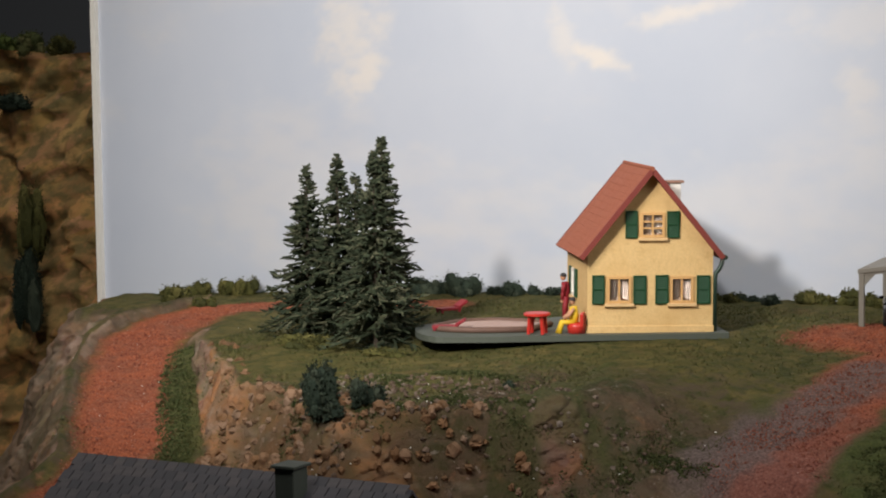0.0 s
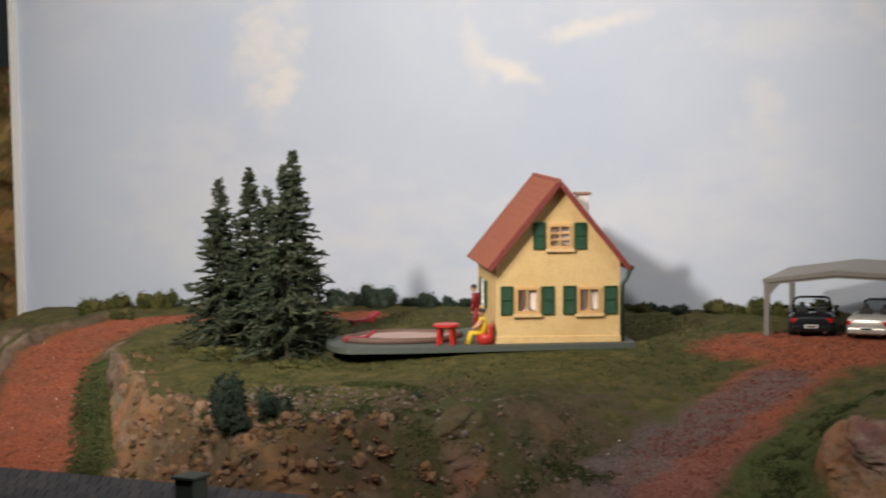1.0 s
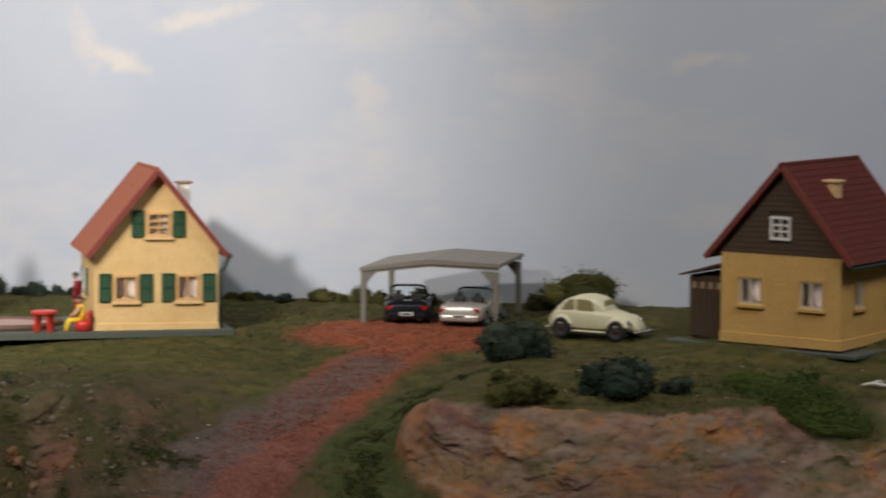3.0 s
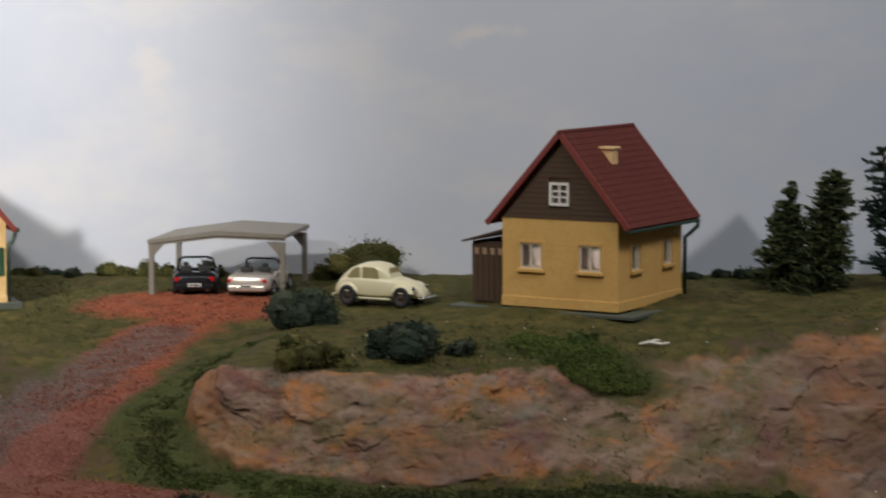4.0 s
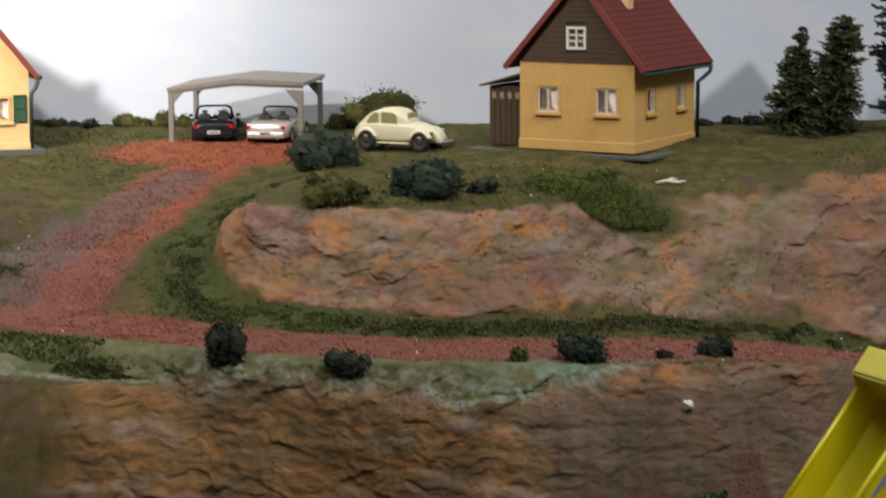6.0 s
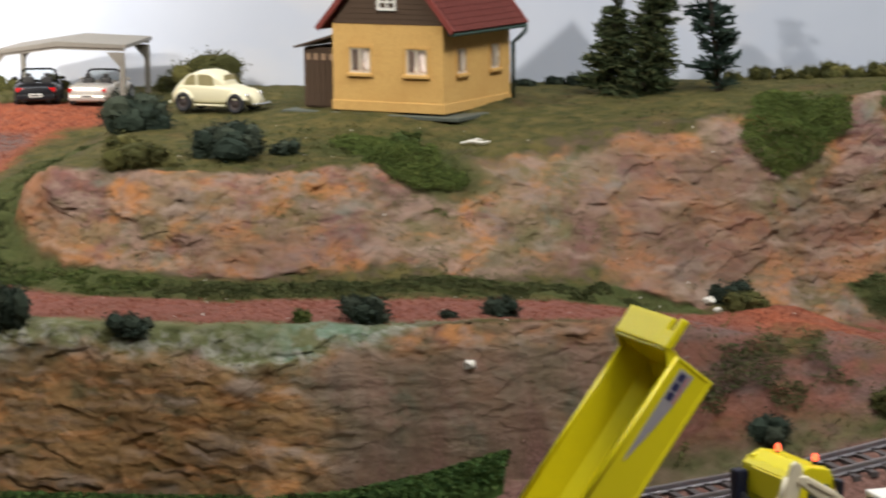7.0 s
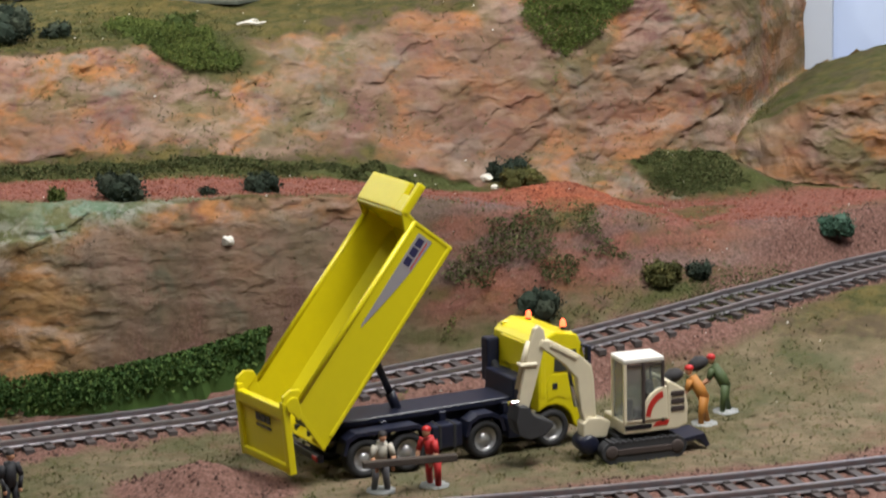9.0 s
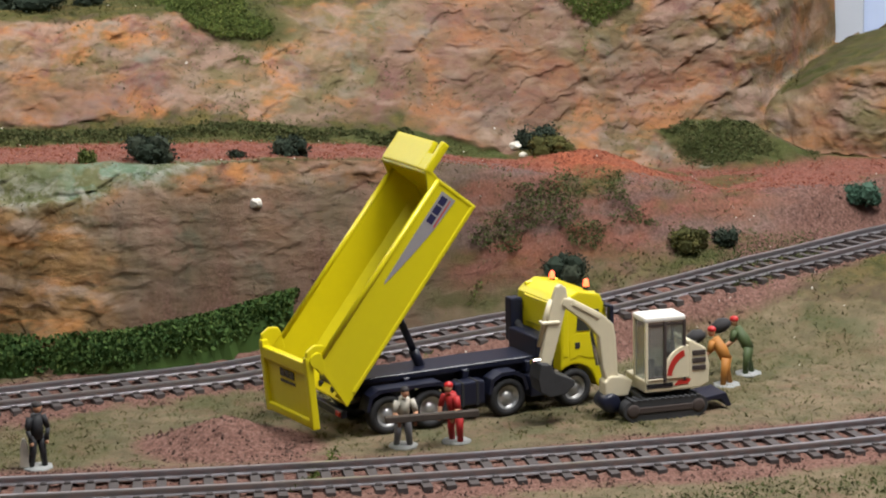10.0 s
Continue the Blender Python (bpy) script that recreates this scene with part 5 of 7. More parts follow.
    part("lifting_ram", bm, navy_m, t, "dark telescopic lifting ram", True)
    # tipping bed, drawn level and raised about its rear corner
    bed = new("bed")
    bed.parent = t
    bed.empty_display_size = 0.01
    bed.matrix_local = Matrix.Translation(Vector((-13.8, 0, 10.9)) * MM) @ Euler((0, radians(-52.0), 0)).to_matrix().to_4x4()
    L, H, half = 71.1, 15.4, 15.6
    part("bed_floor", block(0.2, L, -half + 0.8, half - 0.8, 0.0, 1.4, 0.3), yellow_m, bed)
    for s in (-1, 1):
        part("bed_side", prism([(0.0, 0.2), (L, 0.0), (L, H), (8.4, H + 0.6), (5.0, 15.0)], "y", s * (half - 0.9), s * half), yellow_m, bed)
        bm = bmesh.new()
        tube(bm, [(8.0, s * (half - 0.35), H + 0.4), (L - 0.4, s * (half - 0.35), H)], 0.85, 8)
        part("top_rail", bm, yellow_m, bed, "", True)
        part("lower_rail", block(4.5, L, s * half - 0.3, s * half + 0.35, 0.2, 1.5, 0.25), yellow_m, bed)
        part("rear_rib", prism([(0.0, 0.2), (1.2, 0.2), (6.4, 15.0), (5.0, 15.0)], "y", s * half - 0.2, s * half + 0.4, 0.1), yellow_m, bed)
        part("front_rib", block(L - 0.9, L + 0.2, s * half - 0.2, s * half + 0.4, 0.0, H + 0.4, 0.15), yellow_m, bed)
        ear = [(6.3 + 2.5 * math.cos(radians(a)), 16.8 + 2.3 * math.sin(radians(a))) for a in range(0, 211, 15)]
        part("hinge_ear", prism(ear + [(3.4, 12.6), (6.0, 13.4)], "y", s * (half - 1.0), s * (half + 0.4), 0.35), yellow_m, bed)
        band = [(L - 2.2, 0.45 * H), (L - 2.2, 0.8 * H), (L - 18, 0.8 * H), (L - 34, 0.79 * H), (L - 35, 0.765 * H), (L - 29, 0.68 * H), (L - 22, 0.59 * H), (L - 13, 0.5 * H)]
        part("grey_stripe", prism(band, "y", s * (half + 0.03), s * (half + 0.14)), band_m, bed, "tapering grey stripe along the bed")
        for k, (a, b2, z0, z1) in enumerate(((3.2, 5.9, 0.6 * H, 0.75 * H), (6.4, 9.1, 0.6 * H, 0.75 * H), (9.6, 12.3, 0.6 * H, 0.75 * H), (3.2, 12.6, 0.525 * H, 0.55 * H))):
            part("printed_bar", block(L - b2, L - a, s * (half + 0.09) - 0.09, s * (half + 0.09) + 0.09, z0, z1, 0), ink_m if k < 3 else red_m, bed)
        part("floor_fillet", prism([(s * (half - 1.0), 1.2), (s * (half - 4.6), 1.3), (s * (half - 1.0), 5.0)], "x", 0.6, L - 0.5), yellow_m, bed)
    # front wall rises into a canopy with a slot cut at one side
    part("bed_front", block(L - 1.0, L + 0.2, -half, half, 0.0, H + 4.6, 0.3), yellow_m, bed)
    part("front_fillet", prism([(L - 0.9, 1.2), (L - 5.0, 1.3), (L - 0.9, 5.4)], "y", -half + 1, half - 1), yellow_m, bed)
    part("canopy", block(L - 0.2, L + 9.6, -half + 5.4, half, H + 3.4, H + 5.2, 0.7, 2), yellow_m, bed)
    part("canopy", block(L - 0.2, L + 5.6, -half + 1.8, -half + 5.8, H + 3.4, H + 5.2, 0.5, 2), yellow_m, bed)
    part("canopy_arm", block(L - 0.6, L + 10.2, -half - 0.2, -half + 2.2, H + 2.8, H + 5.4, 0.8, 2), yellow_m, bed)
    part("canopy_cheek", prism([(L - 5.5, H), (L + 0.2, H), (L + 1.2, H + 4.6), (L - 0.6, H + 4.8)], "y", -half, -half + 1.0, 0.2), yellow_m, bed)
    part("canopy_cheek", prism([(L - 3.5, H), (L + 0.2, H), (L + 1.2, H + 4.6), (L - 0.6, H + 4.8)], "y", half - 1.0, half, 0.2), yellow_m, bed)
    for s in (-1, 1):
        part("underframe", block(2, L - 4, s * 4.5 - 1, s * 4.5 + 1, -2.2, 0.2, 0.2), navy_m, bed)
    # tailgate hangs from the ears
    gate = new("tailgate")
    gate.parent = t
    gate.empty_display_size = 0.005
    gate.matrix_local = pose(-26.2 * MM, 0, 24.4 * MM, 0, -5.0, 4.5)
    part("gate_panel", block(-0.5, 0.5, -15.0, 15.0, -18.6, 0.0, 0.3), yellow_m, gate, "yellow tailgate hanging open")
    for z0, z1 in ((-19.0, -16.4), (-2.2, 1.2)):
        part("gate_rib", block(-1.5, 0.9, -15.2, 15.2, z0, z1, 0.5, 2), yellow_m, gate)
    part("gate_ledge", prism([(-1.5, -2.2), (-0.5, -2.2), (-0.5, -3.6)], "y", -13.6, 13.6), yellow_m, gate)
    for s in (-1, 1):
        part("gate_rib", block(-1.5, 0.9, s * 14.3 - 1.1, s * 14.3 + 1.1, -19.4, 3.0, 0.5, 2), yellow_m, gate)
        part("gate_hinge", prism([(-1.6, -1.0), (1.0, -1.0), (6.0, 3.6), (5.0, 5.6), (2.0, 6.2), (-0.8, 4.6)], "y", s * 14.6 - 0.7, s * 14.6 + 0.7, 0.4), yellow_m, gate)
    for k in range(3):
        part("printed_bar", block(-0.75, -0.5, 1.8 - 3.2 * k, 4.4 - 3.2 * k, -6.2, -3.8, 0), black_m, gate)
    part("printed_bar", block(-0.75, -0.5, -4.8, 4.6, -8.0, -7.2, 0), black_m, gate)


BEACONS = ((69.0, 8.2), (72.0, -8.2))


def excavator():
    e = thing("excavator", 0.455, -3.658, -1.13, 212, "small ivory tracked excavator with white cab roof", "excavator")
    for s in (-1, 1):
        pts = []
        for cx, a0 in ((11.4, -90), (-11.4, 90)):
            pts += [(cx + 3.4 * math.cos(radians(a0 + 20 * k)), 3.6 + 3.4 * math.sin(radians(a0 + 20 * k))) for k in range(10)]
        belt = part("track_belt", prism(pts, "y", s * 6.4 - 2.4, s * 6.4 + 2.4, 0.2), grey_m, e, "dark rubber crawler track")
        first = part("track_pad", block(-0.55, 0.55, s * 6.4 - 2.6, s * 6.4 + 2.6, -0.25, 0.35, 0.08), grey_m, belt)
        first.matrix_local = pose(-11.4 * MM, 0, 7.0 * MM)
        for k in range(1, 12):
            twin(first, -11.4 + 2.1 * k, 0, 7.0)
        for k in range(12):
            twin(first, -11.4 + 2.1 * k, 0, 0.1)
        part("track_guard", block(-9.5, 9.5, s * 6.4 + s * 2.2 - 0.3, s * 6.4 + s * 2.2 + 0.5, 2.6, 4.6, 0.2), soot_m, belt)
        for x in (-11.4, 11.4):
            bm = bmesh.new()
            tube(bm, [(x, s * 6.4 - 2.6, 3.6), (x, s * 6.4 + 2.55, 3.6), (x, s * 6.4 + s * 2.8, 3.6)], [2.3, 2.3, 1.6], 14)
            part("sprocket", bm, soot_m, belt, "", True)
    part("undercarriage", block(-8, 8, -4.5, 4.5, 3.0, 7.6, 0.5), grey_m, e)
    bm = bmesh.new()
    tube(bm, [(0, 0, 7.0), (0, 0, 9.2)], [5.2, 5.2], 18)
    part("turntable", bm, grey_m, e, "", True)
    bm = bmesh.new()
    tube(bm, [(17.0, -4.6, 5.6), (17.0, -4.0, 5.6), (17.0, 4.0, 5.6), (17.0, 4.6, 5.6)], [2.4, 3.2, 3.2, 2.4], 14)
    part("front_roller", bm, navy_m, e, "dark blue rounded front housing", True)
    part("rear_blade", prism([(-15, 5.0), (-22.5, 6.0), (-24.5, 1.6), (-23.2, 1.2), (-20.5, 4.0), (-15, 3.6)], "y", -6.0, 6.0, 0.2), navy_m, e)
    # house: sill, rounded rear fender and engine cover
    body = part("body", prism([(7.0, 9.0), (7.0, 13.0), (0.4, 13.3), (-8.0, 13.5), (-8.2, 25.2), (-9.6, 25.2), (-14.4, 22.2), (-15.6, 17), (-15.4, 10.6), (-12, 9.2)], "y", -8.8, 8.2, 0.6), bone_m, e, "ivory engine housing")
    arc = [(-7.9 + 8.6 * math.cos(radians(9 * k)), 13.2 + 10.8 * math.sin(radians(9 * k))) for k in range(11)]
    part("fender", prism(arc + [(-8.2, 13.2)], "y", 7.2, 8.7, 0.3), bone_m, body, "rounded ivory side fender")
    ring = [(-7.9 + r * math.cos(radians(8 + 7 * k)), 13.2 + 1.25 * r * math.sin(radians(8 + 7 * k))) for r, ks in ((7.6, range(11)), (5.9, range(10, -1, -1))) for k in ks]
    part("red_stripe", prism(ring, "y", 8.68, 8.82), red_m, body)
    part("red_stripe", prism([(-3.0, 10.8), (-8.0, 11.0), (-9.0, 12.6), (-4.5, 12.4)], "y", 8.2, 8.36), red_m, body)
    part("printed_bar", block(-2.6, 6.6, 8.1, 8.36, 10.4, 11.9, 0), black_m, body)
    part("sill_bead", block(-8.0, 7.0, 7.9, 8.6, 13.0, 13.7, 0.2), bone_m, body)
    for k in range(3):
        part("vent", block(-14.2, -9.4, 8.1, 8.5, 15.2 + 2.5 * k, 16.9 + 2.5 * k, 0.2), soot_m, body)
    cab = part("cab_roof", block(-7.0, 7.4, -2.0, 8.8, 32.2, 34.2, 0.8, 3), white_m, e, "white cab roof")
    for x, y, m in ((6.6, 8.2, bone_m), (6.6, -1.4, bone_m), (-6.6, 8.2, soot_m), (-6.6, -1.4, soot_m), (0.2, 8.3, soot_m)):
        part("pillar", block(x - 0.5, x + 0.5, y - 0.5, y + 0.45, 12.4, 32.6, 0.12), m, cab)
    for z0, z1 in ((13.4, 14.2), (31.0, 31.8)):
        part("door_frame", block(-6.2, 6.2, 8.0, 8.5, z0, z1, 0.1), soot_m, cab)
    part("cab_window", block(0.8, 6.1, 8.05, 8.2, 14.2, 31.2, 0), cab_glass, cab).visible_shadow = False
    part("cab_window", block(-6.1, -0.4, 8.05, 8.2, 22.0, 31.2, 0), cab_glass, cab).visible_shadow = False
    part("cab_window", block(6.4, 6.55, -0.9, 7.7, 13.0, 32.0, 0), cab_glass, cab).visible_shadow = False
    part("cab_window", block(-6.7, -6.55, -0.9, 7.7, 25.0, 32.0, 0), cab_glass, cab).visible_shadow = False
    part("cab_back", block(-6.1, 6.1, -1.7, -1.4, 13.0, 32.0, 0), cab_glass, cab).visible_shadow = False
    seat = part("driver_seat", block(-4.6, -2.6, 1.0, 6.0, 13.5, 25.0, 0.7, 2), soot_m, e)
    part("seat_cushion", block(-4.0, 1.6, 1.0, 6.0, 13.0, 16.2, 0.7, 2), soot_m, seat)
    part("lever_console", block(2.4, 4.2, 2.0, 5.0, 13.0, 19.5, 0.4, 2), soot_m, seat)
    boom = prism([(13.6, 12.0), (17.6, 11.8), (19.0, 17), (20.2, 27.4), (24.6, 32.6), (33.0, 39.2), (32.2, 41.4), (29.0, 40.8), (19.2, 35.2), (15.2, 31.4), (14.4, 27.0)], "y", -2.2, 1.6, 0.5)
    bo = part("boom", boom, bone_m, e, "cranked ivory boom")
    part("boom_flange", prism([(20.6, 33.8), (29.6, 39.0), (29.0, 40.0), (20.0, 34.8)], "y", -2.6, 2.0, 0.2), bone_m, bo)
    part("swing_post", prism([(10.6, 7.4), (18.6, 7.4), (18.8, 12.4), (16.6, 14.4), (12.6, 14.0), (9.0, 12.4)], "y", -3.2, 2.6, 0.6), bone_m, bo)
    st = part("stick", prism([(30.4, 40.0), (31.2, 44.6), (32.8, 46.0), (34.4, 45.0), (36.6, 38.4), (40.4, 20.6), (36.8, 18.8), (34.2, 27.4), (31.6, 37.0)], "y", -1.4, 1.0, 0.4), bone_m, bo, "ivory dipper stick")
    bm = bmesh.new()
    tube(bm, [(36.2, -0.3, 41.0), (38.2, -0.3, 33.5), (38.6, -0.3, 33.4), (40.4, -0.3, 25.8)], [0.8, 1.2, 0.7, 0.7], 8)
    part("hydraulic_ram", bm, bone_m, st, "", True)
    part("ram_collar", block(33.6, 39.8, -1.9, 1.5, 33.0, 34.2, 0.3), bone_m, st)
    part("link_bar", block(39.6, 42.6, -1.2, 0.8, 20.6, 22.0, 0.3), chrome_m, st)
    bm = bmesh.new()
    tube(bm, [(20.0, -0.3, 18), (22.4, -0.3, 29.6)], [0.9, 0.6], 8)
    part("hydraulic_ram", bm, chrome_m, bo, "", True)
    bucket = [(41.2, 21.0), (38.0, 20.6), (36.2, 17.6), (29.8, 14.8), (29.6, 13.4), (32.6, 10.6), (38.0, 9.8), (41.4, 11.6), (42.2, 16.0)]
    part("bucket", prism(bucket, "y", -4.8, 4.4, 0.4), grey_m, st, "dark digging bucket")
    e.matrix_world = e.matrix_world @ Matrix.Scale(0.94, 4)


cab_glass, nt, b = nodes_of("cab_glass")
b.inputs["Base Color"].default_value = (0.55, 0.58, 0.56, 1)
b.inputs["Transmission Weight"].default_value, b.inputs["Roughness"].default_value, b.inputs["IOR"].default_value = 0.9, 0.05, 1.15
tipper()
excavator()

skin_m = plain("painted_skin", (0.5, 0.25, 0.14), 0.6)
grey_disc_m = plain("grey_disc", (0.3, 0.31, 0.3), 0.6)
cloth = {k: plain(k + "_cloth", c, 0.65, vary=0.15) for k, c in dict(white=(0.5, 0.46, 0.38), slate=(0.16, 0.16, 0.17), scarlet=(0.45, 0.02, 0.02), black=(0.015, 0.015, 0.018), orange=(0.42, 0.17, 0.03), olive=(0.06, 0.09, 0.03), yellow=(0.75, 0.48, 0.02), crimson=(0.24, 0.01, 0.018)).items()}


def figurine(x, y, z, yaw, shirt, trousers, hat, label, pose_="carry", disc=True, height=19.5, carries=None):
    """A painted plastic figurine, one plain mesh; it faces +x."""
    bm = bmesh.new()
    mats = [cloth[shirt], cloth[trousers], hat, skin_m, grey_disc_m]
    def limb(pts, r, m):
        n0 = len(bm.faces)
        tube(bm, pts, r, 8)
        bm.faces.ensure_lookup_table()
        for f in bm.faces[n0:]:
            f.material_index = m
    def blob(c, r, m):
        n0 = len(bm.faces)
        ball(bm, c, r, 2)
        bm.faces.ensure_lookup_table()
        for f in bm.faces[n0:]:
            f.material_index = m
    if disc:
        limb([(0, 0, 0), (0, 0, 0.9)], [4.6, 4.4], 4)
    k = height / 19.5
    if pose_ == "sit":
        limb([(0, 1.1, 5.2), (5.0, 1.2, 5.4), (6.2, 1.2, 0.4)], [1.3, 1.2, 0.8], 1)
        limb([(0, -1.1, 5.2), (5.0, -1.2, 5.2), (7.0, -1.4, 0.4)], [1.3, 1.2, 0.8], 1)
        limb([(0, 0, 4.6), (-0.3, 0, 8.0), (0.2, 0, 12.0)], [2.0, 1.9, 1.6], 0)
        limb([(0.2, 2.0, 11.5), (2.2, 2.6, 8.5), (4.2, 1.4, 7.0)], 0.7, 3)
        limb([(0.2, -2.0, 11.5), (2.2, -2.6, 8.5), (4.2, -1.4, 7.0)], 0.7, 3)
        top = Vector((0.6, 0, 14.2))
    elif pose_ == "lie":
        limb([(-9, 1.0, 1.6), (0, 1.1, 2.6)], [0.9, 1.3], 1)
        limb([(-9, -1.0, 1.6), (-4, -1.2, 3.6), (0, -1.1, 2.6)], [0.9, 1.1, 1.3], 1)
        limb([(0, 0, 2.4), (5.5, 0, 3.4)], [2.0, 2.1], 0)
        top = Vector((8.0, 0, 4.2))
    else:
        lean = {"carry": 2.6, "stoop": 4.2, "stand": 0.4}[pose_]
        limb([(0.6, 1.9, 0.8), (0.4, 1.6, 5.0 * k), (0, 1.1, 9.6 * k)], [0.9, 1.1, 1.4], 1)
        limb([(-0.6, -1.9, 0.8), (0.4, -1.6, 5.0 * k), (0, -1.1, 9.6 * k)], [0.9, 1.1, 1.4], 1)
        limb([(0, 0, 8.8 * k), (lean * 0.4, 0, 12 * k), (lean, 0, 15.6 * k)], [1.9, 2.1, 1.7], 0)
        reach = {"carry": (lean + 2.6, 8.8), "stoop": (lean + 4.5, 8.4), "stand": (1.6, 8.2)}[pose_]
        for s in (1, -1):
            elbow = (lean + 0.6, s * 3.2, 11.6 * k)
            limb([(lean, s * 2.0, 15.0 * k), (lean + 0.3, s * 2.7, 13.3 * k), elbow], [1.1, 1.0, 0.85], 0)
            limb([elbow, (reach[0], s * 2.4, reach[1] * k)], [0.75, 0.6], 0 if shirt in ("black", "crimson") else 3)
            blob((reach[0], s * 2.4, (reach[1] - 0.5) * k), (0.7, 0.6, 0.7), 3)
        top = Vector((lean + 0.9, 0, 17.6 * k))
    blob(top, (1.35, 1.2, 1.6), 3)
    blob(top + Vector((-0.15, 0, 0.75)), (1.5, 1.35, 1.2), 2)
    bmesh.ops.scale(bm, vec=(MM, MM, MM), verts=bm.verts)
    me = bpy.data.meshes.new("figurine")
    bm.to_mesh(me)
    bm.free()
    for m in mats:
        me.materials.append(m)
    me.polygons.foreach_set("use_smooth", np.ones(len(me.polygons), bool))
    ob = new("figurine", me)
    ob.matrix_world = pose(x * DM, y * DM, z * DM, 0, 0, yaw)
    return tagged(ob, label, "figurine", "figurines")


hat_red = plain("red_helmet", (0.5, 0.02, 0.02), 0.4)
hat_dark = plain("dark_hair", (0.03, 0.025, 0.025), 0.7)
G0 = -1.133
figurine(-0.215, -4.165, G0, -60, "white", "slate", hat_dark, "plastic figurine in white shirt and grey trousers on disc")
figurine(-0.072, -4.089, G0, -112, "scarlet", "scarlet", hat_red, "plastic figurine in bright red overalls on grey disc")
figurine(0.625, -3.287, G0, 172, "orange", "orange", hat_red, "stooping plastic figurine in orange-brown overalls on disc", "stoop")
figurine(0.676, -3.128, G0, 172, "olive", "olive", hat_red, "stooping plastic figurine in olive overalls on disc", "stoop")
figurine(-1.199, -4.57, G0, -40, "black", "black", hat_dark, "plastic figurine in a long black coat on disc", "stand", height=20.5)
plank = thing("beam", -0.13, -4.185, G0 + 0.102, 27, "dark wooden beam carried between two figurines", "beam")
part("timber", block(-13, 15, -1.1, 1.1, -0.9, 1.1, 0.2), plain("dark_timber", (0.06, 0.045, 0.035), 0.8, vary=0.3), plank)
sack_m = plain("dark_sackcloth", (0.03, 0.028, 0.03), 0.8, vary=0.35)
for x, y, z, a in ((0.53, -3.31, -0.972, 20), (0.59, -3.15, -0.968, 25)):
    sack = thing("sack", x, y, z, a, "dark sack slung over a stooping figurine's shoulder", "sack", "sacks", tilt=(0, -20))
    bm = bmesh.new()
    tube(bm, [(-3.2, 0, -0.6), (-2.2, 0, 0), (0, 0.3, 0.4), (2.0, 0, 0.2), (3.2, 0, -0.2)], [0.9, 2.0, 2.4, 1.9, 0.8], 10)
    part("sack_body", bm, sack_m, sack, "", True)
bag = thing("bag", -1.232, -4.585, G0 + 0.008, 20, "small pale bag beside the black-coated figurine", "bag")
part("sack_body", prism([(-1.5, 0), (1.5, 0), (1.0, 6.5), (0.2, 8.5), (-0.6, 8.5), (-1.2, 6.0)], "y", -1.0, 1.0, 0.3), cloth["white"], bag)
px, py = on_patio(-4.5, 0.5)
st = thing("stool", px, py, 0.004, 20, "red plastic tub seat against the house wall", "stool")
bm = bmesh.new()
tube(bm, [(0, 0, 0), (0, 0, 3), (0, 0, 4.6)], [3.6, 4.0, 3.6], 16)
part("tub", bm, red_m, st, "", True)
part("backrest", block(1.8, 3.6, -3.4, 3.4, 3.0, 9.0, 0.8, 2), red_m, st)
figurine(px - 0.01, py - 0.005, 0.0, 215, "yellow", "yellow", hat_dark, "seated plastic figurine in a yellow dress", "sit", False)
px, py = on_patio(-2.2, 52)
figurine(px, py, 0.0, 200, "crimson", "crimson", hat_dark, "standing plastic figurine in dark red clothes", "stand", False, 21)
for px, py, a in ((-5.34, -1.79, 25), (-5.66, -1.24, 62)):
    lo = thing("sun_lounger", px, py, 0.012, a, "low crimson sun lounger beside the sand pit", "lounger", "sun loungers")
    bed_ = part("frame", block(-7, 4, -2.6, 2.6, 0.9, 2.2, 0.5, 2), cloth["crimson"], lo)
    part("backrest", prism([(3, 1.4), (7.6, 4.2), (7.0, 5.4), (2.4, 2.6)], "y", -2.6, 2.6, 0.4), cloth["crimson"], lo)
    for lx in (-6, 3):
        for ly in (-2, 2):
            part("leg", block(lx - 0.5, lx + 0.5, ly - 0.5, ly + 0.5, 0, 1.4, 0), cloth["crimson"], lo)



# ---- plants ----
def leaf_material(name, dark, lite, warm):
    m, nt, b = nodes_of(name)
    geo = nt.nodes.new("ShaderNodeNewGeometry")
    r = ramp_node(nt, geo.outputs["Random Per Island"], [(0.0, dark), (0.6, lite), (1.0, warm)])
    n = noise_node(nt, 60, 3)
    c = mix_node(nt, n.outputs["Fac"], r.outputs["Color"], dark)
    nt.links.new(c, b.inputs["Base Color"])
    b.inputs["Roughness"].default_value = 0.85
    b.inputs["Specular IOR Level"].default_value = 0.25
    return m


fir_m = leaf_material("fir_bristle", (0.018, 0.027, 0.014), (0.058, 0.07, 0.036), (0.16, 0.15, 0.09))
fir2_m = leaf_material("fir_bristle_green", (0.022, 0.036, 0.014), (0.07, 0.085, 0.03), (0.15, 0.14, 0.055))
pine_m = leaf_material("pine_bristle", (0.010, 0.024, 0.018), (0.03, 0.05, 0.032), (0.06, 0.08, 0.05))
trunk_m = plain("bark", (0.04, 0.028, 0.018), 0.9, vary=0.3)
bush_dark = leaf_material("foliage_dark", (0.014, 0.024, 0.016), (0.038, 0.052, 0.032), (0.075, 0.085, 0.055))
bush_olive = leaf_material("foliage_olive", (0.03, 0.033, 0.009), (0.105, 0.1, 0.024), (0.19, 0.165, 0.05))
bush_green = leaf_material("foliage_green", (0.036, 0.056, 0.013), (0.1, 0.128, 0.028), (0.18, 0.185, 0.048))
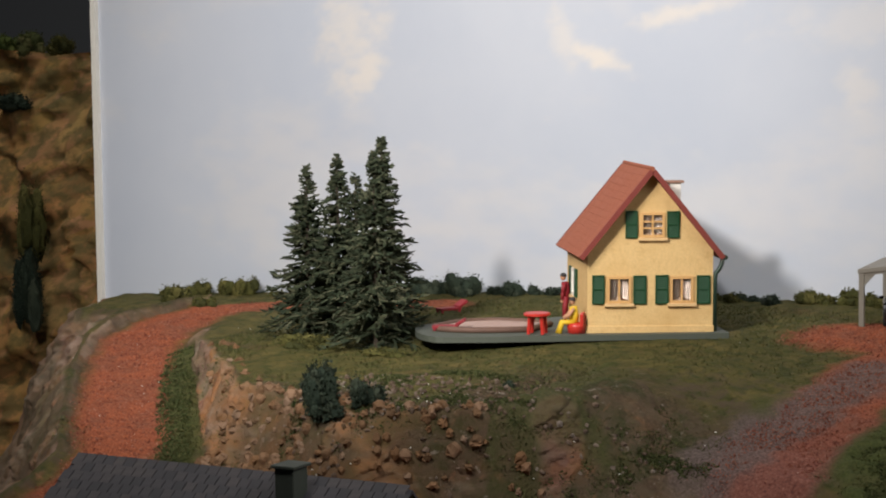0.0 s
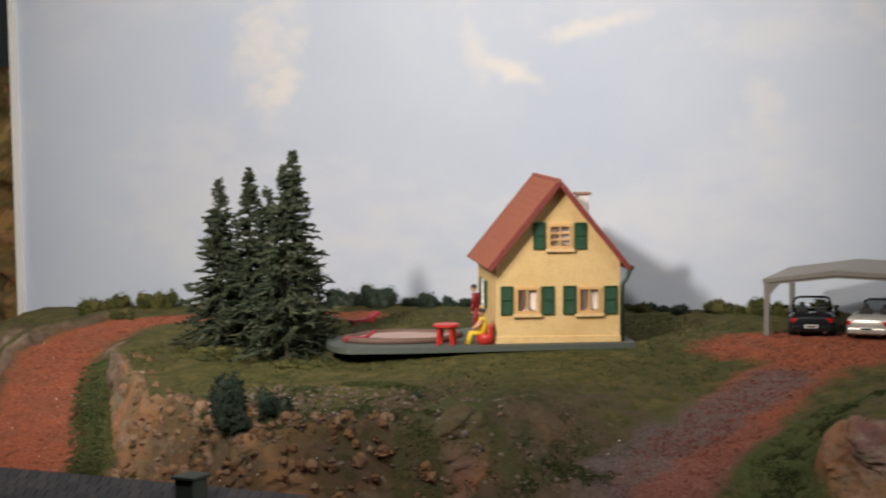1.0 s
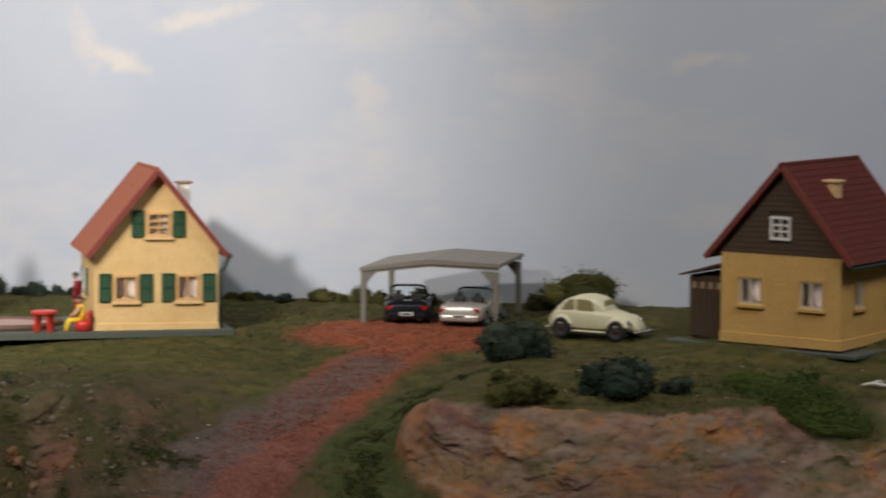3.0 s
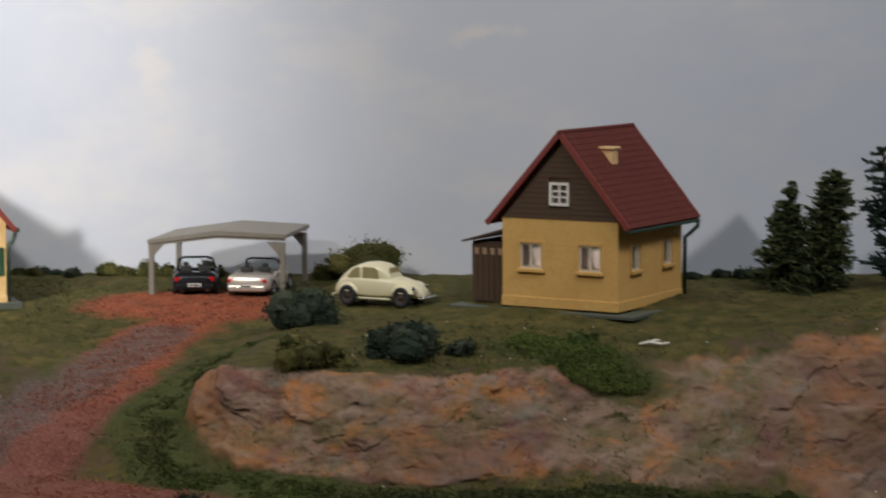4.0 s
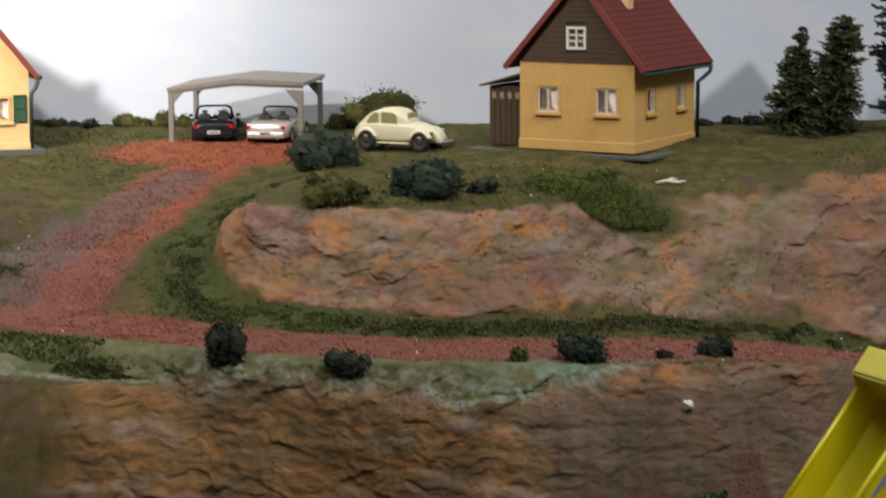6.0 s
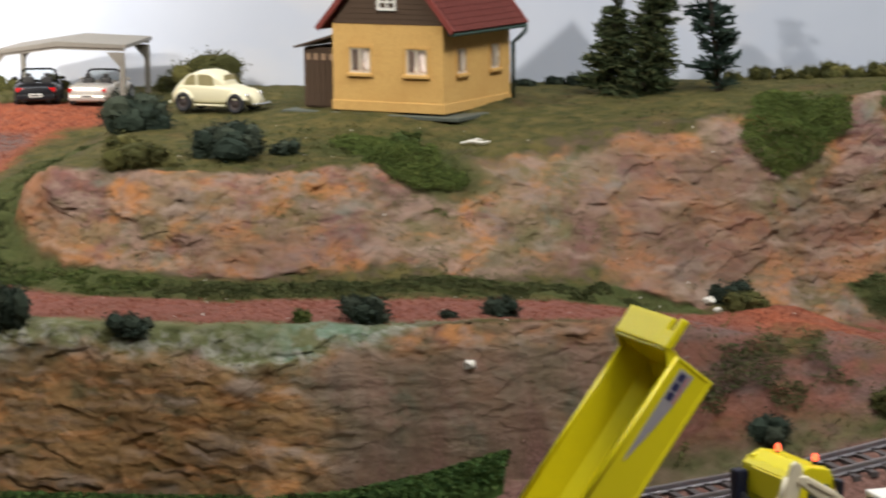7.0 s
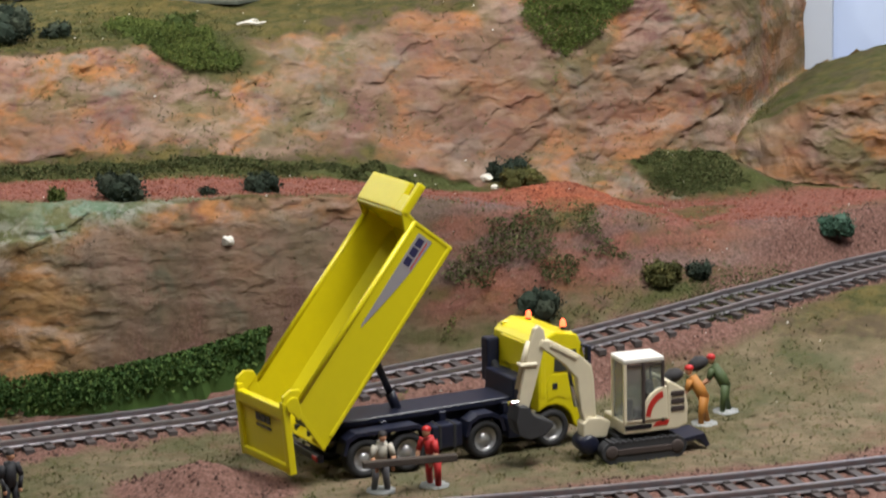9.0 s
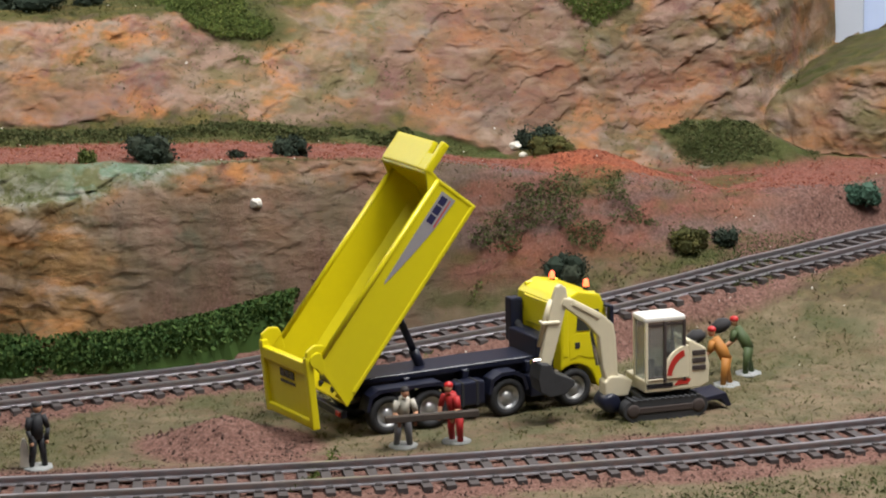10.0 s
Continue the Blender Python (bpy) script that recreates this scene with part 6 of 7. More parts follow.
bush_moss = leaf_material("foliage_moss", (0.034, 0.045, 0.013), (0.085, 0.096, 0.03), (0.165, 0.145, 0.06))
bush_blue = leaf_material("foliage_blue_green", (0.02, 0.05, 0.03), (0.06, 0.12, 0.08), (0.12, 0.2, 0.15))


def bristles(rng, n, height, spread, power, droop, width):
    """Twigs standing out from a trunk in uneven whorls, each beset with needles."""
    V, Fc = [], []

    def needle(p0, p1, w):
        d = (p1 - p0).normalized()
        s = d.cross(Vector((rng.uniform(-1, 1), rng.uniform(-1, 1), rng.uniform(-1, 1)))).normalized()
        q = s.cross(d)
        i = len(V)
        for p, f in ((p0, 1.0), (p1, 0.45)):
            V.extend([p + s * w * f, p - s * w * f * 0.6 + q * w * f * 0.8, p - s * w * f * 0.6 - q * w * f * 0.8])
        Fc.extend([(i + k, i + (k + 1) % 3, i + 3 + (k + 1) % 3, i + 3 + k) for k in range(3)] + [(i + 3, i + 4, i + 5)])

    twigs = n // 17
    for k in range(twigs):
        u = rng.random() ** 0.85
        z = height * (0.03 + 0.95 * u)
        reach = (spread * (1 - u) ** power + 1.4) * rng.uniform(0.5, 1.12)
        a = rng.uniform(0, 2 * math.pi)
        up = rng.uniform(-0.1, 0.5) - droop * (1 - u)
        d = Vector((math.cos(a), math.sin(a), up)).normalized()
        p0 = Vector((0, 0, z))
        p1 = p0 + d * reach + Vector((0, 0, rng.uniform(-0.22, 0.05) * reach))
        needle(p0, p1, width * 0.9)
        side = d.cross(Vector((0, 0, 1))).normalized()
        count = max(4, int(10 * reach / spread) + 3)
        for j in range(count):
            f = 0.12 + 0.86 * (j + rng.random()) / count
            b0 = p0.lerp(p1, f)
            long = (3.6 + 5.4 * (1 - f)) * rng.uniform(0.6, 1.25) * min(1, 0.5 + reach / 14) * (0.4 + 0.6 * (1 - u))
            t = d * rng.uniform(0.5, 1.0) + side * rng.choice((-1, 1)) * rng.uniform(0.3, 0.9) + Vector((0, 0, rng.uniform(-0.5, 0.6)))
            needle(b0, b0 + t.normalized() * long, width * rng.uniform(0.6, 1.0))
    return V, Fc


def fir(x, y, height, spread, seed, mat, label, n=1500, power=0.9, droop=0.25, width=0.55, lean=(0, 0)):
    rng = random.Random(seed)
    t = thing("fir_tree", x, y, gz(x, y) - 0.02, 0, label, "tree", "fir trees", tilt=lean)
    bm = bmesh.new()
    tube(bm, [(0, 0, -1), (0, 0, height * 0.5), (0, 0, height * 0.97)], [1.6, 1.0, 0.35], 8)
    part("trunk", bm, trunk_m, t)
    V, Fc = bristles(rng, n, height, spread, power, droop, width)
    raw_mesh("crown", V, Fc, mat, t)
    return t


FIR = "dark green bristle fir tree in a tight clump"
fir(-6.2, -1.6, 80, 25, 1, fir_m, FIR, 4600, power=1.0, droop=0.5, width=0.78)
fir(-6.02, -1.62, 85, 23, 2, fir_m, FIR, 4400, power=1.0, droop=0.5, width=0.78)
fir(-5.96, -1.56, 75, 20, 3, fir_m, FIR, 3000, power=1.0, droop=0.5, width=0.78)
fir(-5.64, -1.9, 88, 27, 4, fir_m, FIR, 5200, power=1.0, droop=0.5, width=0.78)
fir(-5.78, -1.62, 92, 24, 5, fir_m, FIR, 5000, power=1.0, droop=0.5, width=0.78)
RIGHT = "tall bristle fir tree standing by the sky board"
fir(-1.06, -0.5, 50, 13, 6, fir2_m, RIGHT, 4600, power=0.75, droop=0.0, lean=(0, 6))
fir(-0.9, -0.52, 55, 14, 7, fir2_m, RIGHT, 5600, power=0.38, droop=0.0, lean=(0, 9))
fir(-0.56, -0.5, 63, 12, 8, pine_m, "dark sparse pine with bare lower twigs", 1500, power=0.25, droop=-0.3, width=0.9, lean=(0, -6))


def bush(x, y, wide, deep, high, seed, mat, label, z=None, flakes=650, leaf=1.25, category="bush", group="bushes", name="bush"):
    """A clump of foam foliage: lumpy cores closely covered with small leaves."""
    rng = np.random.RandomState(seed)
    V, Fc = [], []
    lobes = []
    for k in range(15):
        a, r = rng.uniform(0, 2 * np.pi), np.sqrt(rng.rand()) * 0.72
        s = rng.uniform(0.18, 0.42)
        lobes.append((0.5 * np.array([wide * r * np.cos(a), deep * r * np.sin(a), 2 * high * rng.uniform(0.18, 0.62)]), 0.5 * np.array([wide * s, deep * s, 1.8 * high * s])))
    lobes.append((np.array([0, 0, high * 0.35]), np.array([wide * 0.27, deep * 0.27, high * 0.42])))
    bm = bmesh.new()
    for c, r in lobes:
        for v in ball(bm, c, r * 0.9, 2):
            v.co += Vector(rng.uniform(-0.07, 0.07, 3) * r.mean() * 2)
    core = np.array([v.co[:] for v in bm.verts])
    V, Fc = list(core), [tuple(v.index for v in f.verts) for f in (bm.verts.index_update(), bm.faces)[1]]
    bm.free()
    leaf *= 0.72
    for k in range(int(flakes * 1.9)):
        c, r = lobes[rng.randint(len(lobes))]
        d = rng.normal(size=3)
        d /= np.linalg.norm(d)
        p = c + d * r * (rng.uniform(0.8, 1.2) + 0.5 * rng.rand() ** 8)
        if p[2] < 0:
            continue
        u = np.cross(d, rng.normal(size=3))
        u /= np.linalg.norm(u)
        w = np.cross(d, u) * 0.8 + d * rng.uniform(-0.7, 0.9)
        s = leaf * rng.uniform(0.5, 1.3)
        i = len(V)
        V += [p - u * s * 0.6, p + w * s * 0.5, p + u * s * 0.7, p + (d + w * 0.3) * s * 0.9]
        Fc += [(i, i + 1, i + 2), (i, i + 2, i + 3)]
    V = np.array(V)
    V[:, 0] *= wide / np.ptp(V[:, 0])
    V[:, 1] *= deep / np.ptp(V[:, 1])
    V[:, 2] *= high / V[:, 2].max()
    z = gz(x, y) if z is None else z
    ob = raw_mesh(name, V, Fc, mat, None)
    ob.matrix_world = pose(x * DM, y * DM, (z - 0.012) * DM, 0, 0, float(rng.uniform(-12, 12) + 180 * rng.randint(2)))
    return tagged(ob, label, category, group)


# single bushes: place, size (width, depth, height in millimetres), leaf
DARK = "rough dark green foliage clump on the turf"
bush(-2.9, -1.52, 38, 24, 23, 11, bush_dark, "rounded dark green bush in front of the carport", flakes=1300)
bush(-2.52, -2.36, 35, 20, 15, 12, bush_olive, "olive foliage clump at the rock edge", flakes=1500)
bush(-2.19, -2.17, 36, 20, 18, 13, bush_dark, "dark blue-green bush at the rock edge", flakes=1600)
bush(-2.02, -2.03, 14, 12, 8, 14, bush_dark, DARK, flakes=400)
bush(-5.13, -3.08, 19, 13, 22, 15, bush_dark, "tall dark bush on the orange rock", flakes=800, leaf=1.6)
bush(-5.06, -3.12, 18, 12, 9, 75, bush_dark, "low dark bush on the orange rock", flakes=600, leaf=1.6)
bush(-4.94, -3.06, 17, 13, 14, 16, bush_dark, DARK, flakes=700)
bush(-4.62, -2.53, 6, 5, 4, 17, bush_dark, "tiny dark tuft on the lawn", flakes=150, leaf=0.6)
bush(-7.62, -0.75, 24, 16, 13, 18, bush_olive, "olive foliage clump before the sky board", flakes=1200)
bush(-7.4, -0.8, 18, 12, 7, 37, bush_olive, "low olive foliage clump beside the road end", flakes=600)
bush(-2.57, -3.4, 18, 13, 17, 19, bush_dark, "dark bush at the outer edge of the road", flakes=700)
bush(-2.12, -3.4, 19, 12, 9, 20, bush_dark, DARK, flakes=500)
bush(-1.37, -3.15, 22, 13, 12, 21, bush_dark, "dark spiky bush beside the red road", flakes=800)
bush(-0.96, -2.87, 16, 11, 9, 22, bush_dark, DARK, flakes=600)
bush(-1.12, -2.98, 8, 6, 4, 23, bush_dark, DARK, flakes=250)
bush(-1.57, -3.22, 8, 6, 7, 24, bush_green, "small bright green tuft at the road edge", flakes=300)
bush(-0.33, -1.72, 20, 14, 13, 25, bush_dark, "dark bush at the cliff foot with pale stones", flakes=900)
bush(-0.25, -1.8, 21, 12, 10, 26, bush_olive, "olive bush at the cliff foot", flakes=700)
bush(-0.11, -2.41, 24, 15, 13, 27, bush_dark, "dark bush beside the rear railway track", flakes=900, z=gz(-0.11, -2.41) - 0.03)
bush(0.315, -2.13, 18, 12, 11, 28, bush_olive, "olive green bush beside the rear railway track", flakes=700)
bush(0.455, -2.06, 12, 10, 9, 29, bush_dark, DARK, flakes=450)
bush(0.91, -1.62, 18, 13, 11, 30, bush_blue, "blue-green bush near the rear track", flakes=700)
bush(-1.6, -1.76, 15, 12, 8, 33, bush_green, "bright green foliage clump on the cliff top", flakes=700)
bush(-5.95, -1.95, 40, 20, 8, 35, bush_olive, "olive moss clump under the fir trees", flakes=1500)
bush(-5.5, -2.05, 30, 16, 5, 36, bush_olive, "olive moss clump under the fir trees", flakes=900)


def foliage_mat(name, spots, count, mat, label, seed, lift=1.6, leaf=0.8):
    """A mat of fibrous foliage lying on the slope: spots of x, y and two radii."""
    rng = np.random.RandomState(seed)
    V, Fc = [], []
    for cx, cy, rx, ry in spots:
        n = int(count / len(spots))
        a, r = rng.uniform(0, 2 * np.pi, n), np.sqrt(rng.rand(n))
        wob = 1 + 0.5 * fbm(2 * np.cos(a) + cx * 7, 2 * np.sin(a) + cy * 5, seed)
        x, y = cx + rx * r * wob * np.cos(a), cy + ry * r * wob * np.sin(a)
        hill = np.clip(1.15 - r, 0, 1) * (1 + 1.4 * fbm(x * 9, y * 9, seed + 3))
        z = ground_height(x, y) * 100 + lift * rng.uniform(0.4, 1.2) * hill * rng.uniform(0.2, 1.3, n)
        p = np.stack([x * 100, y * 100, z], -1)
        d = rng.normal(size=(n, 3))
        w = np.cross(d, rng.normal(size=(n, 3)))
        e = leaf * rng.uniform(0.5, 1.3, (n, 1))
        d, w = e * d / np.linalg.norm(d, axis=1)[:, None], e * w / np.linalg.norm(w, axis=1)[:, None]
        j = 4 * np.arange(n)[:, None] + sum(len(q) for q in V)
        V.append(np.stack([p - d, p + 0.6 * w, p + d, p - 0.5 * w + 0.5 * e * np.array([0, 0, 1.0])], 1).reshape(-1, 3))
        Fc.append(np.concatenate([j + [0, 1, 2], j + [0, 2, 3]]))
    V, Fc = np.concatenate(V).tolist(), np.concatenate(Fc).tolist()
    return tagged(raw_mesh(name, V, Fc, mat), label, "foliage mat", "foliage mats")


def clinging_mat(mask, count, mat, label, seed, lift=2.0, leaf=0.65):
    """Fibrous foliage rooted on the finished surface wherever the mask is high."""
    rng = np.random.RandomState(seed)
    w = (np.clip(mask, 0, 1) * np.abs(SURFACE["area"])).ravel()
    k = rng.choice(w.size, count, p=w / w.sum())
    x, y, z = (SURFACE[c].ravel()[k] * 100 for c in "xyz")
    steep = np.clip(SURFACE["slope"].ravel()[k], 0, 1.5) / 1.5
    hump = 0.35 + np.clip(0.6 + 2.2 * fbm(x * 0.14, (y + z) * 0.14, seed), 0, 1.6)
    out = lift * hump * rng.rand(count) ** 0.7
    p = np.stack([x + rng.normal(size=count) * 0.5, y - out * steep, z + out * (1 - 0.6 * steep)], -1)
    d = rng.normal(size=(count, 3)) + [0, 0, 0.4]
    q = np.cross(d, rng.normal(size=(count, 3)))
    e = leaf * rng.uniform(0.5, 1.4, (count, 1))
    d, q = e * d / np.linalg.norm(d, axis=1)[:, None], e * q / np.linalg.norm(q, axis=1)[:, None]
    V = np.stack([p - d, p + 0.45 * q, p + d, p - 0.4 * q + 0.4 * e * np.array([0, 0, 1.0])], 1).reshape(-1, 3)
    j = 4 * np.arange(count)[:, None]
    Fc = np.concatenate([j + [0, 1, 2], j + [0, 2, 3]])
    return tagged(raw_mesh("foliage_mat", V, Fc.tolist(), mat), label, "foliage mat", "foliage mats")


mat_green = leaf_material("foliage_bright", (0.055, 0.085, 0.018), (0.14, 0.18, 0.038), (0.23, 0.24, 0.06))
bush_weed = leaf_material("foliage_weed", (0.05, 0.066, 0.02), (0.11, 0.13, 0.045), (0.19, 0.17, 0.075))
SX, SY, SZ = SURFACE["x"], SURFACE["y"], SURFACE["z"]
edge = 1.4 * fbm(SX * 7, SZ * 9 + SY * 5, 81)
clinging_mat(1 - smooth(0.8, 1.0, np.hypot((SX + 1.63) / 0.3, (SY + 1.9 + 0.3 * (SX + 1.63)) / 0.17) + edge), 22000, mat_green, "bright green foliage mat draped on the cliff top", 41, 3.0, 0.5)
clinging_mat(smooth(0.0, 0.05, 0.23 * smooth(-0.27, 0.02, SZ) - np.abs(SX + 0.16 - 0.2 * (SZ + 0.05)) + 0.06 * edge) * (SZ < 0.1) * (SY < -0.78), 26000, mat_green, "green foliage mat hanging down the cliff face", 42, 2.4, 0.5)
clinging_mat((1 - smooth(0.8, 1.0, np.hypot((SX - 0.36) / 0.17, (SZ - 0.09) / 0.1) + edge)) * (SY < -0.4), 16000, mat_green, "green foliage mat on the cliff edge", 43, 2.4, 0.5)
clinging_mat((1 - smooth(0.75, 1.0, np.hypot((SX + 0.17) / 0.2, (SZ + 0.76) / 0.1) + 2.6 * edge)) * (SY < -2.0), 4800, bush_weed, "dull green foliage on the bank behind the track", 71, 3.0, 0.55)
clinging_mat((SZ < -0.6 + 0.1 * smooth(0.1, 0.35, SX)) * (1 - smooth(0.7, 1.0, np.hypot((SX - 0.36) / 0.32, (SY + 1.25) / 0.09) + edge)), 6000, bush_weed, "green foliage mat on the grassy mound", 46, 0.9, 0.5)
clinging_mat((1 - smooth(0.6, 1.0, np.hypot((SX - 0.5) / 0.35, (SZ + 0.93) / 0.05) + edge)) * (SY < -1.5), 3500, bush_weed, "low weeds along the ballast of the rear track", 72, 1.4, 0.5)
foliage_mat("foliage_mat", [(-3.35, -3.28, 0.28, 0.07), (-3.05, -3.38, 0.2, 0.06)], 3000, bush_green, "bright green foliage strip along the road edge", 44, 4.0)
rng = random.Random(12)
v = np.array(VERGE)
run = np.concatenate([[0], np.cumsum(np.hypot(np.diff(v[:, 0]), np.diff(v[:, 1])))])
for k0, k1, mat, count, label, seed in ((0.0, 1.15, bush_moss, 9000, "dull green mossy verge between the ramp and the rock", 47), (1.1, 1.75, bush_green, 7000, "green foliage verge round the nose of the cliff", 48), (1.6, 3.6, bush_moss, 14000, "dull green mossy strip along the cliff foot", 50)):
    strip = []
    for q in np.arange(k0, k1, 0.05):
        x, y, w = (np.interp(q, run, v[:, c]) for c in range(3))
        w = w * rng.uniform(0.45, 0.95)
        strip.append((x + rng.uniform(-0.04, 0.04), y + rng.uniform(-0.05, 0.05), w, 0.8 * w))
    foliage_mat("foliage_mat", strip, count, mat, label, seed, 1.7, 0.6)
strip = [(line(y, LEFT_EDGE) + 0.27, y, 0.07, 0.09) for y in np.linspace(-3.4, -1.75, 18)]
foliage_mat("foliage_mat", strip, 7000, bush_moss, "green verge along the inner side of the road", 49, 1.2, 0.65)
front = -0.33 - 0.12 * np.clip(fbm(SX * 3, SY * 3, 82) * 3, -1, 1)
clinging_mat(smooth(0.3, 0.6, SX) * smooth(0.0, 0.06, np.interp(SX, [-3, 0, 1.16, 2.1], [-5.45, -4.46, -3.82, -3.2]) + front - SY) * (SY > -5.0), 9000, bush_weed, "green turf mat before the near track", 54, 1.2, 0.6)
strip = [(rng.uniform(-5.3, -3.85), rng.uniform(-3.2, -2.3), rng.uniform(0.05, 0.13), rng.uniform(0.04, 0.1)) for k in range(34)]
foliage_mat("foliage_mat", strip, 16000, bush_moss, "rough weeds spread over the earthy slope", 51, 1.2, 0.55)
# foliage along the foot of the sky board
bush(-3.02, -0.22, 42, 16, 23, 61, bush_olive, "rounded olive bush behind the ivory car", flakes=1500)
bush(-3.22, -0.2, 18, 12, 10, 62, bush_olive, "low olive bush behind the ivory car", flakes=700)
rng = random.Random(5)
for x0, x1, step, hi, mat in ((-7.95, -7.6, 0.16, 11, bush_olive), (-7.4, -7.2, 0.13, 5, bush_olive), (-6.9, -6.55, 0.16, 6, bush_dark), (-6.55, -6.2, 0.13, 13, bush_dark), (-6.2, -5.9, 0.12, 9, bush_dark), (-5.95, -5.3, 0.11, 7, bush_dark), (-5.3, -4.75, 0.14, 5, bush_olive), (-4.75, -4.55, 0.1, 6, bush_dark), (-4.4, -3.75, 0.11, 9, bush_olive), (-1.5, -1.05, 0.1, 7, bush_dark), (-0.55, 0.15, 0.1, 9, bush_olive)):
    x = x0
    while x < x1:
        h = hi * rng.uniform(0.7, 1.15)
        bush(x, -0.14 + rng.uniform(-0.05, 0.05), max(12, h * 1.7), 10, h, int(rng.random() * 1e6), mat, "foliage clump along the foot of the sky board", flakes=420)
        x += step * rng.uniform(0.8, 1.2)


def hedge():
    """The clipped hedge along the lower cliff."""
    rng = np.random.RandomState(77)
    P = np.array(HEDGE)
    seg = np.linalg.norm(np.diff(P[:, :2], axis=0), axis=1)
    s = np.concatenate([[0], np.cumsum(seg)])
    V, Fc = [], []
    rings, around = 60, 9
    for k in range(rings):
        q = s[-1] * k / (rings - 1)
        cx, cy, cz, t = np.interp(q, s, P[:, 0]), np.interp(q, s, P[:, 1]), np.interp(q, s, P[:, 2]) * 100, 1 - 0.2 * q / s[-1]
        for j in range(around):
            a = math.pi * j / (around - 1)
            V.append(np.array([cx * 100 + rng.normal() * 0.4, cy * 100 + 6.5 * t * math.cos(a) + rng.normal() * 0.3, cz - (6.0 if j in (0, around - 1) else 0.5) + 12.5 * t * math.sin(a) ** 0.6 + rng.normal() * 0.3]))
    for k in range(rings - 1):
        for j in range(around - 1):
            i = k * around + j
            Fc.append((i, i + 1, i + around + 1, i + around))
    root = tagged(new("hedge"), "dense bright green hedge along the cliff foot", "hedge")
    root.empty_display_size = 0.01
    leaf_m = leaf_material("hedge_leaf", (0.025, 0.06, 0.014), (0.085, 0.15, 0.032), (0.17, 0.23, 0.055))
    raw_mesh("core", V, Fc, leaf_m, root)
    V, Fc = [], []
    for k in range(15000):
        q = s[-1] * rng.rand()
        cx, cy, cz, t = np.interp(q, s, P[:, 0]), np.interp(q, s, P[:, 1]), np.interp(q, s, P[:, 2]) * 100, 1 - 0.2 * q / s[-1]
        a = rng.uniform(0, math.pi)
        rad = rng.uniform(0.97, 1.14) * t
        px = np.array([cx * 100 + rng.normal() * 0.6, cy * 100 + 7 * rad * math.cos(a), cz + max(0.2, 13 * rad * math.sin(a) ** 0.6)])
        d = rng.normal(size=3)
        d /= np.linalg.norm(d)
        w = np.cross(d, rng.normal(size=3))
        w /= np.linalg.norm(w)
        e = rng.uniform(0.5, 1.1)
        j = len(V)
        V += [px - d * e, px + w * e * 0.6, px + d * e, px - w * e * 0.5 + np.array([0, 0, 0.5 * e])]
        Fc += [(j, j + 1, j + 2), (j, j + 2, j + 3)]
    raw_mesh("leaves", V, Fc, leaf_m, root)


hedge()


def scatter(name, count, boxes, size, mat, label, blades, seed, keep):
    """Many small stones or grass fibres strewn on the ground, one mesh."""
    rng = np.random.RandomState(seed)
    pts = []
    for (x0, x1, y0, y1), share in boxes:
        n = int(count * share)
        X, Y = rng.uniform(x0, x1, n * 3), rng.uniform(y0, y1, n * 3)
        ok = keep(X, Y) > rng.rand(n * 3)
        X, Y = X[ok][:n], Y[ok][:n]
        pts.append(np.stack([X, Y, ground_height(X, Y)], -1))
    P = np.concatenate(pts) * 100
    n = len(P)
    if blades:
        a, h = rng.uniform(0, 2 * np.pi, n), size * rng.uniform(0.5, 1.4, n)
        d = np.stack([np.cos(a), np.sin(a), 0 * a], -1)
        tip = P + np.stack([rng.normal(size=n) * 1.3, rng.normal(size=n) * 1.3, 0.6 * h], -1)
        w = 0.27
        V = np.stack([P - d * w - [0, 0, 0.3], P + d * w - [0, 0, 0.3], tip], 1).reshape(-1, 3)
        Fc = np.arange(n * 3).reshape(-1, 3)
    else:
        f = np.array([(0, 1, 4), (1, 3, 4), (0, 4, 3), (1, 2, 3), (0, 3, 2)])
        base = np.array([(1, 0, -0.3), (-0.5, 0.87, -0.3), (-0.5, -0.87, -0.3), (0, 0, 0.9), (0.3, 0.4, 0.6)])
        if size > 1:
            lump = bmesh.new()
            bmesh.ops.create_icosphere(lump, subdivisions=2 if size > 2 else 1, radius=0.8)
            lump.verts.index_update()
            base, f = np.array([v.co[:] for v in lump.verts]), np.array([[v.index for v in q.verts] for q in lump.faces])
            lump.free()
        m = len(base)
        r = size * rng.uniform(0.5, 1.3, (n, 1, 3)) * rng.uniform(0.5, 1.2, (n, 1, 1))
        a = rng.uniform(0, 2 * np.pi, n)
        c, s = np.cos(a)[:, None], np.sin(a)[:, None]
        q = base[None] * r + rng.normal(size=(n, m, 3)) * size * 0.13
        V = np.stack([q[..., 0] * c - q[..., 1] * s, q[..., 0] * s + q[..., 1] * c, q[..., 2] + 0.1 * size], -1) + P[:, None]
        V = V.reshape(-1, 3)
        Fc = (np.arange(n)[:, None, None] * m + f[None]).reshape(-1, 3)
    me = bpy.data.meshes.new(name)
    me.from_pydata(V * MM, [], Fc)
    me.materials.append(mat)
    return tagged(new(name, me), label, kind="stuff")


def red_keep(x, y):
    return patches(x, y)[0]


def ballast_keep(x, y):
    return patches(x, y)[1]


def turf_keep(x, y):
    r, bl, t = patches(x, y)[:3]
    return (1 - r) * (1 - bl) * (0.25 + 0.75 * t) * (y < -0.25)


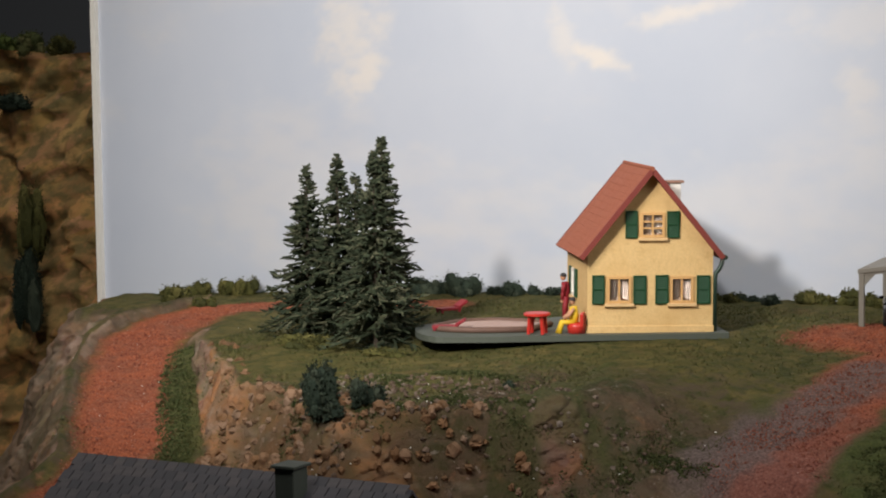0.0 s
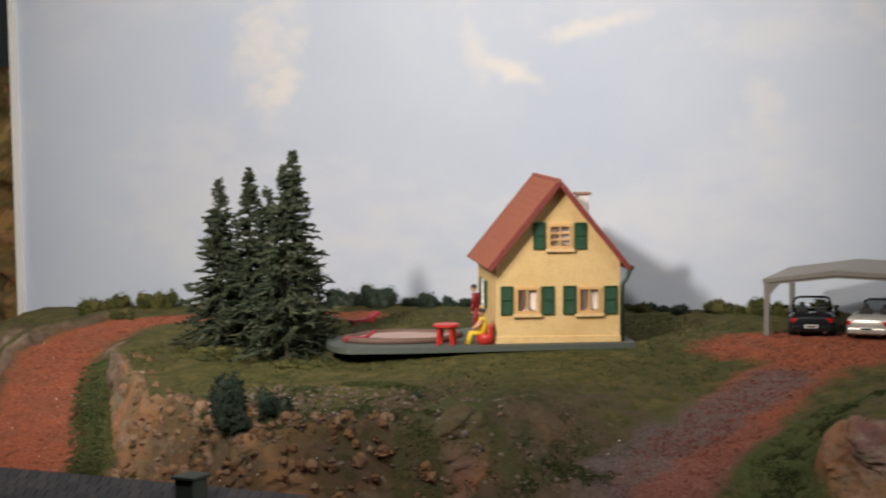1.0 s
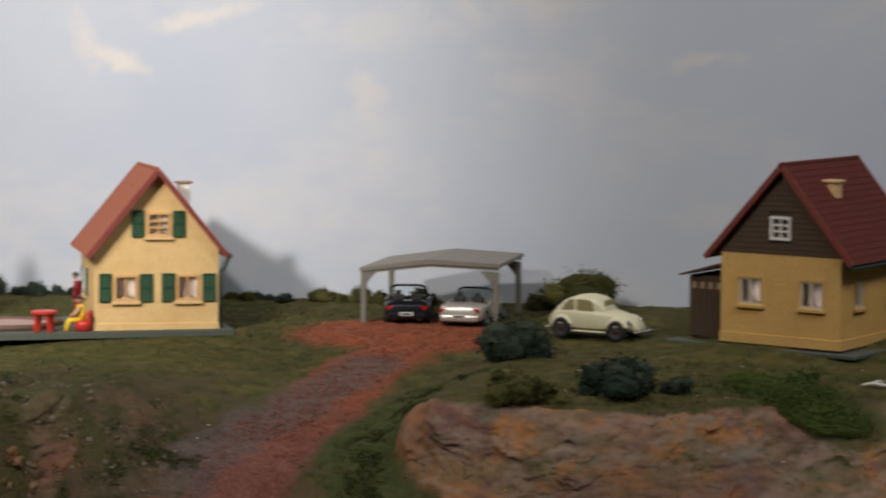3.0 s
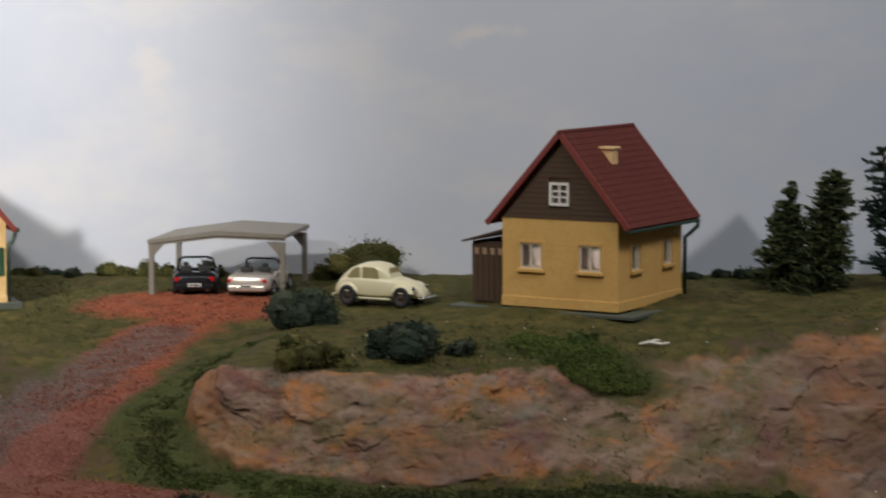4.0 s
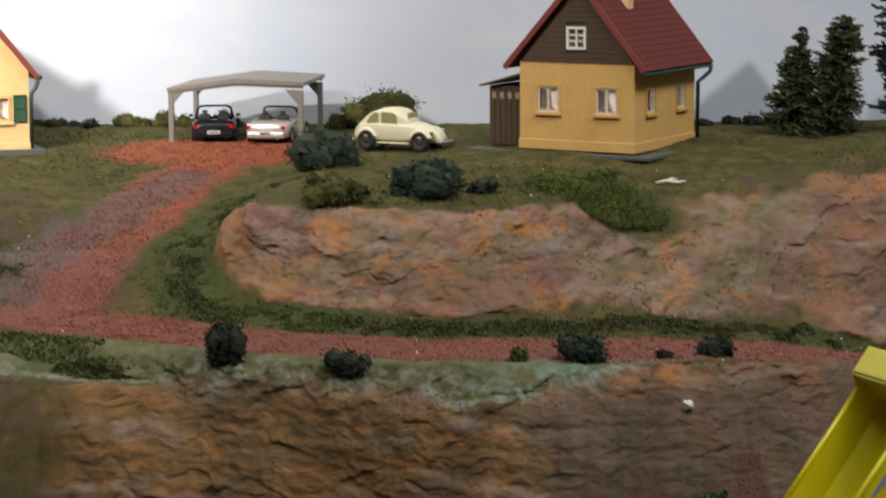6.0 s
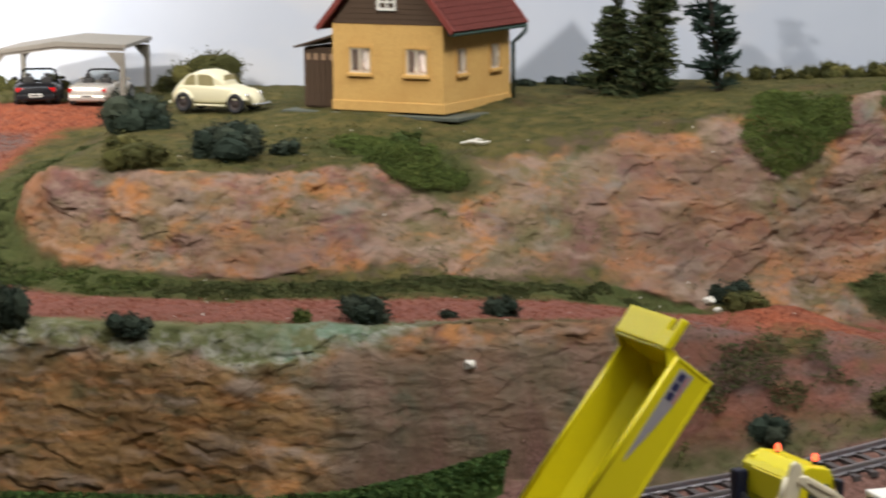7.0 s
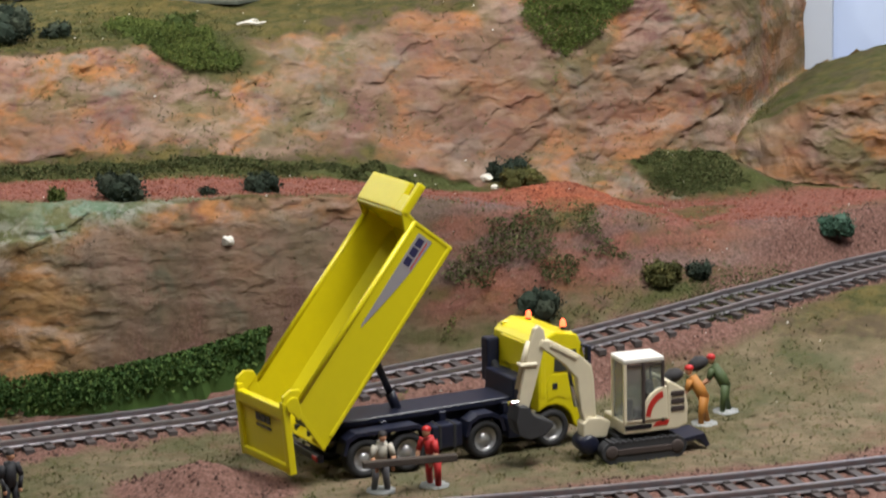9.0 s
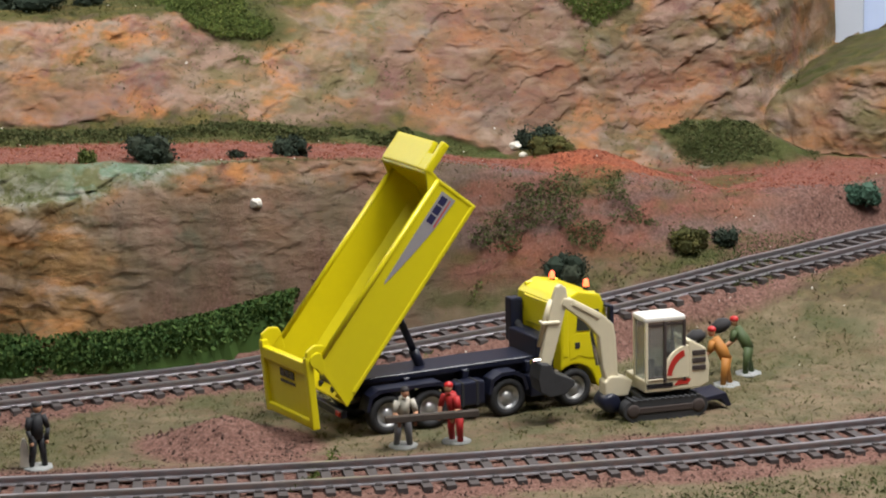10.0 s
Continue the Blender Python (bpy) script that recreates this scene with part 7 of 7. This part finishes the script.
stone_red = leaf_material("red_chip", (0.12, 0.03, 0.018), (0.32, 0.10, 0.055), (0.48, 0.24, 0.16))
stone_bal = leaf_material("ballast_chip", (0.06, 0.036, 0.03), (0.17, 0.088, 0.07), (0.27, 0.17, 0.135))
fibre_m = leaf_material("grass_fibre", (0.05, 0.056, 0.016), (0.10, 0.10, 0.028), (0.17, 0.145, 0.055))
scatter("gravel", 34000, [((-7.3, -5.6, -3.6, -0.6), 0.3), ((-4.2, -2.8, -3.6, -0.7), 0.3), ((-3.2, 1.3, -3.4, -1.0), 0.4)], 0.52, stone_red, "loose red gravel chips on the roads", False, 1, red_keep)
scatter("ballast", 14000, [((-2.2, 1.6, -5.3, -0.7), 1.0)], 0.6, stone_bal, "reddish ballast chips along the tracks", False, 2, ballast_keep)
scatter("grass", 110000, [((-6.6, -3.2, -3.1, -0.3), 0.4), ((-3.2, 0.6, -2.9, -0.3), 0.3), ((-2.2, 1.6, -5.2, -2.2), 0.3)], 1.5, fibre_m, "short green and straw grass fibres", True, 3, turf_keep)
rubble_m = leaf_material("rubble", (0.08, 0.055, 0.04), (0.2, 0.13, 0.09), (0.3, 0.25, 0.21))
scatter("rubble", 600, [((-5.4, -3.8, -3.4, -2.45), 1.0)], 1.45, rubble_m, "broken grey and ochre stones on the slope", False, 6, lambda x, y: 1 - patches(x, y)[0])
chunk_m = leaf_material("sienna_rubble", (0.11, 0.065, 0.035), (0.27, 0.135, 0.06), (0.36, 0.25, 0.18))
scatter("rubble", 480, [((-5.75, -4.2, -3.4, -2.85), 0.9), ((-6.6, -5.6, -2.9, -1.8), 0.1)], 2.6, chunk_m, "broken orange and grey plaster lumps below the lawn", False, 8, lambda x, y: (1 - patches(x, y)[0]) * (to_path(x, y, LEFT_ROAD)[0] > 0.36) * (y < line(x, TOP_Y) + 0.06))
white_chip = plain("white_crumb", (0.7, 0.66, 0.58), 0.8)
scatter("crumbs", 330, [((-7.9, -6.4, -3.2, -1.4), 0.15), ((-5.4, -4.0, -3.3, -2.6), 0.25), ((-7.4, -3.2, -3.2, -1.2), 0.1), ((-3.2, 1.0, -3.4, -1.2), 0.5)], 0.5, white_chip, "scattered pale crumbs of plaster", False, 4, lambda x, y: 0.6 + 0 * x)


def pale_stone(x, y, size, label, seed):
    rng = random.Random(seed)
    bm = bmesh.new()
    for v in ball(bm, (0, 0, size * 0.4), (size, size * 0.8, size * 0.8), 2):
        v.co += Vector((rng.uniform(-1, 1), rng.uniform(-1, 1), rng.uniform(-1, 1))) * size * 0.18
    t = part("stone", bm, white_chip)
    t.matrix_world = pose(x * DM, y * DM, gz(x, y) * DM)
    return tagged(t, label, "stone")


pale_stone(-1.01, -3.1, 2.4, "white plaster stone on the lower cliff edge", 1)
pale_stone(-0.4, -1.76, 2.6, "pale stone beside the bush at the cliff foot", 2)
pale_stone(-0.36, -1.8, 1.6, "small pale stone beside the bush at the cliff foot", 3)
bm = bmesh.new()
tube(bm, [(-6, 0, 0.8), (-2, 0.6, 1.6), (3, -0.4, 1.2), (6, 0.5, 1.8)], [0.5, 0.8, 0.7, 0.3], 6)
tube(bm, [(-2, 0.6, 1.6), (0, 2.5, 2.4), (2, 3.2, 2.0)], [0.5, 0.5, 0.2], 6)
b = part("branch", bm, white_chip)
b.matrix_world = pose(-0.135, -0.168, gz(-1.35, -1.68) * DM)
tagged(b, "bleached white twig lying on the cliff top", "twig")



# ---- railway tracks ----
rail_m = plain("rail_steel", (0.42, 0.4, 0.42), 0.3, 0.7, vary=0.15)
sleeper_m = plain("brown_sleeper", (0.075, 0.062, 0.06), 0.75, vary=0.3)


def track(name, knots, label, seed):
    t = tagged(new(name), label, "track", "railway tracks")
    t.empty_display_size = 0.01
    k = np.array([p[:2] for p in knots], float)
    u = np.linspace(0, len(k) - 1, 160)
    sx, sy = np.polyfit(range(len(k)), k[:, 0], 5 if len(k) > 6 else 3), np.polyfit(range(len(k)), k[:, 1], 5 if len(k) > 6 else 3)
    P = np.stack([np.polyval(sx, u), np.polyval(sy, u)], -1) * 100
    H = np.interp(P[:, 0] / 100, k[:, 0], [p[2] for p in knots]) * 100
    T = np.gradient(P, axis=0)
    T /= np.linalg.norm(T, axis=1)[:, None]
    N = np.stack([-T[:, 1], T[:, 0]], -1)
    prof = [(-1.3, 0.0), (-1.3, 0.3), (-0.35, 0.6), (-0.35, 1.6), (-0.7, 1.8), (-0.7, 2.4), (0.7, 2.4), (0.7, 1.8), (0.35, 1.6), (0.35, 0.6), (1.3, 0.3), (1.3, 0.0)]
    for s in (-1, 1):
        V = [(*(p + n * (s * 8.6 + a)), h - 1.6 + z) for p, n, h in zip(P, N, H) for a, z in prof]
        m = len(prof)
        Fc = [(i * m + j, i * m + (j + 1) % m, (i + 1) * m + (j + 1) % m, (i + 1) * m + j) for i in range(len(P) - 1) for j in range(m)]
        raw_mesh("rail", V, Fc, rail_m, t, "worn steel rail")
    bm = bmesh.new()
    box(bm, -1.35, 1.35, -15, 15, -1.5, 0.35)
    for s in (-1, 1):
        box(bm, -0.9, 0.9, s * 8.6 - 2.4, s * 8.6 - 0.9, 0.3, 0.85)
        box(bm, -0.9, 0.9, s * 8.6 + 0.9, s * 8.6 + 2.4, 0.3, 0.85)
    first = part("sleeper", bm, sleeper_m, t)
    d = np.concatenate([[0], np.cumsum(np.linalg.norm(np.diff(P, axis=0), axis=1))])
    rng = random.Random(seed)
    for q, s in enumerate(np.arange(3.0, d[-1] - 3, 6.6)):
        x, y = np.interp(s, d, P[:, 0]), np.interp(s, d, P[:, 1])
        a = math.degrees(math.atan2(np.interp(s, d, T[:, 1]), np.interp(s, d, T[:, 0])))
        m = pose(x * MM, y * MM, np.interp(x, P[:, 0], H) * MM - 0.0018, 0, 0, a + rng.uniform(-1, 1))
        if q == 0:
            first.matrix_local = m
        else:
            o = new("sleeper", first.data)
            o.parent, o.matrix_local = t, m


track("railway_track", REAR_TRACK, "model railway track curving away behind the truck", 1)
track("railway_track", NEAR_TRACK, "model railway track in front of the truck", 2)

# ---- sky board, far scenery and the hall ----


# painted clouds: place, half sizes, slant and strength
CLOUDS = ((-7.0, 1.3, 0.24, 0.3, 0.0, 0.75), (-6.9, 1.08, 0.12, 0.12, 0.5, 0.9), (-5.56, 1.15, 0.2, 0.07, -0.35, 1.0), (-5.75, 1.28, 0.12, 0.16, -1.0, 0.6), (-5.05, 1.36, 0.4, 0.05, 0.2, 0.8), (-4.2, 1.0, 0.1, 0.14, -0.2, 0.5), (-4.2, 1.3, 0.5, 0.12, 0.1, 0.35), (-2.55, 1.16, 0.25, 0.06, 0.1, 0.7), (-3.3, 1.45, 0.5, 0.14, 0.15, 0.4), (-1.6, 1.4, 0.6, 0.2, 0.1, 0.3))


def sky_board():
    nx, nz = 760, 300
    xs, zs = np.linspace(-8.7, 0.79, nx), np.linspace(-1.2, 3.6, nz)
    X, Z = np.meshgrid(xs, zs, indexing="ij")
    mask = np.zeros_like(X)
    brush = 1.2 * fbm(X * 4 + 3, Z * 8 - 2 * X, 5, 5) + 0.9 * fbm(X * 16 - 9 * Z, Z * 26 + 4 * X, 6, 3)
    for cx, cz, rx, rz, slant, k in CLOUDS:
        u, w = X - cx, Z - cz - slant * (X - cx)
        mask = np.maximum(mask, 0.8 * k * (1 - smooth(0.1, 1.25, np.hypot(u / rx, w / rz) + brush)))
    mask = np.clip(mask + 0.28 * smooth(0.02, 0.35, fbm(X * 1.2, Z * 2.5, 15) + 0.3 * fbm(X * 7, Z * 16, 16)), 0, 1)
    verts = np.stack([X * DM, 0 * X, Z * DM], -1).reshape(-1, 3)
    i = np.arange(nx * nz).reshape(nx, nz)
    me = bpy.data.meshes.new("backdrop")
    me.from_pydata(verts, [], np.stack([i[:-1, :-1], i[1:, :-1], i[1:, 1:], i[:-1, 1:]], -1).reshape(-1, 4))
    me.attributes.new("cloud", "FLOAT", "POINT").data.foreach_set("value", mask.ravel().astype(np.float32))
    m, nt, b = nodes_of("painted_sky")
    a = nt.nodes.new("ShaderNodeAttribute")
    a.attribute_name = "cloud"
    n = noise_node(nt, 9, 4, 0.6)
    base = ramp_node(nt, n.outputs["Fac"], [(0.3, (0.47, 0.51, 0.595)), (0.7, (0.53, 0.56, 0.63))])
    c = mix_node(nt, a.outputs["Fac"], base.outputs["Color"], (0.72, 0.66, 0.6))
    nt.links.new(c, b.inputs["Base Color"])
    b.inputs["Roughness"].default_value = 0.6
    me.materials.append(m)
    ob = tagged(new("backdrop", me), "pale grey-blue painted sky board with faint warm clouds", "backdrop", kind="structure")
    bm = bmesh.new()
    box(bm, -870, 79, 0.6, 9, -120, 360)
    part("board", bm, m, ob)
    bm = bmesh.new()
    box(bm, -873, -869.6, -3.0, 9, -120, 360)
    trim = part("trim", bm, white_m)
    tagged(trim, "white edge strip of the sky board", "trim", kind="structure")


sky_board()
blue_m = plain("pale_blue_panel", (0.52, 0.61, 0.82), 0.6, vary=0.05, scale=40)
bm = bmesh.new()
box(bm, 60, 420, 11, 19, -140, 360)
tagged(part("backdrop", bm, blue_m), "plain pale blue panel beyond the sky board", "backdrop", kind="structure")


def far_hill():
    """The neighbouring layout's hillside, seen past the edge of the sky board."""
    nx, nz = 160, 160
    xs, zs = np.linspace(-16.5, -10.2, nx), np.linspace(-2.4, 1.15, nz)
    X, Z = np.meshgrid(xs, zs, indexing="ij")
    Y = 3.2 + 0.45 * (Z - 1) + 0.5 * fbm(X * 1.5, Z * 1.6, 91) + 0.16 * fbm(X * 5, Z * 6, 92) + 0.06 * fbm(X * 16, Z * 18, 99)
    chip, tone = facets(X * 2.6 + 0.9 * fbm(X * 3, Z * 3, 95), Z * 2.8 + 0.9 * fbm(X * 3, Z * 3, 96), 97)
    chip2, tone2 = facets(X * 7, Z * 7, 98)
    Y = Y - 0.07 * chip - 0.04 * chip2
    Z = Z + 0.2 * fbm(X * 1.6, Z * 0.1, 93)
    i = np.arange(nx * nz).reshape(nx, nz)
    me = bpy.data.meshes.new("far_hillside")
    me.from_pydata(np.stack([X * DM, Y * DM, Z * DM], -1).reshape(-1, 3), [], np.stack([i[:-1, :-1], i[1:, :-1], i[1:, 1:], i[:-1, 1:]], -1).reshape(-1, 4))
    me.attributes.new("tone", "FLOAT", "POINT").data.foreach_set("value", (0.65 * tone + 0.35 * tone2).ravel().astype(np.float32))
    m, nt, b = nodes_of("far_rock")
    a = nt.nodes.new("ShaderNodeAttribute")
    a.attribute_name = "tone"
    n, n2 = noise_node(nt, 20, 6, 0.65), noise_node(nt, 60, 5, 0.65)
    r2 = ramp_node(nt, a.outputs["Fac"], [(0.2, (0.05, 0.045, 0.015)), (0.35, (0.42, 0.2, 0.07)), (0.5, (0.3, 0.2, 0.05)), (0.62, (0.45, 0.22, 0.12)), (0.75, (0.12, 0.1, 0.04)), (0.9, (0.4, 0.28, 0.1))])
    r = ramp_node(nt, n.outputs["Fac"], [(0.32, (0.05, 0.045, 0.012)), (0.42, (0.26, 0.14, 0.03)), (0.55, (0.42, 0.18, 0.06)), (0.7, (0.4, 0.25, 0.06))])
    c = mix_node(nt, 0.55, r.outputs["Color"], r2.outputs["Color"])
    scrub = ramp_node(nt, n2.outputs["Fac"], [(0.46, (0, 0, 0)), (0.58, (0.8, 0.8, 0.8))])
    c = mix_node(nt, scrub.outputs["Color"], c, (0.09, 0.075, 0.02))
    c = mix_node(nt, 0.2, c, (0.12, 0.07, 0.025))
    nt.links.new(c, b.inputs["Base Color"])
    b.inputs["Roughness"].default_value = 0.9
    me.materials.append(m)
    me.polygons.foreach_set("use_smooth", np.ones(len(me.polygons), bool))
    tagged(new("far_hillside", me), "distant ochre rock hillside of a neighbouring layout", "backdrop", kind="structure")


far_hill()
rng = random.Random(9)
for x, y, w, h, mat, z in ((-11.05, 2.1, 34, 62, bush_olive, -0.25), (-11.05, 2.05, 32, 60, bush_dark, -0.7), (-12.35, 3.3, 40, 20, bush_green, 1.1), (-12.0, 3.2, 34, 22, bush_moss, 1.1), (-12.75, 3.4, 40, 22, bush_dark, 1.08), (-11.6, 3.1, 26, 16, bush_olive, 1.12), (-11.35, 2.9, 22, 20, bush_dark, 0.05), (-12.0, 3.0, 40, 14, bush_dark, 0.72), (-12.4, 2.9, 34, 26, bush_dark, 0.2), (-11.3, 2.8, 26, 14, bush_moss, -0.5)):
    bush(x, y, w, w * 0.8, h, int(rng.random() * 1e6), mat, "dark foliage on the distant hillside", z=z, flakes=1500, leaf=1.6, category="tree", group="far trees", name="tree")

hall_m = plain("grey_hall_wall", (0.16, 0.17, 0.19), 0.9, vary=0.05, scale=4)
for name, q in (("wall_north", (-3200, 2600, 1400, 1450, -1000, 1900)), ("wall_south", (-3200, 2600, -3450, -3400, -1000, 1900)), ("wall_west", (-3250, -3200, -3450, 1450, -1000, 1900)), ("wall_east", (2600, 2650, -3450, 1450, -1000, 1900)), ("floor", (-3250, 2650, -3450, 1450, -1050, -1000)), ("ceiling", (-3250, 2650, -3450, 1450, 1900, 1950))):
    bm = bmesh.new()
    box(bm, *q)
    tagged(part(name, bm, hall_m), "plain grey surface of the exhibition hall", name.split("_")[0], kind="structure")

base_m = plain("layout_base", (0.1, 0.1, 0.105), 0.8, vary=0.05, scale=20)
bm = bmesh.new()
box(bm, -915, 215, -615, -2, -1000, -135)
tagged(part("platform", bm, base_m), "plain grey platform carrying the layout", "platform", kind="structure")
bm = bmesh.new()
box(bm, -1650, -1020, 150, 420, -1000, -245)
tagged(part("platform", bm, base_m), "plain grey platform carrying the neighbouring hillside", "platform", kind="structure")

# low building whose slate roof shows at the front edge
shingle_m, nt, b = nodes_of("slate_shingle")
info = nt.nodes.new("ShaderNodeObjectInfo")
tint = ramp_node(nt, info.outputs["Random"], [(0.0, (0.05, 0.047, 0.055)), (0.5, (0.085, 0.078, 0.09)), (1.0, (0.14, 0.115, 0.115))]).outputs["Color"]
nt.links.new(mix_node(nt, noise_node(nt, 500, 4).outputs["Fac"], tint, (0.06, 0.055, 0.062)), b.inputs["Base Color"])
b.inputs["Roughness"].default_value = 0.65
lo = thing("low_building", -4.5, -4.5, -0.62, 1.5, "low building with dark slate shingle roof and vent", "building")
part("walls", block(-58, 62, -62, -4, -10, 10, 0.3), cream_m, lo)
half_roof = part("roof", prism([(-66, 14), (0, 54), (0, 55), (-66, 15)], "x", -62, 66), shingle_m, lo)
part("roof", prism([(6, 48), (0, 54), (0, 55), (7, 48)], "x", -62, 66), shingle_m, lo)
sh = bmesh.new()
box(sh, -1.9, 1.9, -2.6, 2.6, 0.0, 0.45)
first = None
rng = random.Random(3)
for r_ in range(11):
    for c_ in range(31):
        m = Matrix.Translation(Vector((-60 + 4.1 * c_ + 2.0 * (r_ % 2), -1.5 - 3.6 * r_, 55 - 3.6 * r_ * 40 / 66 - 0.6)) * MM) @ Euler((radians(31.2 + 4 + rng.uniform(-0.7, 0.7)), 0, radians(rng.uniform(-1.5, 1.5)))).to_matrix().to_4x4()
        if first is None:
            first = part("shingle", sh, shingle_m, half_roof)
            first.matrix_local = m
        elif r_ * 31 + c_ < 300:
            o = new("shingle", first.data)
            o.parent, o.matrix_local = half_roof, m
vent = part("vent", block(24.5, 31.5, -13, -5, 48, 60.5, 0.3), slate_m, lo, "dark square roof vent")
part("vent_cap", block(23.6, 32.4, -14, -4, 60.5, 61.5, 0.2), slate_m, vent)
